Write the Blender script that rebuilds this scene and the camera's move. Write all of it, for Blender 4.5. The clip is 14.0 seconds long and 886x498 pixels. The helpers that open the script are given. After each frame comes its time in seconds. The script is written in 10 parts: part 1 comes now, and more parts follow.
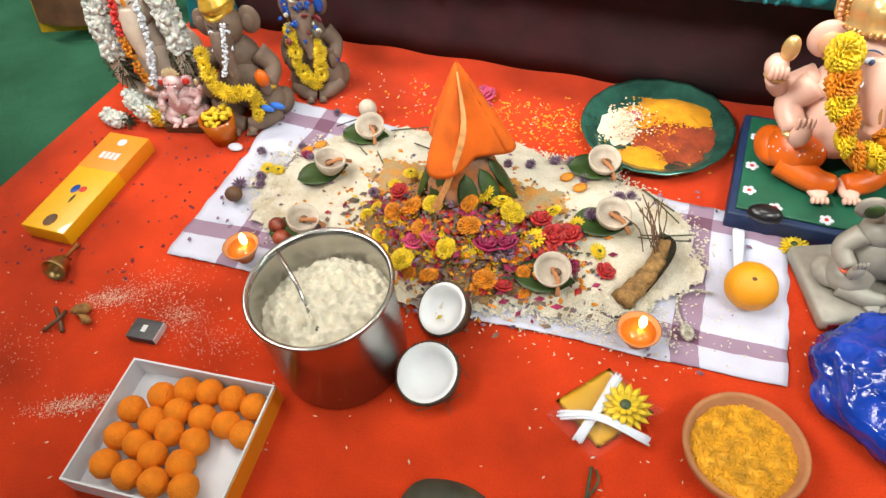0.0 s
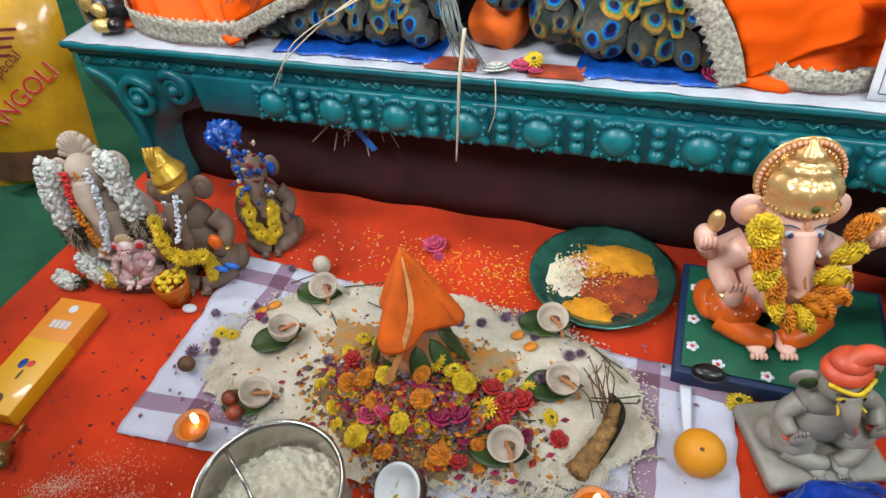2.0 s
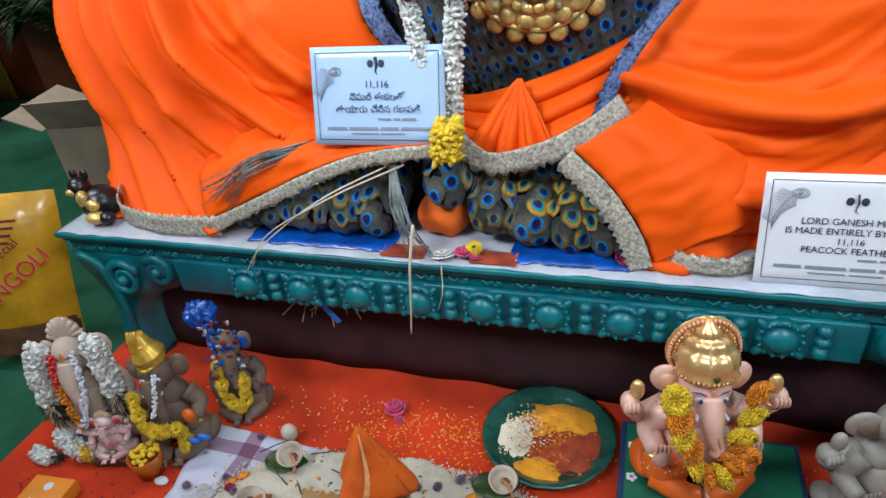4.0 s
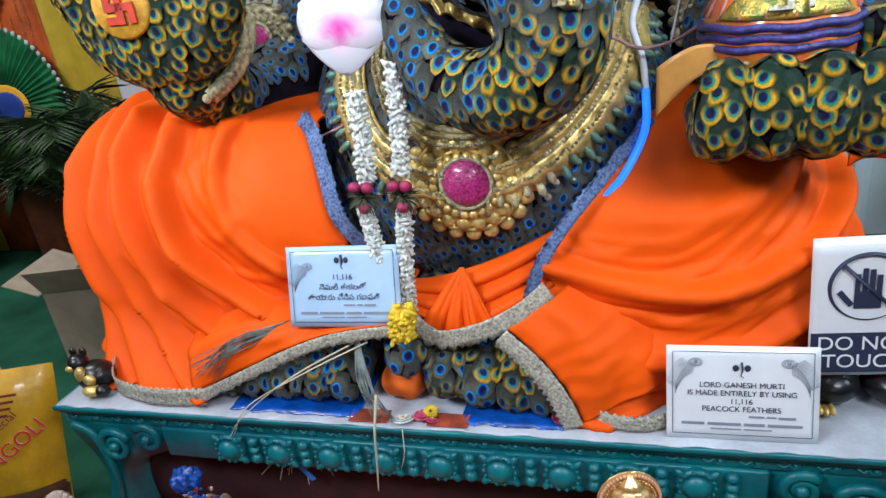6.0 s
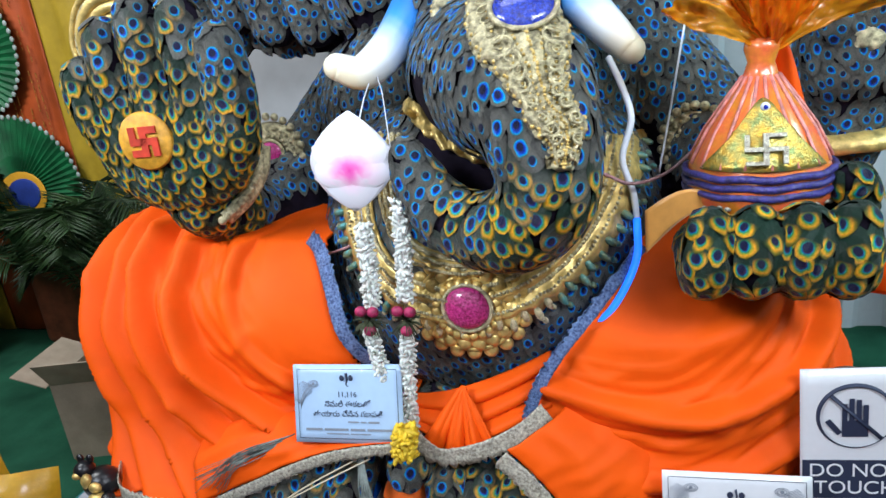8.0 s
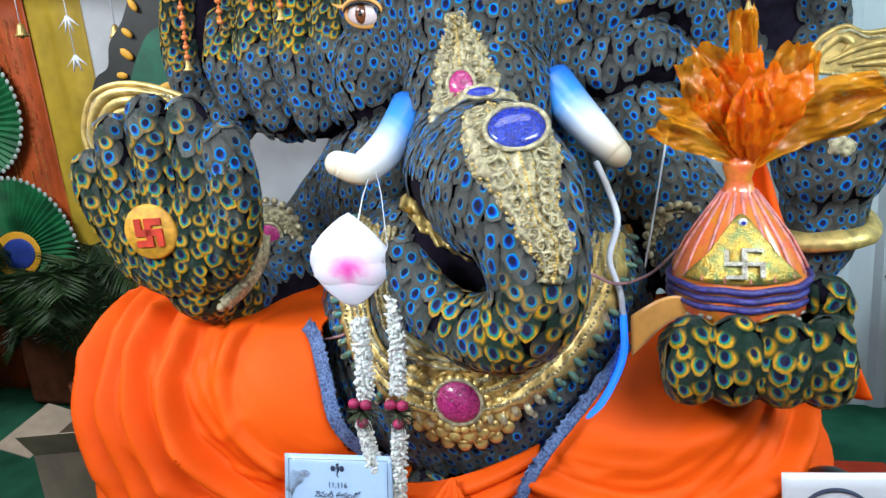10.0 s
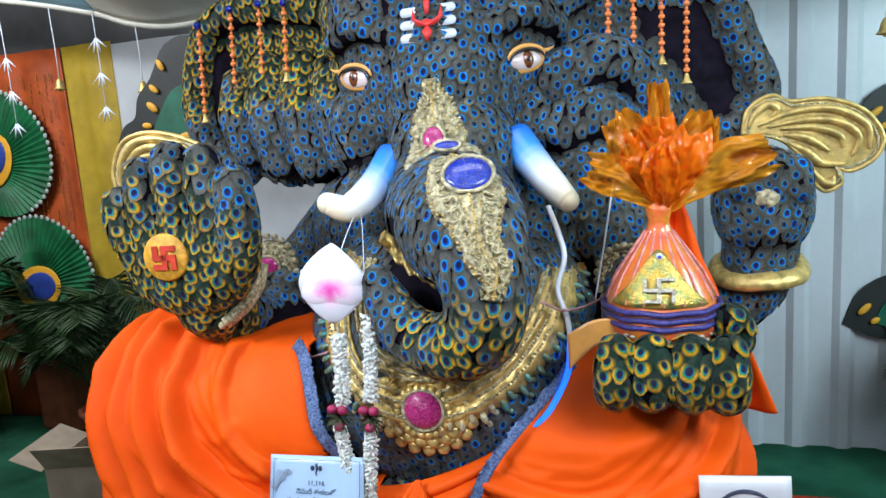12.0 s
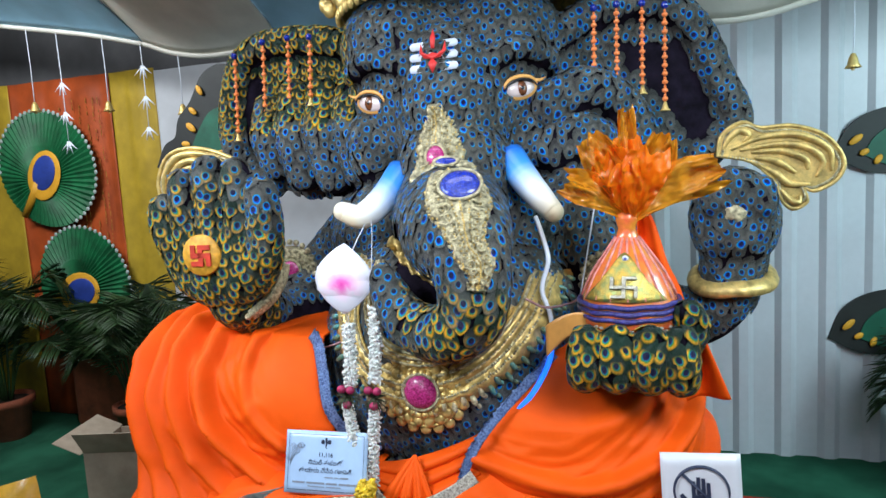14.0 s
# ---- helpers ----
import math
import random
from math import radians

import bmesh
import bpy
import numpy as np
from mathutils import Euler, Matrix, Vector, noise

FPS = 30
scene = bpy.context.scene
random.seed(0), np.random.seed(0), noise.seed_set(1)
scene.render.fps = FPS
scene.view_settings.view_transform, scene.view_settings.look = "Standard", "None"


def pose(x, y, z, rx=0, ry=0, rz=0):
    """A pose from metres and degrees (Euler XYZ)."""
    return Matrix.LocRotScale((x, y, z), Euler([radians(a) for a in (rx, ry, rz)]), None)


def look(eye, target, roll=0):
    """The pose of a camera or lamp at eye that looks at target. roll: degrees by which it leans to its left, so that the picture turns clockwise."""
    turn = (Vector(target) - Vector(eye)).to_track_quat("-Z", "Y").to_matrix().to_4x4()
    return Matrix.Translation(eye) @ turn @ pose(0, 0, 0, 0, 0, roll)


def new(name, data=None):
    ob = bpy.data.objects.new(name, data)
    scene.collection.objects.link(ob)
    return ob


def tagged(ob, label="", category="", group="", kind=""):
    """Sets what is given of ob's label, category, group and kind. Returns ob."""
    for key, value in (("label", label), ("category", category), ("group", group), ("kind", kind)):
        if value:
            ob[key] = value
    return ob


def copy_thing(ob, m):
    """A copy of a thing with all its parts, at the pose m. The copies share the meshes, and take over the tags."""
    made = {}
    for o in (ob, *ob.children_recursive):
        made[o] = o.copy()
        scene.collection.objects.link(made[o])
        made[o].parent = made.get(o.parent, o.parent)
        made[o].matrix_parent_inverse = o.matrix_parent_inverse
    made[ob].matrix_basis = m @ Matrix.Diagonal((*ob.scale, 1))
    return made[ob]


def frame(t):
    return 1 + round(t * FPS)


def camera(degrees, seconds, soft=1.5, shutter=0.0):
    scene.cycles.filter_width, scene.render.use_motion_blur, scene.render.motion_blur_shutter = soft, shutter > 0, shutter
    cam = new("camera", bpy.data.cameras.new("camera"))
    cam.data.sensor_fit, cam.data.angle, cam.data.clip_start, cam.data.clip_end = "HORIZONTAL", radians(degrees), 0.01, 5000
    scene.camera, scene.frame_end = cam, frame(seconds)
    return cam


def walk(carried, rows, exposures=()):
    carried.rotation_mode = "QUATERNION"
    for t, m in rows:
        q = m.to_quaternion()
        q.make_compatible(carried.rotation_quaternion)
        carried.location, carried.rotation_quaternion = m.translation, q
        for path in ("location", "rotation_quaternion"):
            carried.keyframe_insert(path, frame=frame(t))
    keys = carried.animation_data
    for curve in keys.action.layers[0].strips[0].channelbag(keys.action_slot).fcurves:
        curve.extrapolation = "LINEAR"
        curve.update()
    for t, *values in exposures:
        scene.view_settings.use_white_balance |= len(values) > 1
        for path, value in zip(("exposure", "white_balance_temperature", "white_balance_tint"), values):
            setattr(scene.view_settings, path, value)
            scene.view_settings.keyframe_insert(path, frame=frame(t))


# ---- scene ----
cam = camera(68.9, 14.0)
PATH = [
    (0, (0.362, -1.114, 0.879), (-0.26, 0.024, -0.644), -8.2),
    (0.5, (0.36, -1.082, 0.903), (-0.254, 0.105, -0.585), -7.9),
    (1, (0.359, -1.046, 0.934), (-0.252, 0.177, -0.526), -7.7),
    (1.5, (0.364, -1.016, 0.963), (-0.239, 0.247, -0.467), -7.5),
    (2, (0.368, -0.998, 1.001), (-0.217, 0.334, -0.372), -7.1),
    (2.5, (0.379, -0.995, 1.04), (-0.194, 0.409, -0.264), -6.8),
    (3, (0.394, -0.988, 1.088), (-0.174, 0.47, -0.156), -6.9),
    (3.2, (0.408, -0.99, 1.102), (-0.169, 0.495, -0.107), -7.1),
    (5.3, (0.517, -1.122, 1.309), (-0.012, 0.603, 0.447), -6.7),
    (5.5, (0.533, -1.128, 1.339), (0.006, 0.613, 0.507), -7.2),
    (6, (0.566, -1.135, 1.393), (0.041, 0.628, 0.608), -7.3),
    (6.5, (0.584, -1.136, 1.447), (0.058, 0.643, 0.7), -7.3),
    (7, (0.587, -1.145, 1.484), (0.059, 0.651, 0.782), -7.1),
    (7.5, (0.587, -1.146, 1.516), (0.059, 0.667, 0.858), -7.0),
    (8, (0.586, -1.144, 1.555), (0.06, 0.686, 0.942), -6.8),
    (8.5, (0.588, -1.143, 1.588), (0.07, 0.702, 1.017), -6.5),
    (8.7, (0.584, -1.135, 1.625), (0.075, 0.708, 1.038), -6.5),
    (10.8, (0.624, -1.238, 1.689), (0.135, 0.665, 1.316), -4.8),
    (11, (0.638, -1.264, 1.694), (0.147, 0.642, 1.335), -4.8),
    (11.5, (0.688, -1.317, 1.683), (0.188, 0.591, 1.353), -4.4),
    (12, (0.762, -1.401, 1.661), (0.248, 0.507, 1.354), -4.1),
    (12.5, (0.824, -1.477, 1.641), (0.297, 0.431, 1.359), -3.7),
    (13, (0.873, -1.545, 1.633), (0.326, 0.361, 1.375), -3.6),
    (13.5, (0.906, -1.605, 1.637), (0.339, 0.298, 1.394), -3.4),
    (14, (0.903, -1.642, 1.625), (0.324, 0.259, 1.399), -3.3),
]
walk(cam, [(t, look(eye, target, roll)) for t, eye, target, roll in PATH], [(0, 0.80, 7200, 10), (0.5, 0.66, 7050, 10), (1.0, 0.46, 6800, 10), (2.0, 0.15, 6450, 10), (3.0, -0.16, 6150, 10), (6, -0.28, 5950, 10), (14, -0.32, 5850, 10)])

# ---- light ----
world = bpy.data.worlds.new("hall_world")
scene.world = world
world.use_nodes = True
world.node_tree.nodes["Background"].inputs["Color"].default_value = (0.9, 0.95, 1.0, 1)
world.node_tree.nodes["Background"].inputs["Strength"].default_value = 0.006


def area_lamp(name, eye, target, sx, sy, watts, colour):
    data = bpy.data.lights.new(name, "AREA")
    data.shape, data.size, data.size_y, data.energy, data.color = "RECTANGLE", sx, sy, watts, colour
    ob = new(name, data)
    ob.matrix_world = look(eye, target)
    return ob


# Lamps out of view, placed for the main light: two floods, one overhead
area_lamp("unseen_lamp", (-1.3, -1.5, 2.7), (0.0, 0.5, 1.2), 1.2, 0.5, 24, (0.95, 0.98, 1.0)).data.spread = radians(80)
area_lamp("unseen_lamp", (1.8, -1.5, 2.7), (0.5, 0.5, 1.2), 1.2, 0.5, 19, (0.95, 0.98, 1.0)).data.spread = radians(80)
area_lamp("unseen_lamp", (0.3, -0.2, 3.25), (0.2, 0.1, 0.4), 1.4, 0.5, 22, (0.95, 0.98, 1.0))
# Fill lamp added from the front, out of view
area_lamp("unseen_lamp", (0.5, -3.9, 2.2), (0.3, 0.3, 0.9), 1.6, 0.6, 11, (0.90, 0.96, 1.0))
# Fills added for the sheet wall and the drapes, out of view
area_lamp("unseen_lamp", (3.1, 0.2, 2.2), (2.0, 2.1, 1.5), 0.5, 1.0, 56, (0.78, 1.0, 0.97))
area_lamp("unseen_lamp", (-2.4, 0.0, 3.1), (-2.7, 2.0, 1.2), 1.2, 0.4, 86, (1.0, 0.98, 0.92))

# ---- helpers for building ----
def thing(name, label, category, at=(0, 0, 0), group="", kind=""):
    ob = new(name)
    ob.empty_display_size = 0.05
    ob.location = at
    return tagged(ob, label, category, group, kind)


def part(name, bm, material, parent=None, label="", smooth=True):
    me = bpy.data.meshes.new(name)
    bm.to_mesh(me)
    bm.free()
    mats = material if isinstance(material, (list, tuple)) else [material]
    for m in mats:
        me.materials.append(m)
    if smooth:
        me.polygons.foreach_set("use_smooth", [True] * len(me.polygons))
    ob = new(name, me)
    if parent is not None:
        ob.parent = parent
    if label:
        tagged(ob, label)
    return ob


def solid(name, bm, material, label, category, group="", kind="", smooth=True):
    return tagged(part(name, bm, material, None, "", smooth), label, category, group, kind)


def box(bm, x0, x1, y0, y1, z0, z1, bevel=0.0, m=None, slot=0, seg=2):
    mat = Matrix.Translation(((x0 + x1) / 2, (y0 + y1) / 2, (z0 + z1) / 2)) @ Matrix.Diagonal((x1 - x0, y1 - y0, z1 - z0, 1))
    r = bmesh.ops.create_cube(bm, size=1, matrix=mat)
    vs = r["verts"]
    if bevel:
        es = list({e for v in vs for e in v.link_edges})
        b = bmesh.ops.bevel(bm, geom=es, offset=bevel, segments=seg, affect="EDGES", profile=0.6)
        vs = list({v for f in b["faces"] for v in f.verts} | {v for v in vs if v.is_valid})
    if m is not None:
        bmesh.ops.transform(bm, matrix=m, verts=vs)
    if slot:
        for f in {f for v in vs for f in v.link_faces}:
            f.material_index = slot
    return vs


UNIT = {}


def ball(bm, c, r, u=16, v=10, m=None, slot=0):
    """A sphere, squashed by r and turned by m."""
    rr = r if isinstance(r, (tuple, list)) else (r, r, r)
    mat4 = Matrix.Translation(c) @ (m if m is not None else Matrix()) @ Matrix.Diagonal((*rr, 1))
    if (u, v) not in UNIT:
        pts = [Vector((0, 0, 1))]
        for j in range(1, v):
            b = math.pi * j / v
            pts += [Vector((math.sin(b) * math.cos(2 * math.pi * k / u), math.sin(b) * math.sin(2 * math.pi * k / u), math.cos(b))) for k in range(u)]
        pts.append(Vector((0, 0, -1)))
        fs = [(0, 1 + k, 1 + (k + 1) % u) for k in range(u)]
        for j in range(v - 2):
            for k in range(u):
                a0, a1 = 1 + j * u + k, 1 + j * u + (k + 1) % u
                fs.append((a0, a0 + u, a1 + u, a1))
        last = len(pts) - 1
        fs += [(last, 1 + (v - 2) * u + (k + 1) % u, 1 + (v - 2) * u + k) for k in range(u)]
        UNIT[u, v] = pts, fs
    pts, fs = UNIT[u, v]
    vs = [bm.verts.new(mat4 @ q) for q in pts]
    for f in fs:
        bm.faces.new([vs[i] for i in f]).material_index = slot
    return vs


def tube(bm, pts, radii, n=10, slot=0, caps=True, closed=False, flat=1.0):
    """A round tube along points, with a radius at each."""
    pts = [Vector(p) for p in pts]
    if not isinstance(radii, (list, tuple)):
        radii = [radii] * len(pts)
    rings = []
    side = None
    for i, p in enumerate(pts):
        if closed:
            d = pts[(i + 1) % len(pts)] - pts[i - 1]
        else:
            d = pts[min(i + 1, len(pts) - 1)] - pts[max(i - 1, 0)]
        d.normalize()
        if side is None:
            side = d.orthogonal().normalized()
        side = (side - d * side.dot(d))
        side = side.normalized() if side.length > 1e-6 else d.orthogonal().normalized()
        up = d.cross(side)
        rings.append([bm.verts.new(p + (side * math.cos(a) + up * math.sin(a) * flat) * radii[i]) for a in [2 * math.pi * k / n for k in range(n)]])
    faces = []
    m = len(rings)
    for i in range(m if closed else m - 1):
        a, b = rings[i], rings[(i + 1) % m]
        for k in range(n):
            faces.append(bm.faces.new((a[k], a[(k + 1) % n], b[(k + 1) % n], b[k])))
    if caps and not closed:
        faces.append(bm.faces.new(rings[0][::-1]))
        faces.append(bm.faces.new(rings[-1]))
    for f in faces:
        f.material_index = slot
    return [v for r in rings for v in r]


def spline(pts, steps=8):
    """A smooth line through points (Catmull-Rom)."""
    P = [Vector(p) for p in pts]
    P = [P[0] * 2 - P[1]] + P + [P[-1] * 2 - P[-2]]
    out = []
    for i in range(1, len(P) - 2):
        a, b, c, d = P[i - 1:i + 3]
        for k in range(steps):
            t = k / steps
            out.append(0.5 * (2 * b + (c - a) * t + (2 * a - 5 * b + 4 * c - d) * t * t + (3 * b - a - 3 * c + d) * t ** 3))
    out.append(P[-2])
    return out


def lathe(bm, profile, n=32, slot=0, m=None, wob=None):
    """Turns (radius, z) points about the z axis."""
    rings, vs = [], []
    for r, z in profile:
        if r < 1e-5:
            ring = [bm.verts.new((0, 0, z))]
        else:
            ring = [bm.verts.new((r * math.cos(2 * math.pi * k / n), r * math.sin(2 * math.pi * k / n), z)) for k in range(n)]
        rings.append(ring)
        vs += ring
    for a, b in zip(rings, rings[1:]):
        for k in range(n):
            j = (k + 1) % n
            if len(a) == 1 and len(b) == 1:
                continue
            if len(a) == 1:
                f = bm.faces.new((a[0], b[j], b[k]))
            elif len(b) == 1:
                f = bm.faces.new((a[k], a[j], b[0]))
            else:
                f = bm.faces.new((a[k], a[j], b[j], b[k]))
            f.material_index = slot
    if wob:
        for v in vs:
            v.co += Vector(wob(v.co))
    if m is not None:
        bmesh.ops.transform(bm, matrix=m, verts=vs)
    return vs


def extrude_shape(bm, outline, depth, m=None, slot=0, bevel=0.0):
    """A flat outline (x, z) given a thickness along y."""
    vs = [bm.verts.new((x, 0, z)) for x, z in outline]
    f = bm.faces.new(vs)
    r = bmesh.ops.extrude_face_region(bm, geom=[f])
    ups = [g for g in r["geom"] if isinstance(g, bmesh.types.BMVert)]
    bmesh.ops.translate(bm, vec=(0, depth, 0), verts=ups)
    allv = vs + ups
    fs = {q for v in allv for q in v.link_faces}
    for q in fs:
        q.material_index = slot
    if m is not None:
        bmesh.ops.transform(bm, matrix=m, verts=allv)
    bmesh.ops.recalc_face_normals(bm, faces=list(fs))
    return allv


def grid(bm, nu, nv, fn, slot=0, uv=None):
    vs = [[bm.verts.new(fn(i / nu, j / nv)) for j in range(nv + 1)] for i in range(nu + 1)]
    for i in range(nu):
        for j in range(nv):
            f = bm.faces.new((vs[i][j], vs[i + 1][j], vs[i + 1][j + 1], vs[i][j + 1]))
            f.material_index = slot
    return vs


# ---- materials ----
def mat(name, colour, rough=0.6, metal=0.0, vary=0.15, scale=8.0, bump=0.15, fine=60.0, dark=None, coat=0.0, sheen=0.0, trans=0.0, sub=0.0, mid=0.5, spec=0.5, obj=True):
    """A painted or natural surface: two scales of colour variation, and a fine relief."""
    m = bpy.data.materials.new(name)
    m.use_nodes = True
    nt = m.node_tree
    N, L = nt.nodes, nt.links
    b = N["Principled BSDF"]
    tc = N.new("ShaderNodeTexCoord")
    n1, n2 = N.new("ShaderNodeTexNoise"), N.new("ShaderNodeTexNoise")
    n1.inputs["Scale"].default_value, n2.inputs["Scale"].default_value = scale, fine
    n1.inputs["Detail"].default_value, n2.inputs["Detail"].default_value = 5, 3
    for n in (n1, n2):
        L.new(tc.outputs["Object"], n.inputs["Vector"])
    mix = N.new("ShaderNodeMix")
    mix.data_type = "RGBA"
    ramp = N.new("ShaderNodeValToRGB")
    ramp.color_ramp.elements[0].position, ramp.color_ramp.elements[1].position = mid - 0.18, mid + 0.18
    L.new(n1.outputs["Fac"], ramp.inputs["Fac"])
    L.new(ramp.outputs["Color"], mix.inputs["Factor"])
    dk = dark if dark is not None else tuple(c * (1 - 2 * vary) for c in colour)
    lt = tuple(min(1, c * (1 + 0.5 * vary)) for c in colour)
    mix.inputs["A"].default_value, mix.inputs["B"].default_value = (*dk, 1), (*lt, 1)
    mul = N.new("ShaderNodeMix")
    mul.data_type, mul.blend_type = "RGBA", "MULTIPLY"
    mul.inputs["Factor"].default_value = min(1, vary * 1.6)
    L.new(mix.outputs["Result"], mul.inputs["A"])
    L.new(n2.outputs["Fac"], mul.inputs["B"])
    L.new(mul.outputs["Result"], b.inputs["Base Color"])
    b.inputs["Roughness"].default_value, b.inputs["Metallic"].default_value = rough, metal
    b.inputs["Specular IOR Level"].default_value = spec
    b.inputs["Coat Weight"].default_value = coat
    b.inputs["Sheen Weight"].default_value = sheen
    b.inputs["Transmission Weight"].default_value = trans
    b.inputs["Subsurface Weight"].default_value = sub
    b.inputs["Subsurface Radius"].default_value = (0.01, 0.005, 0.003)
    if bump:
        bp = N.new("ShaderNodeBump")
        bp.inputs["Strength"].default_value, bp.inputs["Distance"].default_value = bump, 0.004
        L.new(n2.outputs["Fac"], bp.inputs["Height"])
        L.new(bp.outputs["Normal"], b.inputs["Normal"])
    return m


M_RED = mat("red_felt_carpet", (0.70, 0.052, 0.011), 0.95, vary=0.22, scale=5, fine=300, bump=0.5, sheen=0.1, spec=0.1)
M_GREEN = mat("green_felt_carpet", (0.035, 0.15, 0.085), 0.95, vary=0.25, scale=3, fine=260, bump=0.5, spec=0.1)
M_TEAL = mat("teal_painted_fibre", (0.006, 0.205, 0.225), 0.40, vary=0.3, scale=6, fine=70, bump=0.12, dark=(0.002, 0.105, 0.15))
M_SHEET = mat("white_roof_sheet", (0.62, 0.66, 0.70), 0.4, vary=0.06, scale=2, fine=30, bump=0.02)
M_ORANGE_CLOTH = mat("orange_satin_cloth", (0.88, 0.102, 0.0012), 0.58, vary=0.07, scale=6, fine=700, bump=0.12, spec=0.14)
M_WHITE = mat("white_paper", (0.64, 0.68, 0.76), 0.6, vary=0.04, scale=6, fine=90, bump=0.05)
M_GREYWALL = mat("unseen_wall_dark", (0.11, 0.115, 0.12), 0.8, vary=0.08, scale=2)
M_CEIL = mat("unseen_ceiling_dark", (0.11, 0.115, 0.125), 0.9, vary=0.08, scale=2)
# Statue's black body; left bare, it also stands for shade in hollows
M_DARKBODY = mat("black_backing_and_shade", (0.014, 0.010, 0.020), 0.9, vary=0.3, scale=20, bump=0.5, spec=0.08)
M_BLACK = mat("black_gloss", (0.012, 0.012, 0.015), 0.3, vary=0.2)
M_GOLD = mat("gold_paint", (0.86, 0.62, 0.20), 0.36, metal=0.45, vary=0.25, scale=30, fine=160, bump=0.35)
M_PALEGOLD = mat("pale_gold_glitter", (0.86, 0.76, 0.46), 0.34, metal=0.35, vary=0.35, scale=70, fine=420, bump=0.9)
M_SILVER = mat("silver_sequin", (0.90, 0.83, 0.68), 0.28, metal=0.15, vary=0.35, scale=150, fine=420, bump=1.0, dark=(0.30, 0.26, 0.20))
# Sequin lace with the blue light that falls on it put into its colour
M_BLUELACE = mat("blue_cast_sequin", (0.26, 0.40, 0.72), 0.28, metal=0.1, vary=0.35, scale=150, fine=420, bump=1.0, dark=(0.03, 0.06, 0.20))
M_PINKGEM = mat("pink_glitter_gem", (0.75, 0.05, 0.32), 0.18, vary=0.45, scale=170, fine=260, bump=0.8, dark=(0.25, 0.01, 0.08), coat=0.6)
M_BLUEGEM = mat("blue_glitter_gem", (0.01, 0.04, 0.60), 0.18, vary=0.45, scale=170, fine=260, bump=0.8, dark=(0.004, 0.012, 0.16), coat=0.6)
M_PALM_DISC = mat("yellow_glitter_disc", (0.85, 0.42, 0.03), 0.45, vary=0.2, scale=50, fine=400, bump=0.6)
M_RED_PAINT = mat("red_paint", (0.62, 0.05, 0.02), 0.5, vary=0.15, scale=30)
M_VERMILION = mat("vermilion_paint", (0.72, 0.035, 0.03), 0.5, vary=0.1)
M_BLUEROPE = mat("blue_plastic_strip", (0.03, 0.20, 0.75), 0.35, vary=0.1)
M_WHITEROPE = mat("white_rope", (0.75, 0.80, 0.88), 0.5, vary=0.1)
M_ROPELIGHT = mat("blue_rope_light", (0.03, 0.20, 0.75), 0.35, vary=0.1)
M_ROPELIGHT.node_tree.nodes["Principled BSDF"].inputs["Emission Color"].default_value = (0.02, 0.16, 1.0, 1)
M_ROPELIGHT.node_tree.nodes["Principled BSDF"].inputs["Emission Strength"].default_value = 1.6
M_JASMINE = mat("white_tuberose", (0.84, 0.87, 0.82), 0.6, vary=0.2, scale=60, fine=200, bump=0.4, sub=0.1)
M_YELLOWFL = mat("yellow_chrysanthemum", (0.90, 0.62, 0.02), 0.6, vary=0.2, scale=60, fine=200, bump=0.3)
M_ORANGEFL = mat("orange_marigold", (0.92, 0.30, 0.01), 0.6, vary=0.25, scale=60, fine=200, bump=0.3)
M_REDFL = mat("red_rose", (0.55, 0.02, 0.02), 0.6, vary=0.25, scale=60, fine=200, bump=0.3)
M_MAGENTAFL = mat("magenta_rose", (0.42, 0.015, 0.10), 0.6, vary=0.3, scale=60, fine=200, bump=0.3)
M_PINKFL = mat("pink_rose", (0.75, 0.08, 0.20), 0.6, vary=0.25, scale=60, fine=200, bump=0.3)
M_PURPLEFL = mat("purple_globe_flower", (0.38, 0.23, 0.36), 0.7, vary=0.35, scale=60, fine=200, bump=0.4)
M_LEAF = mat("green_leaf", (0.045, 0.10, 0.018), 0.5, vary=0.3, scale=20, fine=120, bump=0.2)
M_DRYGREEN = mat("dry_green_stem", (0.07, 0.09, 0.04), 0.7, vary=0.3, scale=40, fine=200)
M_CELLO = mat("orange_cellophane", (1.0, 0.28, 0.002), 0.2, vary=0.1, scale=12, fine=60, bump=0.5, sub=0.35, coat=0.5)
M_CELLO_THIN = mat("clear_amber_cellophane", (1.0, 0.36, 0.01), 0.10, vary=0.15, scale=14, fine=60, bump=0.6, coat=0.6)


def film(m, kind, colour, share):
    """Lets light through a thin sheet: scattered or clear, in the film's own colour."""
    nt = m.node_tree
    out = nt.nodes["Material Output"]
    second = nt.nodes.new("ShaderNodeBsdfTranslucent" if kind == "scattered" else "ShaderNodeBsdfTransparent")
    second.inputs["Color"].default_value = (*colour, 1)
    mx = nt.nodes.new("ShaderNodeMixShader")
    mx.inputs[0].default_value = share
    nt.links.new(nt.nodes["Principled BSDF"].outputs[0], mx.inputs[1])
    nt.links.new(second.outputs[0], mx.inputs[2])
    nt.links.new(mx.outputs[0], out.inputs["Surface"])


film(M_CELLO, "scattered", (1.0, 0.30, 0.005), 0.5)
film(M_CELLO_THIN, "clear", (1.0, 0.50, 0.05), 0.45)
M_TEXT = mat("printed_ink", (0.02, 0.03, 0.07), 0.6, vary=0.1)
M_GREYINK = mat("grey_ink", (0.25, 0.28, 0.34), 0.6, vary=0.1)
M_STRAND = mat("orange_beads", (0.95, 0.27, 0.07), 0.35, vary=0.1)


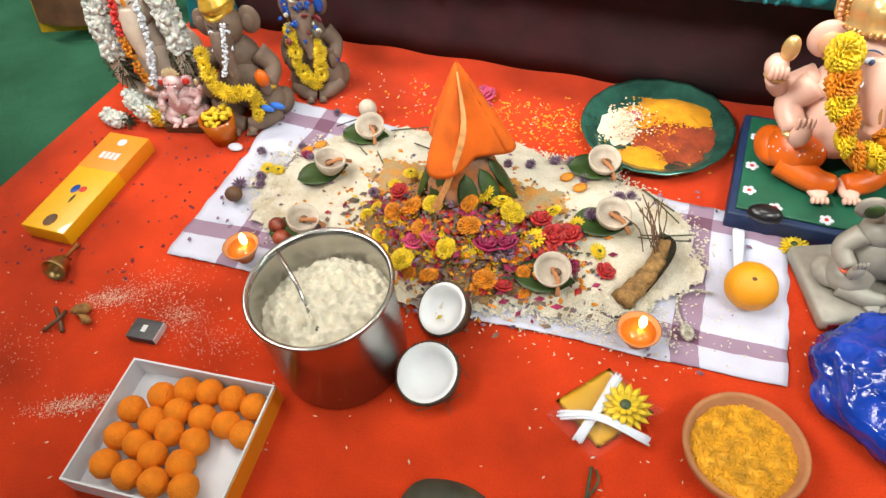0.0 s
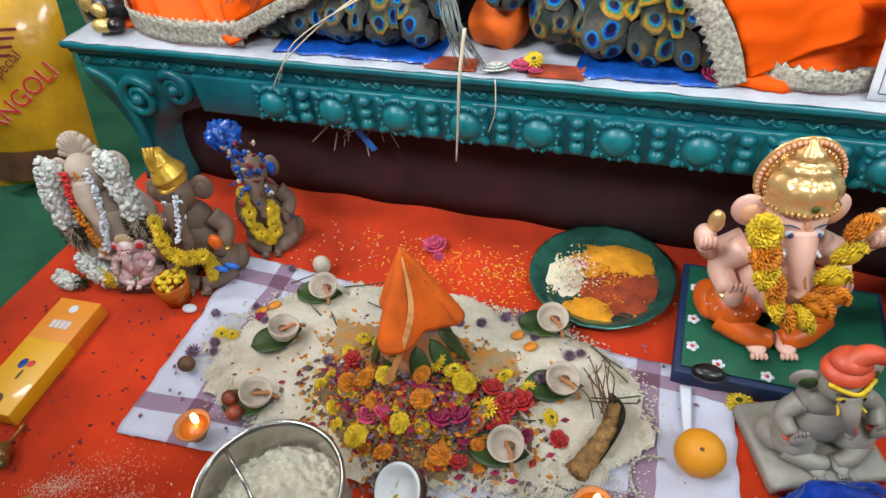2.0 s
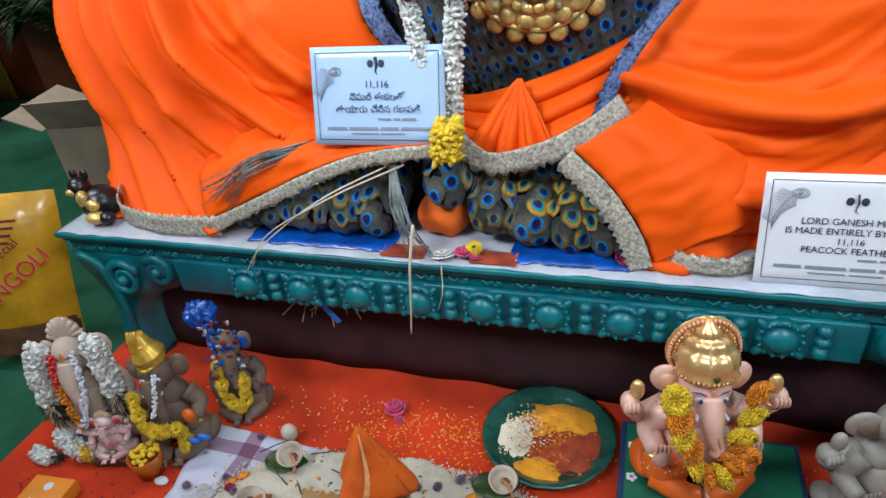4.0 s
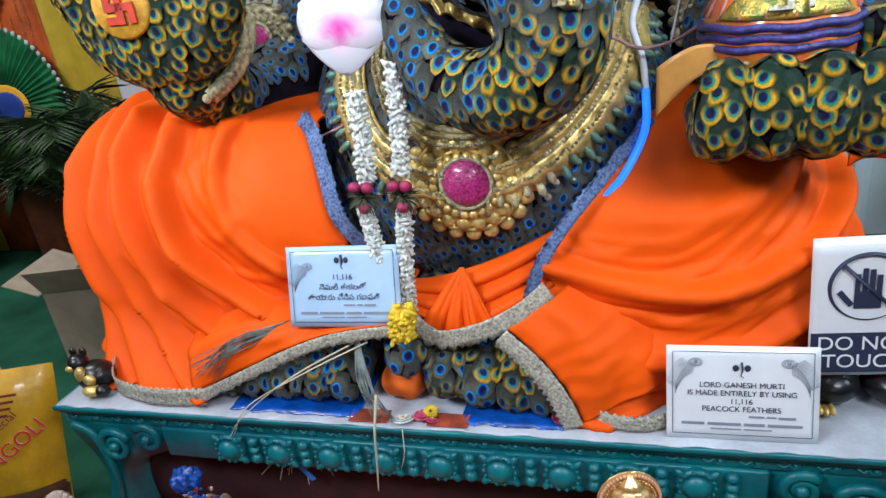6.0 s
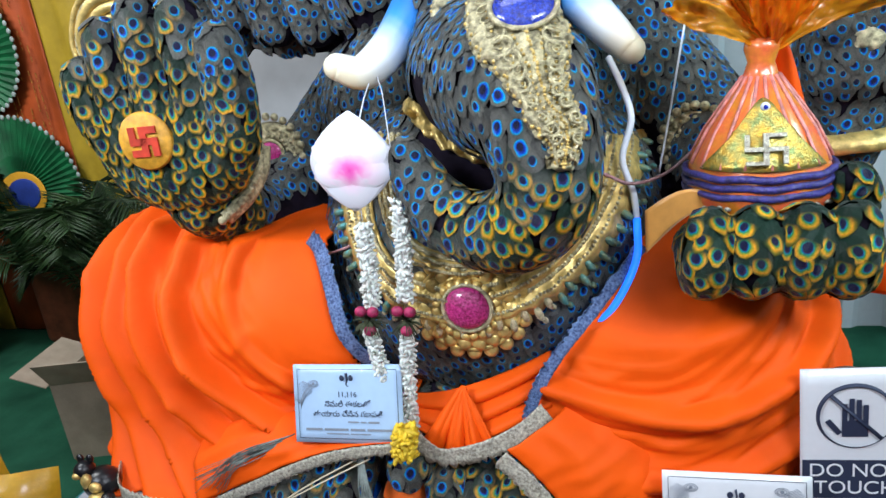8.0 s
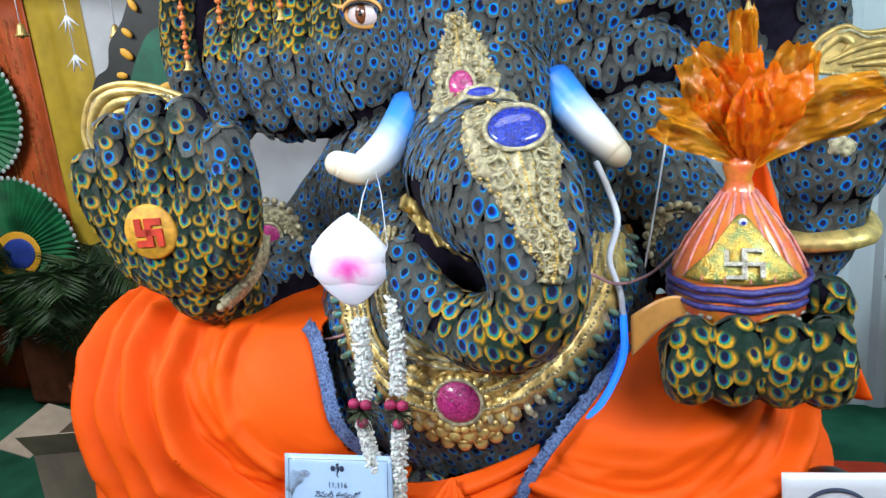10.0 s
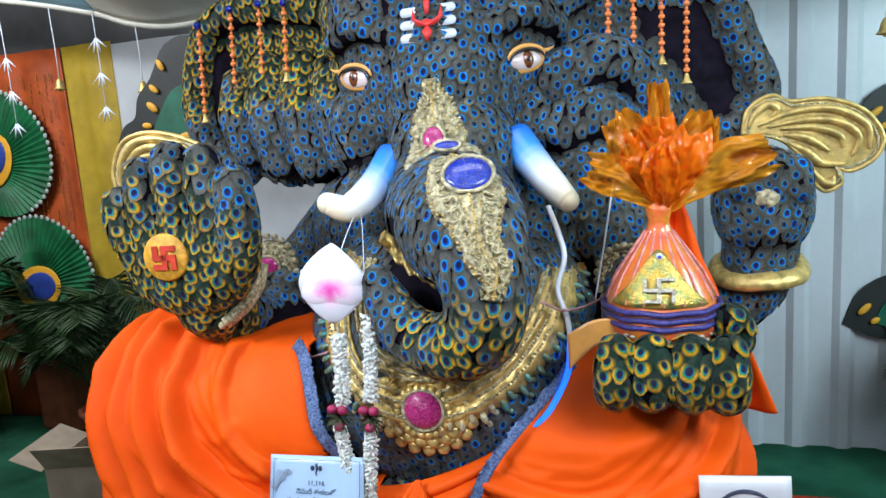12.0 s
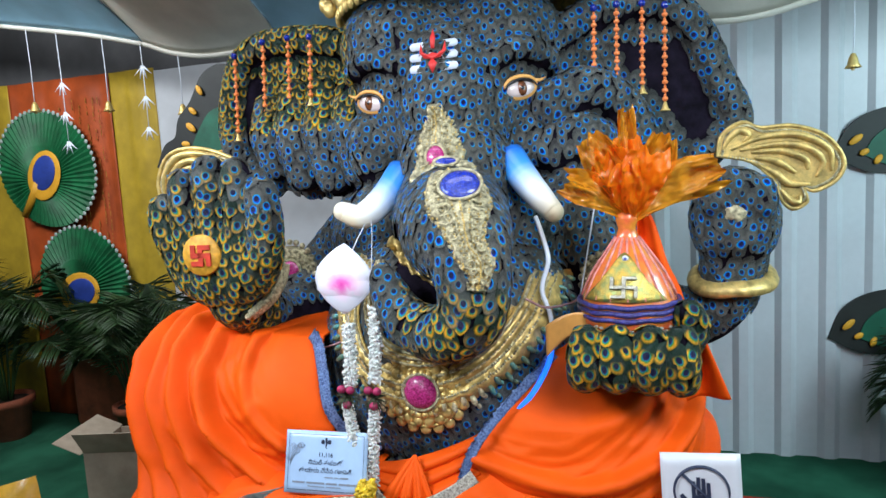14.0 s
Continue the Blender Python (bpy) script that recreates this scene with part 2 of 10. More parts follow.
def ramp_nodes(nt, stops):
    r = nt.nodes.new("ShaderNodeValToRGB")
    el = r.color_ramp.elements
    while len(el) < len(stops):
        el.new(0.5)
    for e, (p, c) in zip(el, stops):
        e.position, e.color = p, (*c, 1)
    return r


def feather_material():
    """Peacock eye feathers: rings of colour about each feather's own centre."""
    m = bpy.data.materials.new("peacock_feather")
    m.use_nodes = True
    nt = m.node_tree
    N, L = nt.nodes, nt.links
    b = N["Principled BSDF"]
    uv = N.new("ShaderNodeUVMap")
    uv.uv_map = "eye"
    tone = N.new("ShaderNodeAttribute")
    tone.attribute_name = "tone"
    sub = N.new("ShaderNodeVectorMath")
    sub.operation = "SUBTRACT"
    sub.inputs[1].default_value = (0, 0.34, 0)
    L.new(uv.outputs["UV"], sub.inputs[0])
    nz = N.new("ShaderNodeTexNoise")
    nz.inputs["Scale"].default_value = 2.2
    L.new(uv.outputs["UV"], nz.inputs["Vector"])
    ln = N.new("ShaderNodeVectorMath")
    ln.operation = "LENGTH"
    L.new(sub.outputs["Vector"], ln.inputs[0])
    add = N.new("ShaderNodeMath")
    add.operation = "MULTIPLY_ADD"
    add.inputs[1].default_value = 0.20
    L.new(nz.outputs["Fac"], add.inputs[0])
    # eyes differ in size from feather to feather
    sep0 = N.new("ShaderNodeSeparateColor")
    L.new(tone.outputs["Color"], sep0.inputs["Color"])
    vary_ = N.new("ShaderNodeMath")
    vary_.operation = "MULTIPLY_ADD"
    vary_.inputs[1].default_value = 0.24
    L.new(sep0.outputs["Blue"], vary_.inputs[0])
    L.new(ln.outputs["Value"], vary_.inputs[2])
    L.new(vary_.outputs["Value"], add.inputs[2])
    blue = ramp_nodes(nt, [(0.0, (0.004, 0.006, 0.06)), (0.24, (0.004, 0.03, 0.34)), (0.33, (0.003, 0.12, 0.70)), (0.40, (0.008, 0.33, 0.58)), (0.45, (0.045, 0.12, 0.13)),
                            (0.51, (0.104, 0.102, 0.088)), (0.80, (0.084, 0.084, 0.075)), (1.0, (0.048, 0.049, 0.045))])
    gold = ramp_nodes(nt, [(0.0, (0.05, 0.012, 0.03)), (0.27, (0.020, 0.010, 0.06)), (0.32, (0.006, 0.09, 0.30)), (0.37, (0.01, 0.26, 0.22)), (0.44, (0.06, 0.24, 0.06)),
                            (0.52, (0.42, 0.33, 0.014)), (0.60, (0.72, 0.30, 0.010)), (0.70, (0.20, 0.15, 0.010)), (0.82, (0.03, 0.05, 0.012)), (1.0, (0.008, 0.016, 0.007))])
    for r in (blue, gold):
        L.new(add.outputs["Value"], r.inputs["Fac"])
    # the golden rim is a crescent: towards the quill the feather stays dark
    along = N.new("ShaderNodeSeparateXYZ")
    L.new(uv.outputs["UV"], along.inputs["Vector"])
    tipward = N.new("ShaderNodeMapRange")
    tipward.inputs["From Min"].default_value, tipward.inputs["From Max"].default_value = -0.06, 0.32
    L.new(along.outputs["Y"], tipward.inputs["Value"])
    rim = N.new("ShaderNodeMix")
    rim.data_type = "RGBA"
    rim.inputs["A"].default_value = (0.010, 0.028, 0.018, 1)
    L.new(tipward.outputs["Result"], rim.inputs["Factor"])
    L.new(gold.outputs["Color"], rim.inputs["B"])
    # the dark heart of the eye sits off centre and leaves a bright crescent
    sub2 = N.new("ShaderNodeVectorMath")
    sub2.operation = "SUBTRACT"
    sub2.inputs[1].default_value = (0.03, 0.27, 0)
    L.new(uv.outputs["UV"], sub2.inputs[0])
    ln2 = N.new("ShaderNodeVectorMath")
    ln2.operation = "LENGTH"
    L.new(sub2.outputs["Vector"], ln2.inputs[0])
    heart = N.new("ShaderNodeMapRange")
    heart.inputs["From Min"].default_value, heart.inputs["From Max"].default_value = 0.19, 0.25
    heart.inputs["To Min"].default_value, heart.inputs["To Max"].default_value = 0.0, 1.0
    L.new(ln2.outputs["Value"], heart.inputs["Value"])
    navy = N.new("ShaderNodeMix")
    navy.data_type = "RGBA"
    navy.inputs["A"].default_value = (0.006, 0.007, 0.035, 1)
    L.new(heart.outputs["Result"], navy.inputs["Factor"])
    mix = N.new("ShaderNodeMix")
    mix.data_type = "RGBA"
    sep = N.new("ShaderNodeSeparateColor")
    L.new(tone.outputs["Color"], sep.inputs["Color"])
    share = N.new("ShaderNodeMath")
    share.operation = "MULTIPLY"
    share.inputs[1].default_value = 1.0
    L.new(sep.outputs["Red"], share.inputs[0])
    L.new(share.outputs["Value"], mix.inputs["Factor"])
    L.new(blue.outputs["Color"], mix.inputs["A"])
    L.new(rim.outputs["Result"], mix.inputs["B"])
    mul = N.new("ShaderNodeMix")
    mul.data_type, mul.blend_type = "RGBA", "MULTIPLY"
    mul.inputs["Factor"].default_value = 1.0
    L.new(mix.outputs["Result"], navy.inputs["B"])
    L.new(navy.outputs["Result"], mul.inputs["A"])
    comb = N.new("ShaderNodeCombineColor")
    for k in ("Red", "Green", "Blue"):
        L.new(sep.outputs["Green"], comb.inputs[k])
    L.new(comb.outputs["Color"], mul.inputs["B"])
    # barbs: fine ridges that run outwards from the quill
    sp = N.new("ShaderNodeSeparateXYZ")
    L.new(uv.outputs["UV"], sp.inputs["Vector"])
    wv = N.new("ShaderNodeMath")
    wv.operation = "ABSOLUTE"
    L.new(sp.outputs["X"], wv.inputs[0])
    ma = N.new("ShaderNodeMath")
    ma.operation = "MULTIPLY_ADD"
    ma.inputs[1].default_value = 0.8
    L.new(wv.outputs["Value"], ma.inputs[0])
    L.new(sp.outputs["Y"], ma.inputs[2])
    sn = N.new("ShaderNodeMath")
    sn.operation = "MULTIPLY"
    sn.inputs[1].default_value = 74
    L.new(ma.outputs["Value"], sn.inputs[0])
    si = N.new("ShaderNodeMath")
    si.operation = "SINE"
    L.new(sn.outputs["Value"], si.inputs[0])
    bp = N.new("ShaderNodeBump")
    bp.inputs["Strength"].default_value, bp.inputs["Distance"].default_value = 0.45, 0.002
    L.new(si.outputs["Value"], bp.inputs["Height"])
    # pale and dark barbs alternate in uneven bundles
    nb = N.new("ShaderNodeTexNoise")
    nb.inputs["Scale"].default_value = 9.0
    nb.inputs["Detail"].default_value = 4
    L.new(uv.outputs["UV"], nb.inputs["Vector"])
    tint = N.new("ShaderNodeMath")
    tint.operation = "MULTIPLY_ADD"
    tint.inputs[1].default_value = 0.10
    L.new(si.outputs["Value"], tint.inputs[0])
    L.new(nb.outputs["Fac"], tint.inputs[2])
    lo = N.new("ShaderNodeMapRange")
    lo.inputs["From Min"].default_value, lo.inputs["From Max"].default_value = 0.15, 0.85
    lo.inputs["To Min"].default_value, lo.inputs["To Max"].default_value = 0.45, 1.35
    L.new(tint.outputs["Value"], lo.inputs["Value"])
    barb = N.new("ShaderNodeMix")
    barb.data_type, barb.blend_type = "RGBA", "MULTIPLY"
    barb.inputs["Factor"].default_value = 1.0
    L.new(mul.outputs["Result"], barb.inputs["A"])
    L.new(lo.outputs["Result"], barb.inputs["B"])
    L.new(barb.outputs["Result"], b.inputs["Base Color"])
    L.new(bp.outputs["Normal"], b.inputs["Normal"])
    b.inputs["Roughness"].default_value = 0.42
    b.inputs["Sheen Weight"].default_value = 0.04
    b.inputs["Specular IOR Level"].default_value = 0.16
    return m


M_FEATHER = feather_material()


def gradient_material(name, stops, axis="LEN", scale=1.0, rough=0.4, coat=0.2):
    """Colour that runs with the piece's own UV."""
    m = bpy.data.materials.new(name)
    m.use_nodes = True
    nt = m.node_tree
    N, L = nt.nodes, nt.links
    b = N["Principled BSDF"]
    uv = N.new("ShaderNodeUVMap")
    uv.uv_map = "eye"
    if axis == "LEN":
        q = N.new("ShaderNodeVectorMath")
        q.operation = "LENGTH"
        L.new(uv.outputs["UV"], q.inputs[0])
        out = q.outputs["Value"]
    else:
        q = N.new("ShaderNodeSeparateXYZ")
        L.new(uv.outputs["UV"], q.inputs["Vector"])
        out = q.outputs[axis]
    nz = N.new("ShaderNodeTexNoise")
    nz.inputs["Scale"].default_value = 6
    L.new(uv.outputs["UV"], nz.inputs["Vector"])
    ad = N.new("ShaderNodeMath")
    ad.operation = "MULTIPLY_ADD"
    ad.inputs[1].default_value = 0.12
    L.new(nz.outputs["Fac"], ad.inputs[0])
    L.new(out, ad.inputs[2])
    r = ramp_nodes(nt, stops)
    L.new(ad.outputs["Value"], r.inputs["Fac"])
    L.new(r.outputs["Color"], b.inputs["Base Color"])
    b.inputs["Roughness"].default_value, b.inputs["Coat Weight"].default_value = rough, coat
    return m


# Tusk: blue at the root, then white, warm at the tip
M_TUSK = gradient_material("blue_root_tusk", [(0.0, (0.01, 0.10, 0.5)), (0.34, (0.05, 0.26, 0.66)), (0.66, (0.66, 0.72, 0.78)), (0.92, (0.8, 0.76, 0.62)), (1.0, (0.8, 0.66, 0.35))], axis="Y")
M_LOTUS = gradient_material("airbrushed_lotus", [(0.0, (0.70, 0.02, 0.33)), (0.18, (0.80, 0.16, 0.50)), (0.42, (0.82, 0.66, 0.78)), (0.62, (0.68, 0.68, 0.74)), (1.0, (0.64, 0.67, 0.76))])
M_EYEWHITE = mat("eye_white_paint", (0.66, 0.55, 0.52), 0.25, vary=0.03, coat=0.3)
M_IRIS = mat("brown_iris_paint", (0.24, 0.08, 0.03), 0.25, vary=0.3, scale=80, coat=0.3)
M_PINKPAINT = mat("peach_eyelid_paint", (0.80, 0.40, 0.10), 0.4, vary=0.05)

# ---- room ----
def wall_box(name, x0, x1, y0, y1, z0, z1, material, label):
    bm = bmesh.new()
    box(bm, x0, x1, y0, y1, z0, z1)
    return solid(name, bm, material, label, "wall", kind="structure", smooth=False)


bm = bmesh.new()
box(bm, -5.2, 4.6, -4.6, 2.3, -0.12, -0.006)
solid("floor", bm, M_GREEN, "dark green felt carpet over the whole hall floor", "floor", kind="structure", smooth=False)
bm = bmesh.new()
box(bm, -0.97, 1.7, -2.2, 1.6, -0.006, 0.0)
solid("carpet", bm, M_RED, "worn red felt carpet strewn with petals and rice", "carpet", kind="structure", smooth=False)
# Unseen walls and ceiling added round the hall, kept dark against bounced light
wall_box("wall_south", -5.2, 4.6, -4.72, -4.6, -0.12, 3.6, M_GREYWALL, "unseen dark hall wall")
wall_box("wall_east", 4.6, 4.72, -4.72, 2.42, -0.12, 3.6, M_GREYWALL, "unseen dark hall wall")
wall_box("wall_west", -5.32, -5.2, -4.72, 2.42, -0.12, 3.6, M_GREYWALL, "unseen dark hall wall")
wall_box("wall_north", -5.2, 4.6, 2.3, 2.42, -0.12, 3.6, M_GREYWALL, "unseen dark hall wall behind drapes and sheets")
bm = bmesh.new()
box(bm, -5.32, 4.72, -4.72, 2.42, 3.6, 3.7)
solid("ceiling", bm, M_CEIL, "unseen dark hall ceiling", "ceiling", kind="structure", smooth=False)
bm = bmesh.new()
x = 0.55
prof = []
while x < 4.6:
    prof += [(x, 2.14), (x + 0.03, 2.115), (x + 0.07, 2.115), (x + 0.10, 2.14)]
    x += 0.21
lo = [bm.verts.new((px, py, -0.006)) for px, py in prof]
hi = [bm.verts.new((px, py, 2.95)) for px, py in prof]
for i in range(len(prof) - 1):
    bm.faces.new((lo[i], lo[i + 1], hi[i + 1], hi[i]))
ob = solid("wall_sheeting", bm, M_SHEET, "ribbed white metal sheet wall", "wall", kind="structure", smooth=False)
ob.modifiers.new("thick", "SOLIDIFY").thickness = -0.01

# ---- plinth ----
def rot(rx=0, ry=0, rz=0):
    return Euler((radians(rx), radians(ry), radians(rz))).to_matrix().to_4x4()


PX0, PX1 = -0.975, 1.20
plinth = thing("plinth", "teal painted carved plinth with bosses and scrolled corner legs", "plinth")
bm = bmesh.new()
box(bm, PX0, PX1, 0.022, 1.7, 0.392, 0.407, 0.005)
box(bm, PX0 + 0.008, PX1 - 0.008, 0.032, 1.69, 0.378, 0.3925, 0.004)
part("top_slab", bm, M_TEAL, plinth)
bm = bmesh.new()
box(bm, PX0 + 0.014, PX1 - 0.014, 0.044, 1.68, 0.345, 0.3785, 0.004)
part("frieze", bm, M_TEAL, plinth)
for x0, x1, y0_, y1_ in ((PX0 + 0.33, PX1 - 0.33, 0.035, 0.075), (PX0 + 0.02, PX0 + 0.06, 0.075, 1.68), (PX1 - 0.06, PX1 - 0.02, 0.075, 1.68)):
    bm = bmesh.new()
    box(bm, x0, x1, y0_, y1_, 0.252, 0.3455, 0.006)
    part("apron", bm, M_TEAL, plinth)
# running scroll along the frieze
wave = None
x = PX0 + 0.045
while x < PX1 - 0.05:
    if wave is None:
        bm = bmesh.new()
        sp = [(0.013 * (1 - k / 14) * math.cos(k * 0.62 + 2.6), 0.0, 0.010 * (1 - k / 14) * math.sin(k * 0.62 + 2.6)) for k in range(13)]
        tube(bm, sp[::-1] + [(-0.024, 0, -0.006), (-0.036, 0, 0.004)], 0.0032, 6)
        tube(bm, [(0.012, 0, 0.006), (0.026, 0, 0.010), (0.038, 0, 0.002)], [0.003, 0.004, 0.0015], 6)
        ball(bm, (0.0, 0, 0), (0.006, 0.005, 0.006), 8, 6)
        wave = part("scroll", bm, M_TEAL, plinth)
        wave.location = (x, 0.043, 0.3615)
    else:
        o = new("scroll", wave.data)
        o.parent, o.location = plinth, (x, 0.043, 0.3615)
    x += 0.074
# bosses and the stacked beads between them
boss = divider = None
k = -3
while 0.145 * k < PX1 - 0.36:
    bx = 0.145 * k
    if bx > PX0 + 0.37:
        if boss is None:
            bm = bmesh.new()
            lathe(bm, [(0.0, 0.030), (0.016, 0.028), (0.027, 0.020), (0.031, 0.010), (0.034, 0.013), (0.041, 0.012), (0.044, 0.004), (0.044, -0.004)], 8 * 3, m=rot(90, 0, 0))
            for a in (45, 135, 225, 315):
                c, s = math.cos(radians(a)), math.sin(radians(a))
                ball(bm, (0.047 * c * 1.02, -0.006, 0.044 * s), (0.017, 0.010, 0.009), 10, 7, rot(0, -a, 0))
            for i in range(14):
                a = 2 * math.pi * i / 14
                ball(bm, (0.0385 * math.cos(a), -0.013, 0.0385 * math.sin(a)), (0.005, 0.004, 0.005), 6, 4)
            boss = part("boss", bm, M_TEAL, plinth)
            boss.location = (bx, 0.034, 0.302)
        else:
            o = new("boss", boss.data)
            o.parent, o.location = plinth, (bx, 0.034, 0.302)
    dx = bx + 0.0725
    if PX0 + 0.34 < dx < PX1 - 0.34:
        if divider is None:
            bm = bmesh.new()
            for zz, rz in ((0.026, 0.014), (0.0, 0.012), (-0.028, 0.016)):
                ball(bm, (0, 0, zz), (0.016, 0.018, rz), 12, 8)
            divider = part("divider", bm, M_TEAL, plinth)
            divider.location = (dx, 0.034, 0.303)
        else:
            o = new("divider", divider.data)
            o.parent, o.location = plinth, (dx, 0.034, 0.303)
    k += 1
# corner legs: a bracket with two volutes
for mirror, ox in ((1, PX0), (-1, PX1)):
    bm = bmesh.new()
    out = spline([(0.0, 0, 0.345), (0.012, 0, 0.29), (0.05, 0, 0.23), (0.07, 0, 0.15), (0.05, 0, 0.06), (0.03, 0, 0.0)], 5) + spline([(0.17, 0, 0.0), (0.165, 0, 0.08), (0.18, 0, 0.16), (0.23, 0, 0.22), (0.30, 0, 0.25), (0.34, 0, 0.27), (0.34, 0, 0.345)], 5)
    extrude_shape(bm, [(ox + mirror * p.x, p.z) for p in out], 0.32, Matrix.Translation((0, 0.05, 0)))
    leg = part("corner_leg", bm, M_TEAL, plinth)
    for cx, cz, r0, turn, sgn in ((0.145, 0.262, 0.055, 0.4, 1), (0.265, 0.298, 0.042, 2.4, -1)):
        bm = bmesh.new()
        n = 34
        sp = []
        for i in range(n):
            r = r0 * (1 - 0.82 * i / n)
            a = turn + sgn * i * 0.34
            sp.append((ox + mirror * (cx + r * math.cos(a)), 0.046, cz + r * math.sin(a)))
        tube(bm, sp, [0.014 * (1 - 0.5 * i / n) for i in range(n)], 8)
        ball(bm, (ox + mirror * cx, 0.042, cz), (0.016, 0.018, 0.016), 12, 8)
        part("volute", bm, M_TEAL, leg)
    bm = bmesh.new()
    tube(bm, [(ox + mirror * p.x, 0.048, p.z) for p in spline([(0.02, 0, 0.33), (0.075, 0, 0.30), (0.10, 0, 0.22), (0.105, 0, 0.13), (0.09, 0, 0.04)], 6)], 0.012, 8)
    part("fillet", bm, M_TEAL, leg)

# dark sheet added behind the legs to keep the space under the plinth dark
bm = bmesh.new()
grid(bm, 90, 6, lambda u, v: Vector((PX0 + 0.10 + (PX1 - PX0 - 0.2) * u, 0.10 + 0.004 * math.sin(u * 55) + 0.004 * noise.noise(Vector((u * 20, v, 0))), 0.001 + 0.33 * v)))
ob = solid("plinth_dark_sheet", bm, mat("dark_maroon_sheet", (0.045, 0.008, 0.012), 0.9, vary=0.25, scale=12), "dark maroon sheet added for the darkness under the plinth", "cloth")
ob.modifiers.new("thick", "SOLIDIFY").thickness = 0.003

# white cover sheet on the plinth, with blue plastic showing at the feet
bm = bmesh.new()
grid(bm, 120, 12, lambda u, v: Vector((PX0 + 0.012 + (PX1 - PX0 - 0.024) * u, 0.026 + 0.006 * noise.noise(Vector((u * 40, 0, 0))) + 0.9 * v ** 2, 0.4085 + 0.003 * abs(noise.noise(Vector((u * 30, v * 8, 0)))))))
ob = solid("cover_sheet", bm, mat("creased_cover_sheet", (0.50, 0.53, 0.60), 0.7, vary=0.15, scale=9, fine=90, bump=0.2), "creased white paper sheet covering the plinth top", "sheet")
ob.modifiers.new("thick", "SOLIDIFY").thickness = 0.0015
M_BLUEPLASTIC = mat("blue_plastic", (0.01, 0.10, 0.52), 0.25, vary=0.25, scale=20, fine=90, bump=0.3, coat=0.3)
for x0, x1 in ((-0.42, -0.06), (0.20, 0.44)):
    bm = bmesh.new()
    grid(bm, 50, 10, lambda u, v: Vector((x0 + (x1 - x0) * u, 0.05 + 0.012 * noise.noise(Vector((u * 9 + x0, 1, 0))) + 0.20 * v, 0.4125 + 0.006 * abs(noise.noise(Vector((u * 16, v * 8, x0)))))))
    ob = solid("plastic_sheet", bm, M_BLUEPLASTIC, "crumpled blue plastic sheet under the feet", "sheet", "blue plastic under the feet")
    ob.modifiers.new("thick", "SOLIDIFY").thickness = 0.001

# ---- statue ----
from mathutils.bvhtree import BVHTree

def limb(bm, pts, radii, steps=5, n=14):
    q = spline(pts, steps)
    rr = []
    for i in range(len(q)):
        f = i / steps
        k = min(int(f), len(radii) - 2)
        rr.append(radii[k] + (radii[k + 1] - radii[k]) * (f - k))
    tube(bm, q, rr, n)
    ball(bm, q[0], rr[0], 14, 10)
    ball(bm, q[-1], rr[-1], 14, 10)


HEAD = Matrix.Translation((0.19, 1.0, 1.97)) @ rot(0, 0, 10)


def on_head(x, y, z):
    """A place given from the head's middle: to its side, ahead, up."""
    return HEAD @ Vector((x, -y, z))


bm = bmesh.new()
# torso, belly, shoulders
ball(bm, (0.22, 0.76, 0.97), (0.52, 0.52, 0.50), 32, 20)
ball(bm, (0.18, 0.90, 1.36), (0.52, 0.34, 0.34), 32, 20)
# head with brow domes, cheeks and eye hollows
ball(bm, HEAD.translation, (0.43, 0.36, 0.42), 32, 20, rot(0, 0, 10))
for sx in (-1, 1):
    ball(bm, on_head(0.17 * sx, 0.06, 0.17), (0.27, 0.28, 0.22), 24, 16, rot(0, 0, 10))
    ball(bm, on_head(0.30 * sx, 0.10, -0.22), (0.13, 0.17, 0.17), 20, 14)
    limb(bm, [on_head(0.16 * sx, 0.33, 0.06), on_head(0.28 * sx, 0.30, 0.10), on_head(0.38 * sx, 0.20, 0.06)], [0.036, 0.040, 0.036])
ball(bm, on_head(0.01, 0.15, -0.12), (0.235, 0.29, 0.40), 28, 18, rot(0, 0, 10))
ball(bm, (0.255, 0.70, 1.64), (0.215, 0.20, 0.20), 24, 16)
# trunk: out of the face, over, down and round to its upturned tip
limb(bm, [(0.22, 0.80, 1.54), (0.262, 0.58, 1.475), (0.312, 0.42, 1.462), (0.360, 0.29, 1.452), (0.41, 0.175, 1.430), (0.445, 0.118, 1.37), (0.458, 0.095, 1.29), (0.442, 0.095, 1.222), (0.385, 0.11, 1.176), (0.305, 0.14, 1.164), (0.225, 0.17, 1.195), (0.175, 0.19, 1.255), (0.140, 0.20, 1.32)],
     [0.23, 0.200, 0.186, 0.168, 0.146, 0.112, 0.096, 0.090, 0.084, 0.074, 0.064, 0.056, 0.042], n=20)
# ears: a leaf shape with a thick rolled rim
EAR_RIGHT = [(0.58, 2.10), (0.74, 2.20), (0.92, 2.235), (1.06, 2.20), (1.15, 2.10), (1.21, 1.95), (1.28, 1.77), (1.15, 1.64), (0.98, 1.62), (0.76, 1.58), (0.58, 1.62)]
EAR_LEFT = [(-0.16, 2.17), (-0.40, 2.22), (-0.60, 2.23), (-0.74, 2.19), (-0.81, 2.08), (-0.85, 1.88), (-0.81, 1.74), (-0.66, 1.62), (-0.48, 1.56), (-0.24, 1.56)]


def ear_y(x, left):
    return 0.87 + 0.10 * (-0.3 - x) if left else 0.93 + 0.36 * (x - 0.7)


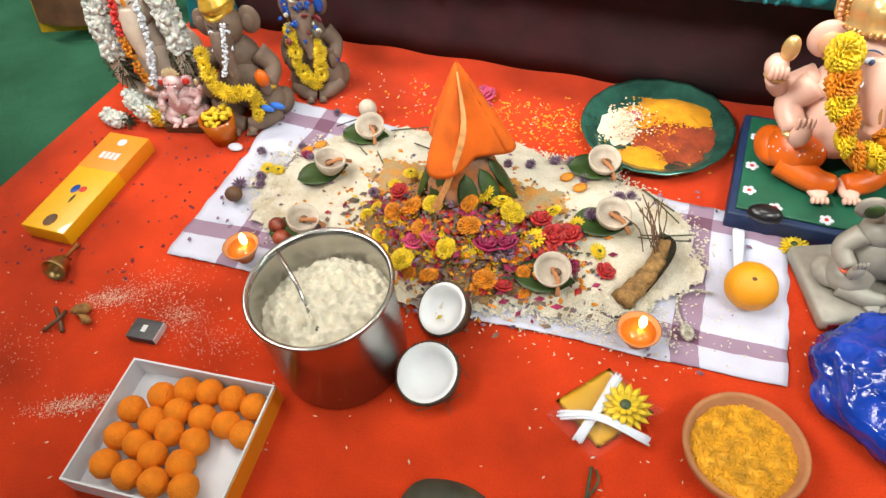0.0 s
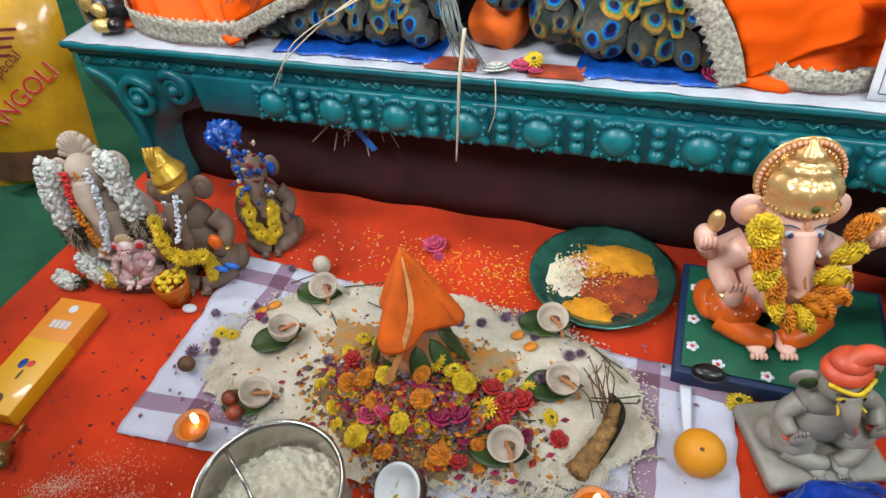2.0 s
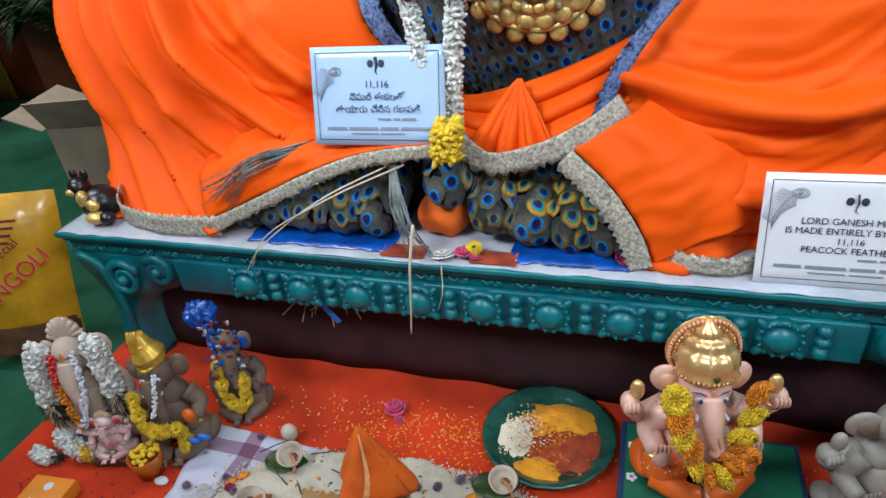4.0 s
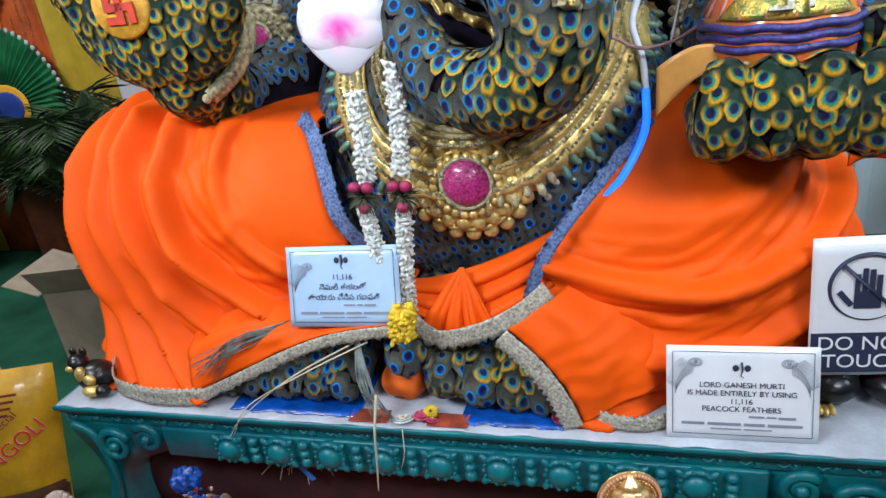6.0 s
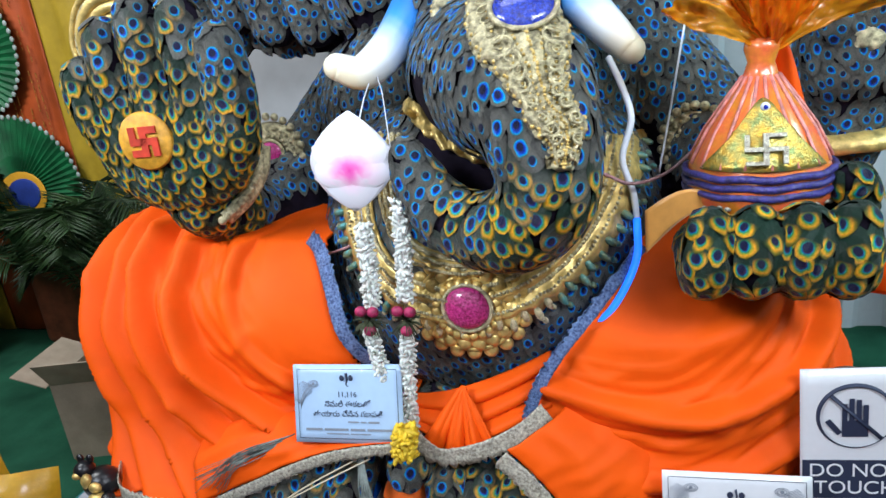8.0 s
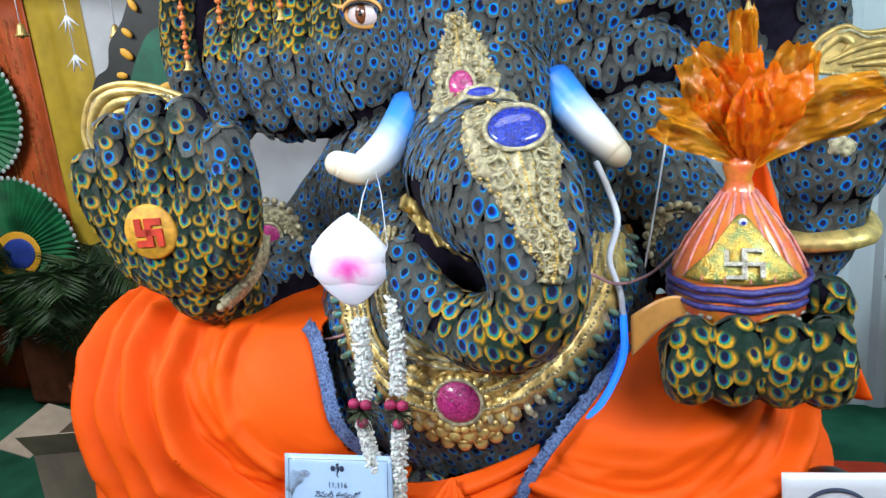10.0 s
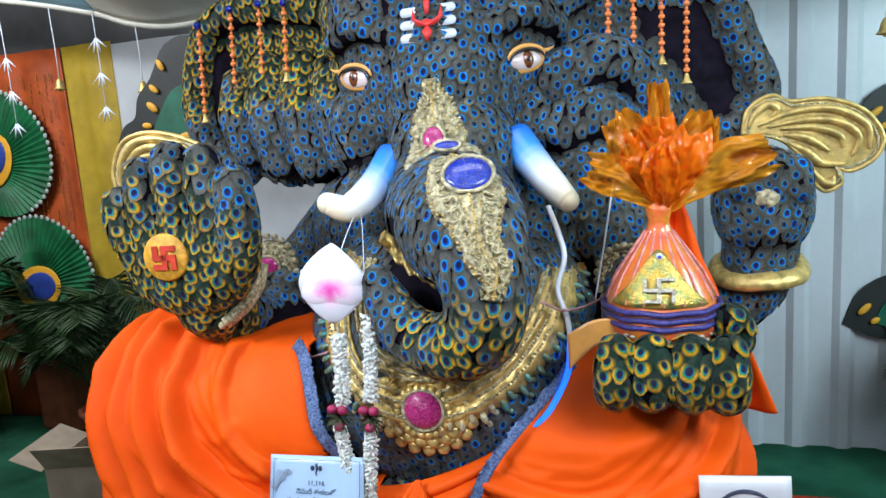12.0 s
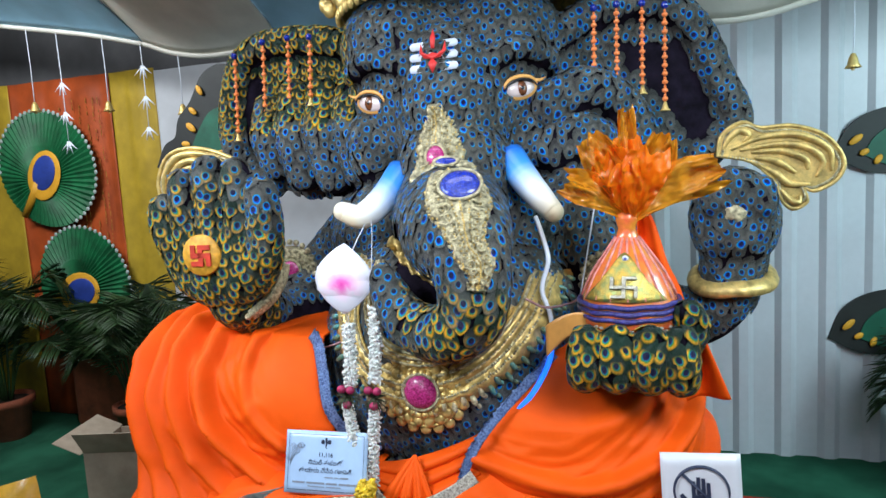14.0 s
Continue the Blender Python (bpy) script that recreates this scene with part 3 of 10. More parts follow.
for left, outline in ((True, EAR_LEFT), (False, EAR_RIGHT)):
    vs = extrude_shape(bm, outline, 0.06)
    for v in vs:
        v.co.y += ear_y(v.co.x, left) + 0.03
    rim = [(x, ear_y(x, left) + 0.03, z) for x, z in (outline[:8] if left else outline[:8])]
    limb(bm, rim, [0.06] * len(rim), 5, 10)
# the ears' lower lobes hang in soft upright folds
for lx, z0, z1, r0 in ((-0.60, 1.96, 1.70, 0.075), (-0.47, 2.00, 1.655, 0.085), (-0.335, 2.00, 1.64, 0.085), (-0.21, 1.98, 1.66, 0.085)):
    limb(bm, [(lx - 0.02, 0.88, z0), (lx, 0.84, (z0 + z1) / 2), (lx + 0.02, 0.85, z1)], [r0 * 0.7, r0, r0 * 0.8])
limb(bm, [(0.60, 0.86, 1.86), (0.72, 0.87, 1.91), (0.84, 0.93, 1.86), (0.92, 0.98, 1.74)], [0.085, 0.085, 0.075, 0.07])
limb(bm, [(0.60, 0.86, 1.70), (0.70, 0.86, 1.74), (0.80, 0.92, 1.69)], [0.09, 0.09, 0.07])
ball(bm, (0.68, 0.90, 1.56), (0.15, 0.11, 0.10), 20, 14)
# raised front arm with open palm
limb(bm, [(-0.16, 0.92, 1.42), (-0.38, 0.88, 1.27), (-0.46, 0.60, 1.11), (-0.49, 0.36, 1.22)], [0.19, 0.12, 0.10, 0.10])
ball(bm, (-0.495, 0.29, 1.385), (0.225, 0.085, 0.175), 24, 16)
ball(bm, (-0.50, 0.29, 1.46), (0.215, 0.07, 0.12), 24, 16)
for fx, bx, top in ((-0.682, -0.645, 1.615), (-0.592, -0.575, 1.70), (-0.487, -0.490, 1.74), (-0.380, -0.400, 1.725), (-0.290, -0.315, 1.655)):
    limb(bm, [(bx, 0.275, 1.38), (fx, 0.255, 1.5), (fx, 0.245, top - 0.052)], [0.056, 0.053, 0.048])
# front arm that carries the pot
limb(bm, [(0.62, 0.94, 1.44), (0.82, 0.84, 1.22), (0.90, 0.52, 1.08), (0.90, 0.34, 1.07)], [0.20, 0.16, 0.12, 0.12])
ball(bm, (0.88, 0.28, 1.065), (0.175, 0.15, 0.075), 24, 16)
for fx in (0.752, 0.838, 0.925, 1.007):
    limb(bm, [(fx, 0.27, 1.035), (fx, 0.155, 1.045), (fx, 0.132, 1.10), (fx + 0.003, 0.150, 1.152)], [0.042, 0.043, 0.043, 0.036])
limb(bm, [(1.01, 0.32, 1.08), (1.045, 0.28, 1.15), (1.03, 0.25, 1.20)], [0.05, 0.045, 0.038])
# rear arm, raised fist
limb(bm, [(0.70, 1.12, 1.20), (0.93, 1.11, 1.04), (1.10, 1.08, 1.00), (1.225, 1.04, 1.10), (1.255, 1.02, 1.30)], [0.16, 0.135, 0.12, 0.105, 0.12])
ball(bm, (1.252, 1.0, 1.40), (0.155, 0.15, 0.19), 24, 16)
for k in range(4):
    ball(bm, (1.165 + 0.055 * k, 0.89, 1.52 - 0.02 * abs(k - 1)), (0.045, 0.05, 0.08), 12, 8)
# thighs and feet
ball(bm, (-0.42, 0.68, 0.70), (0.42, 0.42, 0.42), 28, 18)
ball(bm, (0.62, 0.66, 0.62), (0.38, 0.40, 0.34), 28, 18)
for fx in (-0.44, -0.36, -0.275, -0.19, -0.105):
    limb(bm, [(fx * 0.8 - 0.04, 0.42, 0.55), (fx, 0.24, 0.53), (fx, 0.125, 0.465)], [0.07, 0.06, 0.047])
for fx, fz in ((0.06, 0.56), (0.155, 0.50), (0.24, 0.48), (0.325, 0.47), (0.40, 0.46)):
    limb(bm, [(fx * 0.8 + 0.06, 0.42, 0.58), (fx, 0.24, fz + 0.03), (fx, 0.13, fz - 0.012)], [0.07, 0.06, 0.047])
me = bpy.data.meshes.new("statue_form")
bm.to_mesh(me)
bm.free()
tmp = new("statue_form", me)
md = tmp.modifiers.new("r", "REMESH")
md.mode, md.voxel_size = "VOXEL", 0.012
md = tmp.modifiers.new("s", "SMOOTH")
md.factor, md.iterations = 0.5, 4
form = bpy.data.meshes.new_from_object(tmp.evaluated_get(bpy.context.evaluated_depsgraph_get()))
bpy.data.objects.remove(tmp)
bpy.data.meshes.remove(me)

FORM = BVHTree.FromPolygons([tuple(v.co) for v in form.vertices], [tuple(p.vertices) for p in form.polygons])
# cloth over each knee: middle, radii, and how boxy the draped form is
KNEE_L = ((-0.49, 0.69, 0.68), (0.60, 0.50, 0.515), 2.4)
KNEE_R = ((0.64, 0.67, 0.60), (0.48, 0.50, 0.45), 2.6)


# where the cloth of each knee ends towards the belly
CUT_LZ, CUT_LX = (0.60, 0.70, 0.76, 0.86, 1.10, 1.2), (0.04, -0.02, -0.09, -0.14, -0.185, -0.23)
CUT_RZ, CUT_RX = (0.40, 0.50, 0.585, 0.64, 0.80, 0.92, 1.05), (0.47, 0.45, 0.36, 0.335, 0.42, 0.53, 0.66)


def knee_norm(p, k, grow=1.0):
    c, r, e = k
    return sum(abs((p[i] - c[i]) / (r[i] * grow)) ** e for i in range(3))


def knee_y(x, z, k, off=0.0):
    c, r, e = k
    q = 1 - abs((x - c[0]) / (r[0] + off)) ** e - abs((z - c[2]) / (r[2] + off)) ** e
    return c[1] - (r[1] + off) * max(q, 0.0) ** (1 / e)


def tone_at(p, n):
    """How golden the feathers are, from slate blue (0) to green gold (1)."""
    x, y, z = p
    t = 0.05
    if y < 0.45 and x < -0.2 and z > 1.1:
        t = 0.95 - 1.9 * max(0, z - 1.36) - 0.9 * max(0, x + 0.42)
    elif y < 0.45 and x > 0.68 and z < 1.3:
        t = 0.85
    elif z > 1.86 and x < -0.15:
        t = 0.80
    elif y < 0.35 and 0.2 < x < 0.66 and 1.0 < z < 1.4:
        t = 0.64 - 3.6 * max(0, z - 1.24)
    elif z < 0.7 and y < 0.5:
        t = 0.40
    t += 0.25 * noise.noise(Vector(p) * 4) + random.uniform(-0.22, 0.22)
    return min(1, max(0, (t - 0.5) * 2.6 + 0.5))


def size_at(p):
    x, y, z = p
    if y < 0.45 and (x < -0.2 or x > 0.68) and z > 0.9:
        return 0.035
    if y < 0.42 and z > 1.0:
        return 0.035
    if z < 0.7:
        return 0.036
    return 0.034


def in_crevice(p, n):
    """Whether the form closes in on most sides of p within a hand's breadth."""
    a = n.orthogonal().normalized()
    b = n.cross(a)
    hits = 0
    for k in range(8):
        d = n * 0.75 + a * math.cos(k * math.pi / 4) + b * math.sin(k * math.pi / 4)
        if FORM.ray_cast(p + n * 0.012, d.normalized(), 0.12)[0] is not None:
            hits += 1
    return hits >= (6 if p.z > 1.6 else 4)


rng = np.random.default_rng(3)
nf = len(form.polygons)
cen = np.empty(nf * 3)
nrm = np.empty(nf * 3)
form.polygons.foreach_get("center", cen)
form.polygons.foreach_get("normal", nrm)
cen, nrm = cen.reshape(-1, 3), nrm.reshape(-1, 3)
keep = np.where((nrm[:, 1] < 0.55) & (cen[:, 1] < 1.25) & (cen[:, 2] > 0.44))[0]
rng.shuffle(keep)
cells = {}
chosen = []
for i in keep:
    p, n = tuple(cen[i].tolist()), nrm[i].tolist()
    if p[2] < 1.3 and (p[0] < np.interp(p[2], CUT_LZ, CUT_LX) - 0.04 and knee_norm(p, KNEE_L, 0.96) < 1 or p[0] > np.interp(p[2], CUT_RZ, CUT_RX) + 0.04 and knee_norm(p, KNEE_R, 0.96) < 1):
        continue
    # the hollow of each ear stays bare black, for its dark lining and its shade
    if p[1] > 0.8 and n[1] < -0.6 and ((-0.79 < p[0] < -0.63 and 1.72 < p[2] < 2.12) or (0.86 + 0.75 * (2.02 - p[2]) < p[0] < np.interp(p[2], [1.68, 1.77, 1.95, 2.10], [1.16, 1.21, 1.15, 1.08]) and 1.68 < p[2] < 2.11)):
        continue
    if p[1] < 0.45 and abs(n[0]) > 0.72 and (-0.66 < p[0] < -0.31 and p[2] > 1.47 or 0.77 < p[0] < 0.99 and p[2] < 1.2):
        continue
    # chest behind the curled trunk left bare; undersides, tight crevices bare black as shade
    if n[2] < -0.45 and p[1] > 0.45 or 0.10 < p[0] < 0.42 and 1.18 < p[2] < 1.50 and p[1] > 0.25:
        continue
    s = size_at(p)
    lim = (s * 0.84) ** 2
    key = (int(p[0] // 0.035), int(p[1] // 0.035), int(p[2] // 0.035))
    near = (q for dx in (-1, 0, 1) for dy in (-1, 0, 1) for dz in (-1, 0, 1) for q in cells.get((key[0] + dx, key[1] + dy, key[2] + dz), ()))
    if all((q[0] - p[0]) ** 2 + (q[1] - p[1]) ** 2 + (q[2] - p[2]) ** 2 >= lim for q in near):
        cells.setdefault(key, []).append(p)
        # no feather in a crevice: the black body there serves as its shade
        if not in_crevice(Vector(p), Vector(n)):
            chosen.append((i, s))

RIM = [(math.sin(a) * (0.82 - 0.12 * math.cos(a)), math.cos(a)) for a in [2 * math.pi * k / 12 for k in range(12)]]
NV = 25
verts, faces, uvs, tones = [], [], [], []
for i, s in chosen:
    p, n = Vector(cen[i]), Vector(nrm[i])
    down = Vector((0.15 * math.sin(p.z * 9), -0.5, -1.0))
    if p.y < 0.5 and p.x < -0.2 and p.z > 1.15:
        down = Vector((0, -0.2, -1.0))
    d = down - n * down.dot(n)
    if d.length < 0.05:
        d = n.orthogonal()
    d.normalize()
    d = Matrix.Rotation(random.uniform(-0.45, 0.45), 3, n) @ d
    w = d.cross(n)
    L = s * random.uniform(0.92, 1.15)
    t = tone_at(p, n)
    lit = random.uniform(0.65, 1.25)
    lift_ = random.uniform(0.0, 0.003)
    base = len(verts)
    # the feather follows the body; its quill end lies deep, the tip stands proud
    verts.append(p + n * (0.007 + lift_))
    uvs.append((0, 0))
    for ring in (0.5, 1.0):
        for u, v in RIM:
            j = 1 + (random.uniform(-0.12, 0.12) if ring == 1.0 else 0)
            q, qn, _, _ = FORM.find_nearest(p + (w * u * 0.80 + d * v) * L * j * ring)
            verts.append(q + qn * (0.0065 + lift_ + ring * (0.0030 * v + random.uniform(-0.001, 0.001)) + (0.0015 if ring < 1 else -0.0005)))
            uvs.append((u * ring, v * ring))
    for k in range(12):
        a, b = base + 1 + k, base + 1 + (k + 1) % 12
        faces.append((base, a, b))
        faces.append((a, a + 12, b + 12))
        faces.append((a, b + 12, b))
    tones.append((t, lit))

me = bpy.data.meshes.new("feathers")
me.from_pydata([tuple(v) for v in verts], [], faces)
fl = np.array(faces).ravel()
lay = me.uv_layers.new(name="eye")
lay.data.foreach_set("uv", np.array(uvs)[fl].astype(np.float32).ravel())
att = me.attributes.new("tone", "FLOAT_COLOR", "POINT")
tv = np.repeat(np.array(tones), NV, axis=0)
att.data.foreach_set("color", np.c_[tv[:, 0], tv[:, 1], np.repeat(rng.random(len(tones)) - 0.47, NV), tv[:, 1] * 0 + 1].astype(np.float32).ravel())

# tusks, eyes and the painted brow mark
bm = bmesh.new()
eye_uv = bm.loops.layers.uv.new("eye")


def since(bm, n, slot):
    bm.faces.ensure_lookup_table()
    out = bm.faces[n:]
    for f in out:
        f.material_index = slot
        f.smooth = True
    return out


def tusk(pts, radii):
    n = len(bm.faces)
    q = spline(pts, 6)
    rr = np.interp(np.linspace(0, len(pts) - 1, len(q)), range(len(pts)), radii)
    tube(bm, q, list(rr), 14)
    q0, q1 = Vector(pts[0]), Vector(pts[-1])
    ball(bm, pts[-1], radii[-1], 14, 8)
    ax = q1 - q0
    for f in since(bm, n, 2):
        for lp in f.loops:
            lp[eye_uv].uv = (0, min(1, max(0, (lp.vert.co - q0).dot(ax) / ax.length_squared)) * 0.9)


tusk([(0.075, 0.62, 1.645), (0.035, 0.52, 1.555), (-0.025, 0.45, 1.500), (-0.082, 0.42, 1.520)], [0.058, 0.052, 0.045, 0.034])
tusk([(0.46, 0.70, 1.68), (0.525, 0.64, 1.595), (0.585, 0.60, 1.525), (0.628, 0.58, 1.48)], [0.058, 0.053, 0.046, 0.036])


def eye(c, turn, mirror):
    """An almond eye: white, lids, iris and pupil laid over one another."""
    m0 = Matrix.Translation(c) @ rot(0, 0, turn) @ rot(0, -8 * mirror, 0)
    for sx, sz, dy, slot in ((0.074, 0.042, 0.0, 5), (0.060, 0.032, -0.006, 3), (0.027, 0.029, -0.009, 4), (0.010, 0.011, -0.012, 6)):
        n = len(bm.faces)
        ball(bm, (0, 0, 0), (1, 1, 1), 20, 10, m0 @ Matrix.Translation((0.004 * mirror if slot in (4, 6) else 0, dy, 0)) @ Matrix.Diagonal((sx, 0.014, sz, 1)))
        since(bm, n, slot)
    n = len(bm.faces)
    line = [m0 @ Vector((0.060 * math.cos(a), -0.022, 0.030 * math.sin(a) + 0.001)) for a in [math.pi * k / 12 for k in range(13)]]
    tube(bm, line, [0.002 + 0.0035 * math.sin(math.pi * k / 12) for k in range(13)], 6)
    since(bm, n, 6)
    # the upper lid
    n = len(bm.faces)
    lid = [m0 @ Vector((0.066 * math.cos(a), -0.018, 0.036 * math.sin(a) + 0.006)) for a in [math.pi * k / 12 for k in range(13)]]
    tube(bm, lid, [0.003 + 0.005 * math.sin(math.pi * k / 12) for k in range(13)], 8)
    since(bm, n, 5)
    n = len(bm.faces)
    tube(bm, [m0 @ Vector((x * mirror, -0.008, z)) for x, z in ((0.05, 0.022), (0.085, 0.018), (0.11, 0.026))], [0.008, 0.006, 0.002], 6)
    since(bm, n, 5)


def brow_point(x, z, out):
    q = FORM.ray_cast(on_head(x, 0.9, z), HEAD.to_3x3() @ Vector((0, 1, 0)))
    return q[0] + HEAD.to_3x3() @ Vector((0, -out, 0))


eye(brow_point(-0.295, -0.057, 0.004), -14, -1)
eye(brow_point(0.262, -0.045, 0.004), 34, 1)


def painted(pts2, slot, thick=0.006, lift=0.019, aside=-0.035):
    """A painted mark on the brow: an outline (side, up) laid on the forehead."""
    n = len(bm.faces)
    ring = []
    for x, z in pts2:
        x += aside
        q = FORM.ray_cast(on_head(x, 0.9, z), HEAD.to_3x3() @ Vector((0, 1, 0)))
        ring.append(bm.verts.new((q[0] if q[0] is not None else on_head(x, 0.36, z)) + HEAD.to_3x3() @ Vector((0, -lift, 0))))
    f = bm.faces.new(ring)
    r = bmesh.ops.extrude_face_region(bm, geom=[f])
    bmesh.ops.translate(bm, vec=HEAD.to_3x3() @ Vector((0, -thick, 0)), verts=[g for g in r["geom"] if isinstance(g, bmesh.types.BMVert)])
    since(bm, n, slot)


def pill(x0, x1, zc, h):
    out = []
    for k in range(9):
        a = math.pi / 2 - math.pi * k / 8
        out.append((x1 + h * math.cos(a), zc + h * math.sin(a)))
    for k in range(9):
        a = -math.pi / 2 - math.pi * k / 8
        out.append((x0 + h * math.cos(a), zc + h * math.sin(a)))
    return out


for zc in (0.118, 0.076, 0.034):
    painted(pill(-0.075, 0.075, zc, 0.0145), 7, 0.006, 0.018)
painted([(-0.006, 0.10), (-0.010, 0.14), (0.0, 0.175), (0.010, 0.14), (0.006, 0.10)], 8, 0.006, 0.026)
painted([(0.0, 0.01), (-0.017, 0.045), (0.0, 0.065), (0.017, 0.045)], 8, 0.006, 0.026)
painted([(-0.045, 0.125), (-0.05, 0.09), (-0.03, 0.066), (0.0, 0.06), (0.03, 0.066), (0.05, 0.09), (0.045, 0.125), (0.036, 0.09), (0.018, 0.078), (0.0, 0.084), (-0.018, 0.078), (-0.036, 0.09)], 8, 0.006, 0.026)
extra = bpy.data.meshes.new("extra")
bm.to_mesh(extra)
bm.free()
bm = bmesh.new()
bm.from_mesh(form)
for f in bm.faces:
    f.smooth = True
bm.from_mesh(me)
bm.faces.ensure_lookup_table()
for f in bm.faces[nf:]:
    f.material_index = 1
bm.from_mesh(extra)
bpy.data.meshes.remove(extra)
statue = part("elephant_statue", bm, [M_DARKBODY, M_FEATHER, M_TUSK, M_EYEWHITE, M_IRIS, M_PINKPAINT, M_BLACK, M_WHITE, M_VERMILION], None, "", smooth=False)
tagged(statue, "seated elephant-headed statue covered in peacock eye feathers on the plinth", "statue")
bpy.data.meshes.remove(me)
bpy.data.meshes.remove(form)

# ---- draped cloth ----
FOLDS_L, FOLDS_R = (-0.05, 1.02), (0.60, 1.12)


def fold(p, k, left):
    """How far a fold stands out of the cloth at p."""
    c = FOLDS_L if left else FOLDS_R
    q = math.hypot(p.x - c[0], 1.15 * (p.z - c[1]))
    w = min(1, max(0, (q - (0.26 if left else 0.25)) / 0.22))
    ang = math.atan2(p.x - c[0], c[1] - p.z)
    s = 0.5 * (q * (46 if left else 40) + 3.0 * noise.noise(Vector((p.x * 1.6, p.y, p.z * 1.6))) - 2.2 * ang)
    s += 0.35 * math.sin(2 * s)
    ridge = (0.5 + 0.5 * math.sin(2 * s + 0.5)) ** 1.9 + 0.12 * (1 - abs(math.sin(q * 71 + 4 * ang + 5 * noise.noise(Vector((p.x * 3, p.z * 3, 7)))))) ** 2
    fade = max(0.22, 0.62 + 0.7 * noise.noise(Vector((q * 6, ang * 1.4, 3 if left else 8))))
    return w * (ridge - 0.42) * fade * (0.105 if left else 0.075) + 0.010 * noise.noise(Vector((p.x * 4, p.y * 4, p.z * 4 + 9))) + 0.010 * w * max(0.0, 1 - 3.2 * abs(noise.noise(Vector((q * 11, ang * 2.6, 4)))))


def drape(k, left, label):
    c, r, e = k
    bm = bmesh.new()

    def fn(u, v):
        a, b = radians(-205 + 230 * u), radians(89 - 121 * v)
        d = Vector((math.cos(b) * math.cos(a), math.cos(b) * math.sin(a), math.sin(b)))
        g = sum(abs(q) ** e for q in d) ** (-1 / e)
        p = Vector((c[0] + r[0] * d.x * g, c[1] + r[1] * d.y * g, c[2] + r[2] * d.z * g))
        p += d * fold(p, k, left)
        # the skirt of the cloth spreads forward as it meets the plinth
        flare = max(0.0, min(1.0, (0.62 - p.z) / 0.22)) ** 2
        if d.y < 0:
            p.y -= (0.17 if left else 0.11 * max(0.0, min(1.0, (0.66 - p.x) / 0.12))) * flare
        if p.z < 0.44:
            p.z = 0.411 + max(0, (p.z - 0.38)) * 0.5
        # the cloth sags level beside the open palm
        if left:
            top = float(np.interp(p.x, [-0.75, -0.55, -0.35, -0.2], [1.16, 1.115, 1.09, 1.075]))
            if p.z > top:
                p.z = top + 0.12 * (p.z - top)
        return p
    vs = grid(bm, 280, 160, fn)
    cut = []
    for f in bm.faces:
        m = f.calc_center_median()
        if m.y > c[1]:
            if left and m.x > -0.42 and m.z > 0.95:
                cut.append(f)
            continue
        if left:
            edge = float(np.interp(m.z, CUT_LZ, CUT_LX))
            arch = float(np.interp(m.x, [-0.56, -0.46, -0.32, -0.16, 0.05], [0.40, 0.45, 0.545, 0.60, 0.625]))
            if m.x > edge or m.x > -0.30 and m.z > 1.13 or m.z < arch - 0.002 and m.x > -0.56:
                cut.append(f)
        else:
            edge = float(np.interp(m.z, CUT_RZ, CUT_RX))
            if m.x < edge:
                cut.append(f)
    bmesh.ops.delete(bm, geom=cut, context="FACES")
    bmesh.ops.recalc_face_normals(bm, faces=bm.faces)
    ob = solid("draped_cloth", bm, M_ORANGE_CLOTH, label, "cloth")
    sm = ob.modifiers.new("thick", "SOLIDIFY")
    sm.thickness, sm.offset = 0.006, 1
    return ob


cloth_l = drape(KNEE_L, True, "bright orange satin cloth falling in curved folds over a knee")
cloth_r = drape(KNEE_R, False, "bright orange satin cloth stretched smooth over a knee")


def lace(name, pts, width, material, label, parent, scallop=0.013, n=None):
    """A sequinned trim with a scalloped edge along 3D points; width runs across, in the plane of x and z."""
    bm = bmesh.new()
    q = spline(pts, 14)
    rows = []
    run = 0.0
    for i, p in enumerate(q):
        d = (q[min(i + 1, len(q) - 1)] - q[max(i - 1, 0)])
        if i:
            run += (q[i] - q[i - 1]).length
        d.y = 0
        d.normalize()
        side = Vector((-d.z, 0, d.x))
        row = []
        for j in range(6):
            t = j / 5
            edge = width * t - (scallop * abs(math.sin(run * math.pi / 0.018)) if j == 5 else 0)
            h = 0.006 + 0.003 * random.random() + 0.0015 * math.sin(run * 280 + j * 2)
            row.append(bm.verts.new(p + side * edge + Vector((0, -h, 0))))
        rows.append(row)
    for a, b in zip(rows, rows[1:]):
        for j in range(5):
            bm.faces.new((a[j], a[j + 1], b[j + 1], b[j]))
    bmesh.ops.recalc_face_normals(bm, faces=bm.faces)
    ob = part(name, bm, material, parent, label)
    sm = ob.modifiers.new("thick", "SOLIDIFY")
    sm.thickness = 0.003
    return ob


def on_knee(k, pts, off=0.022):
    return [(x, knee_y(x, z, k, off) - 0.004, z) for x, z in pts]


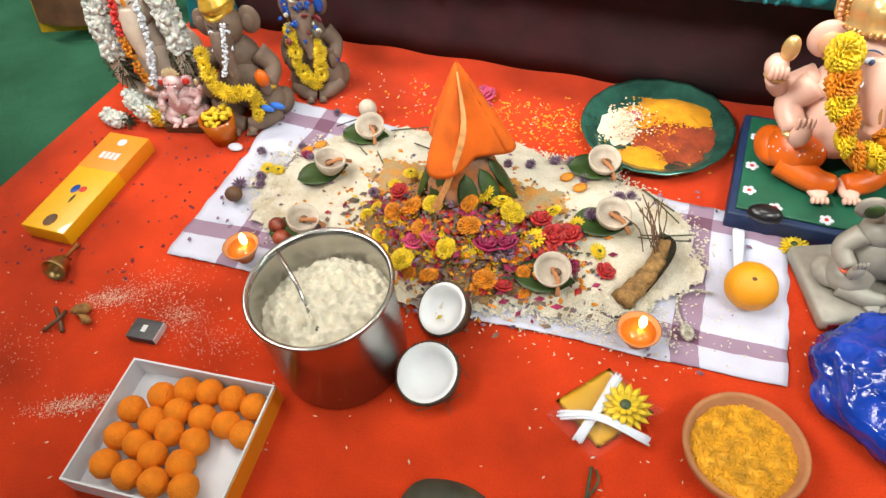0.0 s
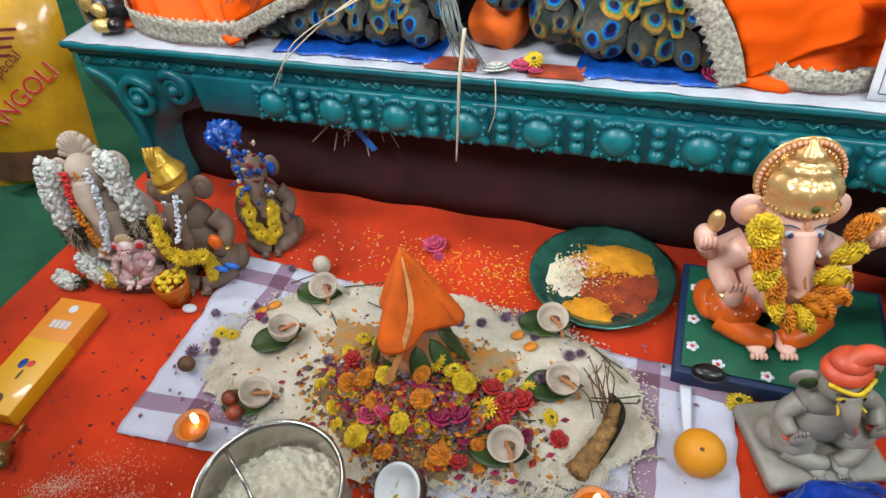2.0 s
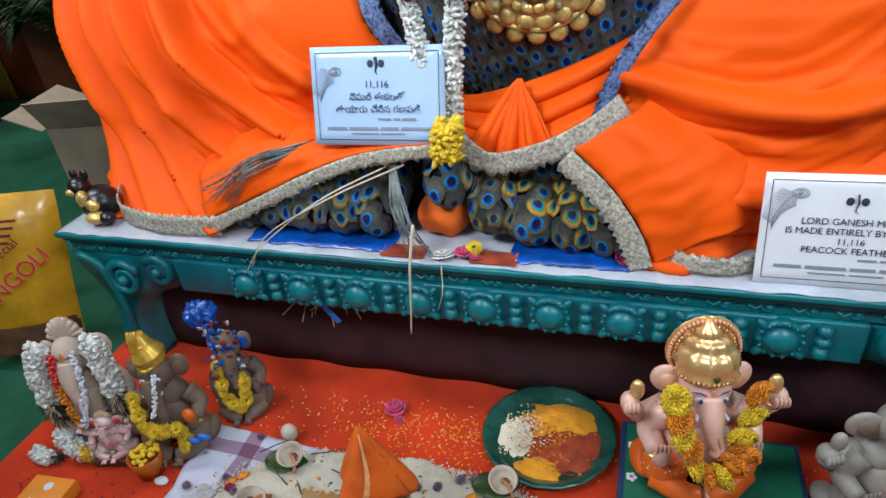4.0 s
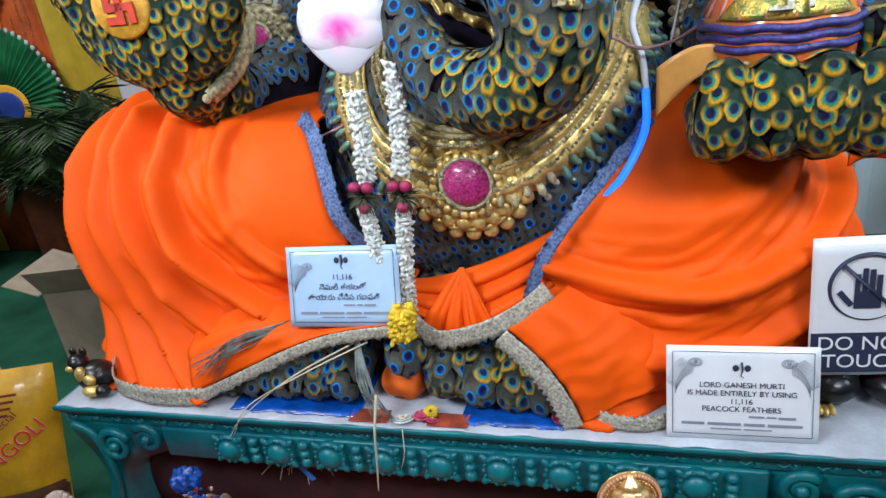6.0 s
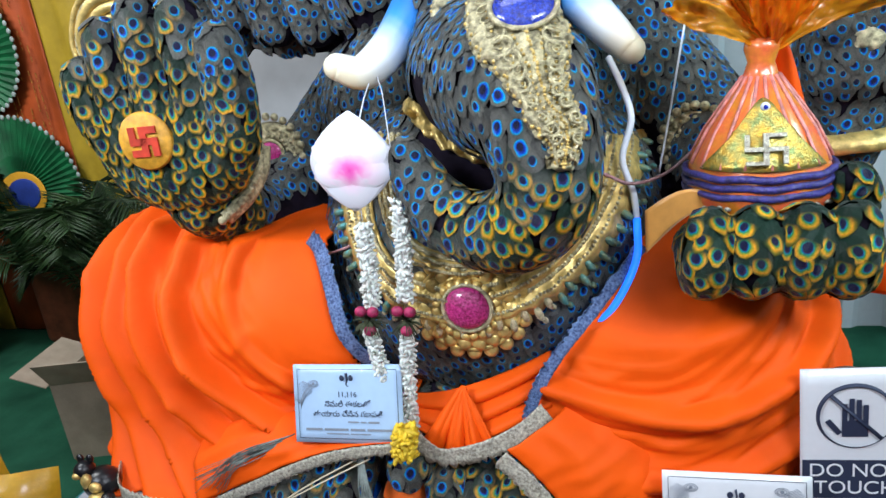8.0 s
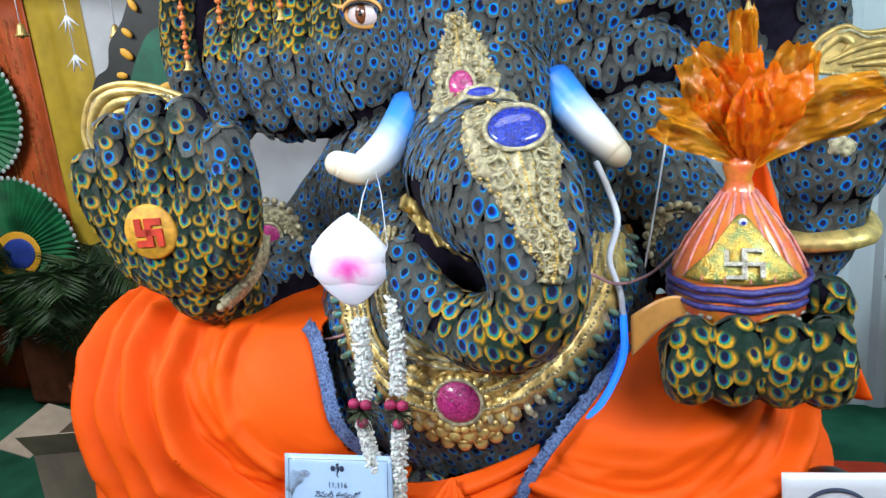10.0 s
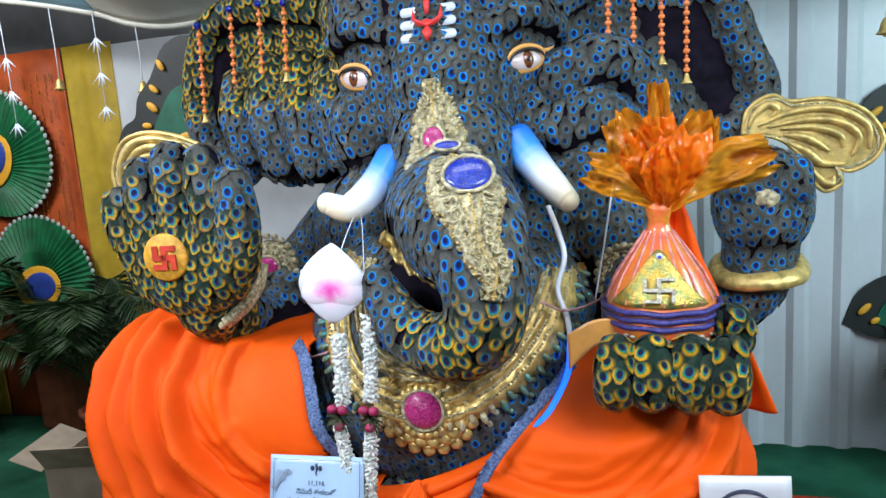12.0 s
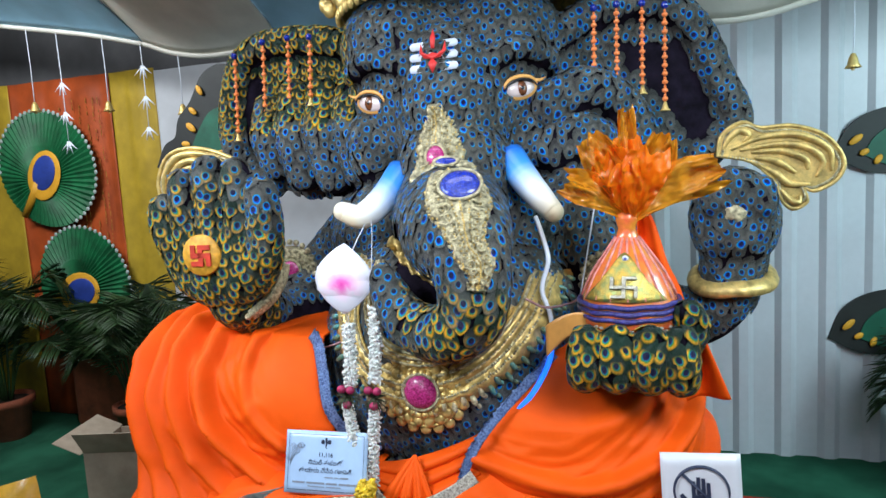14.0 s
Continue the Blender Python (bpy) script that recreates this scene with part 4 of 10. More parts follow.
def over_foot(hem, inner, k, parent, width):
    """The cloth's edge drawn forward over a foot, and its lace hem."""
    h, q = spline(hem, 8), spline([(x, knee_y(x, z, k, 0.0) + 0.016, z) for x, z in inner], 8)
    bm = bmesh.new()

    def fn(u, v):
        i = min(u * (len(h) - 1), len(h) - 1.001)
        a, b = h[int(i)].lerp(h[int(i) + 1], i % 1), q[int(i)].lerp(q[int(i) + 1], i % 1)
        p = a.lerp(b, v)
        p.z += 0.018 * math.sin(math.pi * v) * min(1, 0.15 + u)
        p.y -= 0.028 * math.sin(math.pi * v) + 0.007 * math.sin(v * 11 + u * 7) * math.sin(math.pi * v)
        p.y += 0.006 * noise.noise(Vector((u * 9, v * 4, 1)))
        return p
    grid(bm, 60, 20, fn)
    bmesh.ops.recalc_face_normals(bm, faces=bm.faces)
    ob = part("foot_flap", bm, M_ORANGE_CLOTH, parent)
    ob.modifiers.new("thick", "SOLIDIFY").thickness = 0.004
    lace("foot_hem", hem, width, M_SILVER, "silver sequin lace hem", parent)


over_foot([(0.05, 0.105, 0.65), (-0.05, 0.095, 0.64), (-0.145, 0.085, 0.62), (-0.25, 0.08, 0.578), (-0.38, 0.07, 0.518), (-0.52, 0.06, 0.455)],
          [(0.04, 0.655), (-0.05, 0.65), (-0.16, 0.645), (-0.28, 0.65), (-0.42, 0.63), (-0.58, 0.56)], KNEE_L, cloth_l, 0.038)
lace("base_hem", [(-0.49, 0.065, 0.415), (-0.58, 0.055, 0.415), (-0.68, 0.06, 0.415), (-0.80, 0.10, 0.415), (-0.88, 0.2, 0.415)], -0.045, M_SILVER, "silver sequin lace hem", cloth_l)
lace("side_hem", on_knee(KNEE_L, [(-0.215, 1.085), (-0.19, 1.06), (-0.155, 0.98), (-0.122, 0.86), (-0.06, 0.76), (0.015, 0.68)], 0.02), 0.05, M_BLUELACE, "silver sequin lace with a blue cast in its colour", cloth_l)
over_foot([(0.325, 0.095, 0.65), (0.40, 0.08, 0.58), (0.455, 0.07, 0.50), (0.485, 0.065, 0.425)], [(0.47, 0.72), (0.57, 0.66), (0.66, 0.58), (0.70, 0.48)], KNEE_R, cloth_r, -0.038)
lace("base_hem", [(0.47, 0.105, 0.415), (0.56, 0.07, 0.415), (0.64, 0.075, 0.415), (0.72, 0.13, 0.415)], 0.045, M_SILVER, "silver sequin lace hem", cloth_r)
lace("side_hem", on_knee(KNEE_R, [(0.375, 0.66), (0.405, 0.75), (0.46, 0.84), (0.54, 0.93), (0.65, 1.03)], 0.02), 0.035, M_BLUELACE, "silver sequin lace with a blue cast in its colour", cloth_r)

# the sash below the belly, gathered into a knot
bm = bmesh.new()


def sash(u, v):
    x = -0.03 + 0.45 * u
    top = 0.685 + 0.115 * u ** 2
    bot = float(np.interp(u, [0, 0.25, 0.45, 0.65, 1], [0.645, 0.635, 0.60, 0.63, 0.70]))
    z = top + (bot - top) * v
    y = 0.285 - 0.07 * v - 0.04 * math.sin(math.pi * u) + 0.012 * math.sin(v * 16 + 3 * u) * (0.4 + u)
    return Vector((x, y, z))


grid(bm, 60, 30, sash)
sash_ob = thing("sash", "orange satin sash gathered below the belly over the feet", "cloth")
b2 = part("band", bm, M_ORANGE_CLOTH, sash_ob)
b2.modifiers.new("thick", "SOLIDIFY").thickness = 0.008
bm = bmesh.new()


def pleated(u, v):
    """The sash's free end, fanned out below its knot."""
    a = 2 * u - 1
    return Vector((0.205 + 0.095 * a * v ** 0.8 - 0.012 * v, 0.215 - 0.062 * math.sin(1.5 * v) + (0.011 * math.sin(u * 21 + 2 * v) + 0.006 * math.sin(u * 47)) * v, 0.735 - 0.118 * v - 0.02 * v * (1 - a * a) + 0.006 * math.sin(u * 21)))


grid(bm, 70, 24, pleated)
bmesh.ops.recalc_face_normals(bm, faces=bm.faces)
part("pleated_end", bm, M_ORANGE_CLOTH, sash_ob).modifiers.new("thick", "SOLIDIFY").thickness = 0.005
lace("hem", [(0.10, 0.14, 0.67), (0.125, 0.135, 0.64), (0.17, 0.13, 0.622), (0.27, 0.13, 0.652), (0.35, 0.14, 0.695), (0.40, 0.17, 0.73)], -0.04, M_SILVER, "silver sequin lace hem", sash_ob)

# ---- ornaments on the statue ----
def snap(p, lift=0.0):
    q, n, _, _ = FORM.find_nearest(Vector(p))
    return q + n * lift, n


def facing(p, n, roll=0.0):
    """A pose at p whose y axis looks against n, so that -y faces out."""
    q = Vector(n).to_track_quat("-Y", "Z").to_matrix().to_4x4()
    return Matrix.Translation(p) @ q @ rot(0, roll, 0)


def plaque(name, pts, widths, material, parent, label="", lift=0.022, relief=0.010, nv=22, steps=12, lobes=0.0):
    """A moulded ornament that lies on the statue along a line of places, with ridges and beads in relief."""
    bm = bmesh.new()
    q = spline(pts, steps)
    w = np.interp(np.linspace(0, len(pts) - 1, len(q)), range(len(pts)), widths)
    rows = []
    run = 0.0
    for i, p in enumerate(q):
        c, n = snap(p)
        d = (q[min(i + 1, len(q) - 1)] - q[max(i - 1, 0)]).normalized()
        if i:
            run += (q[i] - q[i - 1]).length
        side = d.cross(n).normalized()
        row = []
        for j in range(nv + 1):
            t = 2 * j / nv - 1
            ww = w[i] * (1 + lobes * math.sin(run * 130))
            e, en = snap(c + side * t * ww, 0)
            edge = min(1, (1 - abs(t)) * 5)
            h = lift * (0.6 + 0.4 * edge) + relief * edge * (0.5 * math.cos(abs(t) * 9) + 0.35 * math.sin(run * 260 + 6 * abs(t)) + 0.4 * noise.noise(Vector((run * 60, t * 4, 2))))
            row.append(bm.verts.new(e + en * h))
        rows.append(row)
    rows_co = [[v.co.copy() for v in row] for row in rows]
    for a, b in zip(rows, rows[1:]):
        for j in range(nv):
            bm.faces.new((a[j], a[j + 1], b[j + 1], b[j]))
    bmesh.ops.recalc_face_normals(bm, faces=bm.faces)
    ob = part(name, bm, material, parent, label)
    sm = ob.modifiers.new("thick", "SOLIDIFY")
    sm.thickness, sm.offset = 0.022, -1
    bm = bmesh.new()
    for i in range(0, len(rows_co)):
        for j in (1, nv // 4, 3 * nv // 8, nv // 2, 5 * nv // 8, 3 * nv // 4, nv - 1):
            if (i + j) % 2 == 0 or j == nv // 2:
                ball(bm, rows_co[i][j], 0.0044 if j in (1, nv - 1) else 0.0034, 6, 5)
    tagged(part("beading", bm, M_GOLD, ob), kind="stuff")
    # scrolls laid in pairs down the plaque, and leaf tips along its edge
    bm = bmesh.new()
    step = 5
    for i in range(3, len(q) - 2, step):
        c, n = snap(q[i])
        d = (q[min(i + 1, len(q) - 1)] - q[max(i - 1, 0)]).normalized()
        sd = d.cross(n).normalized()
        for s in (-1, 1):
            r0 = w[i] * 0.26
            pts_ = []
            for k in range(17):
                r = r0 * (1 - 0.052 * k)
                a = 1.2 + k * 0.55
                e, en = snap(c + sd * s * (w[i] * 0.48 + r * math.cos(a)) + d * r * math.sin(a) * 1.1)
                pts_.append(e + en * (lift + 0.007))
            tube(bm, pts_, [0.0034 - 0.00015 * k for k in range(17)], 6)
    for i in range(2, len(q) - 1, 3):
        c, n = snap(q[i])
        d = (q[min(i + 1, len(q) - 1)] - q[max(i - 1, 0)]).normalized()
        sd = d.cross(n).normalized()
        for s in (-1, 1):
            e, en = snap(c + sd * s * w[i] * 1.0)
            ball(bm, e + en * 0.008, (0.012, 0.005, 0.006), 8, 6, facing(Vector(), en) @ rot(0, 35 * s, 0))
    tagged(part("scrollwork", bm, material, ob), kind="stuff")
    return ob


def gem(name, p, n, rx, rz, material, parent, label, depth=0.016):
    bm = bmesh.new()
    ball(bm, (0, 0, 0), (rx, depth, rz), 26, 14, facing(p, n))
    bead = part(name, bm, material, parent, label)
    bm = bmesh.new()
    m = facing(p, n)
    ring = [m @ Vector((rx * 1.06 * math.cos(a), -0.004, rz * 1.06 * math.sin(a))) for a in [2 * math.pi * k / 28 for k in range(28)]]
    tube(bm, ring, 0.0055, 8, closed=True)
    part("setting", bm, M_PALEGOLD, bead, "pale gold setting")
    return bead


orn = thing("trunk_ornament", "pale gold moulded ornament with pink and blue gems along the trunk", "ornament")
plaque("upper_plaque", [(0.234, 0.60, 1.860), (0.240, 0.565, 1.80), (0.248, 0.53, 1.73), (0.258, 0.49, 1.68), (0.288, 0.41, 1.640)], [0.012, 0.052, 0.074, 0.088, 0.118], M_PALEGOLD, orn, lobes=0.14)
plaque("lower_plaque", [(0.350, 0.28, 1.620), (0.398, 0.17, 1.60), (0.432, 0.08, 1.560), (0.458, 0.02, 1.51), (0.470, 0.005, 1.445), (0.502, 0.0, 1.385), (0.490, 0.0, 1.32)], [0.055, 0.098, 0.104, 0.062, 0.044, 0.042, 0.008], M_PALEGOLD, orn, lobes=0.10)
p, n = snap((0.257, 0.50, 1.680), 0.037)
gem("pink_gem", p + Vector((0, -0.012, 0)), Vector((0.1, -1, 0.25)), 0.033, 0.040, M_PINKGEM, orn, "pink glitter gem")
p, n = snap((0.428, 0.11, 1.580), 0.040)
gem("blue_gem", p, Vector((0.12, -0.8, 0.6)), 0.058, 0.048, M_BLUEGEM, orn, "large blue glitter gem")
p, n = snap((0.326, 0.345, 1.630), 0.034)
gem("blue_gem", p, Vector((0.12, -0.75, 0.6)), 0.036, 0.016, M_BLUEGEM, orn, "narrow blue glitter gem", 0.012)


def belly_y(x, z):
    a = 1 - ((x - 0.22) / 0.52) ** 2 - ((z - 0.97) / 0.50) ** 2
    b = 1 - ((x - 0.18) / 0.52) ** 2 - ((z - 1.36) / 0.34) ** 2
    return min(0.76 - 0.52 * math.sqrt(max(a, 0.0)), 0.90 - 0.34 * math.sqrt(max(b, 0.0)))


neck = thing("necklace", "broad gold moulded collar with a pink gem pendant on the belly", "necklace")


def collar(name, pts, w0, material, label, petal):
    bm = bmesh.new()
    q = spline([(x, 0, z) for x, z in pts], 16)
    run, rows = 0.0, []
    for i, p in enumerate(q):
        d = (q[min(i + 1, len(q) - 1)] - q[max(i - 1, 0)]).normalized()
        if i:
            run += (q[i] - q[i - 1]).length
        side = Vector((d.z, 0, -d.x))
        row = []
        for j in range(19):
            t = j / 18
            lob = petal * abs(math.sin(run * math.pi / 0.045)) ** 0.5 if t > 0.62 else 0
            e = p + side * (w0 * t + lob * (t - 0.62) / 0.38 * 0.022)
            edge = min(1, min(t, 1 - t) * 7)
            h = 0.014 * edge + 0.010 * edge * math.cos(t * 16) + 0.0025 * edge * math.sin(run * 180 + t * 5) + 0.006 * noise.noise(Vector((run * 70, t * 6, 0)))
            row.append(bm.verts.new((e.x, belly_y(e.x, e.z) - 0.014 - h, e.z)))
        rows.append(row)
    for a, b in zip(rows, rows[1:]):
        for j in range(18):
            bm.faces.new((a[j], a[j + 1], b[j + 1], b[j]))
    bmesh.ops.recalc_face_normals(bm, faces=bm.faces)
    if sum(f.normal.y for f in bm.faces) > 0:
        bmesh.ops.reverse_faces(bm, faces=bm.faces)
    rows_co = [[v.co.copy() for v in row] for row in rows]
    ob = part(name, bm, material, neck, label)
    sm = ob.modifiers.new("thick", "SOLIDIFY")
    sm.thickness = 0.012
    bm = bmesh.new()
    for i, row in enumerate(rows_co):
        for j in (2, 6, 10, 13):
            ball(bm, row[j] + Vector((0, -0.004, 0)), 0.0062 if j in (2, 10) else 0.0045, 6, 5)
        if i % 3 == 1 and petal:
            e = row[18] - row[12]
            a = math.degrees(math.atan2(e.x, e.z))
            ball(bm, row[16] + e * 0.25 + Vector((0, -0.006, 0)), (0.010, 0.007, 0.020), 8, 6, rot(0, a, 0), slot=1 if row[16].x > 0.42 or row[16].x < 0.05 else 0)
            ball(bm, row[18] + e * 0.45 + Vector((0, -0.005, 0)), (0.008, 0.007, 0.009), 8, 6, rot(0, a, 0), slot=1 if row[16].x > 0.42 else 0)
    tagged(part("beading", bm, [M_PALEGOLD, mat("teal_glitter", (0.06, 0.30, 0.32), 0.3, metal=0.3, vary=0.4, scale=60, fine=300, bump=0.6, dark=(0.30, 0.30, 0.10))], ob), kind="stuff")
    return ob


collar("collar_band", [(0.0, 1.34), (-0.01, 1.20), (0.03, 1.09), (0.11, 1.03), (0.22, 1.01), (0.34, 1.03), (0.44, 1.09), (0.52, 1.19), (0.555, 1.29)], 0.105, M_GOLD, "antique gold collar band with scalloped edge", 1.0)
collar("inner_band", [(0.06, 1.34), (0.06, 1.22), (0.10, 1.13), (0.16, 1.09), (0.25, 1.075), (0.34, 1.095), (0.42, 1.14), (0.48, 1.22)], 0.05, M_GOLD, "", 0.0)
bm = bmesh.new()
py = belly_y(0.235, 0.94) - 0.012
for ring, (r0, n0, rb) in enumerate(((0.070, 22, 0.011), (0.098, 18, 0.017), (0.128, 20, 0.018))):
    for k in range(n0):
        a = 2 * math.pi * k / n0
        ex, ez = 0.235 + r0 * math.cos(a) * 1.06, 0.945 + r0 * math.sin(a) * 0.98
        ball(bm, (ex, belly_y(ex, ez) - 0.016 - 0.006 * (2 - ring), ez), (rb * 1.1, 0.012, rb * 1.1), 8, 6)
tagged(part("beading", bm, M_GOLD, neck), kind="stuff")
bm = bmesh.new()
for r0 in (0.083, 0.114):
    tube(bm, [(0.235 + r0 * math.cos(a) * 1.06, belly_y(0.235 + r0 * math.cos(a), 0.945 + r0 * math.sin(a)) - 0.022, 0.945 + r0 * math.sin(a)) for a in [2 * math.pi * k / 40 for k in range(40)]], 0.006, 6, closed=True)
ball(bm, (0.235, belly_y(0.235, 0.945) + 0.012, 0.945), (0.125, 0.04, 0.12), 30, 12)
pend = part("pendant", bm, M_GOLD, neck, "round antique gold pendant with beaded rings")
gem("pink_gem", Vector((0.239, belly_y(0.239, 0.955) - 0.03, 0.955)), Vector((0, -1, 0.0)), 0.055, 0.055, M_PINKGEM, neck, "large pink glitter gem", 0.032)

# gold band across the chest below the chin
bm = bmesh.new()


def chest_band(u, v):
    x = 0.09 + 0.27 * u
    z = 1.40 - 0.12 * u ** 0.8 + (0.06 + 0.03 * u) * (v - 0.5)
    return Vector((x, min(0.46, belly_y(x, z)) - 0.03 - 0.03 * math.sin(math.pi * v) - 0.03 * noise.noise(Vector((u * 9, v * 3, 2))) - 0.008 * math.sin(u * 40 + v * 4), z))


grid(bm, 60, 10, chest_band)
ob = solid("chest_band", bm, M_GOLD, "crumpled gold foil band across the chest", "ornament")
ob.modifiers.new("thick", "SOLIDIFY").thickness = 0.02


def armlet(c, n, r, flare, label):
    root = thing("armlet", label, "armlet", group="armlets")
    bm = bmesh.new()
    m = facing(Vector(c), Vector(n))
    prof = [(0.0, 0.0), (r * 0.45, 0.0), (r * 0.5, 0.010), (r * 0.6, 0.004), (r * 0.74, 0.012), (r * 0.82, 0.002), (r * 0.95, 0.006), (r, -0.006), (r * 0.9, -0.02), (0, -0.02)]
    lathe(bm, prof, 40, m=m @ rot(90, 0, 0), wob=lambda v: (0, 0, 0.004 * math.sin(math.atan2(v.y, v.x) * 14)))
    dish = part("dish", bm, M_PALEGOLD, root, "pale gold beaded dish")
    bm = bmesh.new()
    for k in range(22):
        a = math.pi * (0.05 + 1.9 * k / 21)
        for q, rb in ((1.0, 0.013), (0.78, 0.007), (0.56, 0.007)):
            ball(bm, m @ Vector((r * q * math.cos(a), -0.010 if q < 1 else -0.004, r * q * math.sin(a) * (flare if q == 1 else 1))), rb, 8, 6)
    tagged(part("beading", bm, M_PALEGOLD, dish), kind="stuff")
    gem("pink_gem", m @ Vector((0, -0.012, 0)), n, r * 0.4, r * 0.4, M_PINKGEM, root, "pink glitter gem")


armlet((-0.465, 0.70, 1.275), (0.1, -1, 0.05), 0.10, 1.15, "pale gold armlet with a pink gem on the raised arm")
armlet((0.79, 0.685, 1.22), (-0.1, -1, 0.1), 0.085, 1.15, "pale gold armlet with a pink gem on the lowered arm")


def bangle(c, r, tube_r, tilt, material, label, turn=0):
    bm = bmesh.new()
    m = Matrix.Translation(c) @ rot(tilt[0], tilt[1], turn)
    pts = [m @ Vector((r * math.cos(a), r * math.sin(a), 0.006 * math.sin(a * 3))) for a in [2 * math.pi * k / 40 for k in range(40)]]
    vs = tube(bm, pts, tube_r, 12, closed=True, flat=1.5)
    for v in vs:
        v.co += Vector((0, 0, 0.004 * noise.noise(v.co * 40)))
    solid("bangle", bm, material, label, "bangle", "bangles")


bangle((1.245, 1.03, 1.175), 0.135, 0.022, (14, -4), M_GOLD, "gold paper bangle on the raised rear arm")
wrist = thing("bangle", "pale gold beaded bangle at the wrist below the palm", "bangle", group="bangles")
bm = bmesh.new()
tube(bm, spline([(-0.325, 0.41, 1.34), (-0.330, 0.385, 1.28), (-0.36, 0.345, 1.22), (-0.41, 0.30, 1.175)], 6), 0.022, 12, flat=0.6)
part("band", bm, M_PALEGOLD, wrist)
for p in spline([(-0.320, 0.39, 1.34), (-0.325, 0.362, 1.28), (-0.355, 0.322, 1.22), (-0.405, 0.278, 1.175)], 5):
    bm = bmesh.new()
    ball(bm, p, 0.012, 8, 6)
    part("bead", bm, M_PALEGOLD, wrist)

# crumpled gold scrap stuck on the fist
bm = bmesh.new()
q, n = snap((1.235, 0.84, 1.435), 0.006)
ball(bm, (0, 0, 0), (0.038, 0.010, 0.030), 18, 10, facing(q, n))
for v in bm.verts:
    v.co += Vector((0.010, 0.006, 0.010)) * noise.noise(v.co * 70)
solid("gold_scrap", bm, M_PALEGOLD, "crumpled pale gold scrap stuck on the raised fist", "ornament")

# disc on the palm
disc = thing("palm_disc", "yellow glitter disc with a red sacred cross mark on the palm", "disc")
bm = bmesh.new()
q = FORM.ray_cast(Vector((-0.505, -0.6, 1.404)), Vector((0, 1, 0)))[0]
dm = Matrix.Translation((-0.505, q.y - 0.014, 1.404)) @ rot(0, 0, 6)
lathe(bm, [(0, -0.006), (0.066, -0.006), (0.071, 0.0), (0.066, 0.006), (0, 0.007)], 36, m=dm @ rot(90, 0, 0))
part("plate", bm, M_PALM_DISC, disc)
bm = bmesh.new()
w, a0 = 0.0085, 0.036
for k in range(4):
    r4 = rot(0, 90 * k, 0)
    box(bm, -w, w, -0.012, -0.004, 0.0, a0, 0, dm @ r4)
    box(bm, -w, a0, -0.0118, -0.0042, a0 - 2 * w, a0 - 0.0005, 0, dm @ r4 @ Matrix.Translation((0, 0, 0)))
part("painted_mark", bm, M_RED_PAINT, disc, "red painted sacred cross mark", smooth=False)

# crown above the brow
crown = thing("crown", "tall gold crown with a fringe of drops along the brow", "crown")
bm = bmesh.new()
cm = Matrix.Translation((0.25, 1.0, 2.30)) @ rot(-4, 0, 10) @ Matrix.Diagonal((1.14, 1.0, 1.0, 1))
lathe(bm, [(0.445, -0.02), (0.455, 0.02), (0.44, 0.05), (0.45, 0.09), (0.40, 0.14), (0.39, 0.26), (0.32, 0.36), (0.30, 0.44), (0.18, 0.56), (0.10, 0.62), (0.05, 0.70), (0.0, 0.72)], 48, m=cm, wob=lambda v: (0, 0, 0.006 * math.sin(12 * math.atan2(v.y, v.x))))
part("cap", bm, M_GOLD, crown, "tiered gold cap")
for k in range(34):
    a = math.pi * (1.0 + k / 33)
    bm = bmesh.new()
    ball(bm, cm @ Vector((0.452 * math.cos(a), 0.452 * math.sin(a) * 0.98, -0.035)), (0.014, 0.012, 0.024), 8, 6)
    part("drop", bm, M_GOLD, crown)
for sx, zz in ((-1, 0.0), (1, 0.0)):
    for k in range(5):
        bm = bmesh.new()
        ball(bm, cm @ Vector((sx * (0.40 + 0.022 * k), -0.20 + 0.03 * k, 0.0 + 0.03 * (k % 3))), (0.03, 0.02, 0.035), 10, 8)
        part("rosette", bm, M_GOLD, crown)


# fan-shaped gold blade behind the fist
def scroll_fan(name, m, label, outline, rays):
    root = thing(name, label, "ornament")
    bm = bmesh.new()
    extrude_shape(bm, outline, 0.018, m)
    part("blade", bm, M_GOLD, root, smooth=False)
    # a rolled rim and a row of beads inside it
    mid = Vector((sum(p[0] for p in outline) / len(outline), sum(p[1] for p in outline) / len(outline)))
    bm = bmesh.new()
    vs = tube(bm, [(x, 0.0, z) for x, z in outline], 0.0075, 8, closed=True)
    bmesh.ops.transform(bm, matrix=m, verts=vs)
    part("rim", bm, M_GOLD, root)
    bm = bmesh.new()
    for i, (x, z) in enumerate(outline + [((a[0] + b[0]) / 2, (a[1] + b[1]) / 2) for a, b in zip(outline, outline[1:])]):
        d = (mid - Vector((x, z))).normalized() * 0.017
        ball(bm, m @ Vector((x + d.x, -0.003, z + d.y)), 0.0055, 7, 5)
    tagged(part("beading", bm, M_PALEGOLD, root), kind="stuff")
    for ray in rays:
        bm = bmesh.new()
        pts = spline([(x, -0.004, z) for x, z in ray], 8)
        vs = tube(bm, pts, [0.004 + 0.010 * math.sin(math.pi * (k + 1) / (len(pts) + 1)) for k in range(len(pts))], 8)
        bmesh.ops.transform(bm, matrix=m, verts=vs)
        part("ridge", bm, M_GOLD, root)
    return root


def loop(pts, steps=5):
    q = spline([(x, 0, z) for x, z in pts + pts[:1]], steps)
    return [(v.x, v.z) for v in q[:-1]]


fan_m = Matrix.Translation((0, 1.06, 0)) 
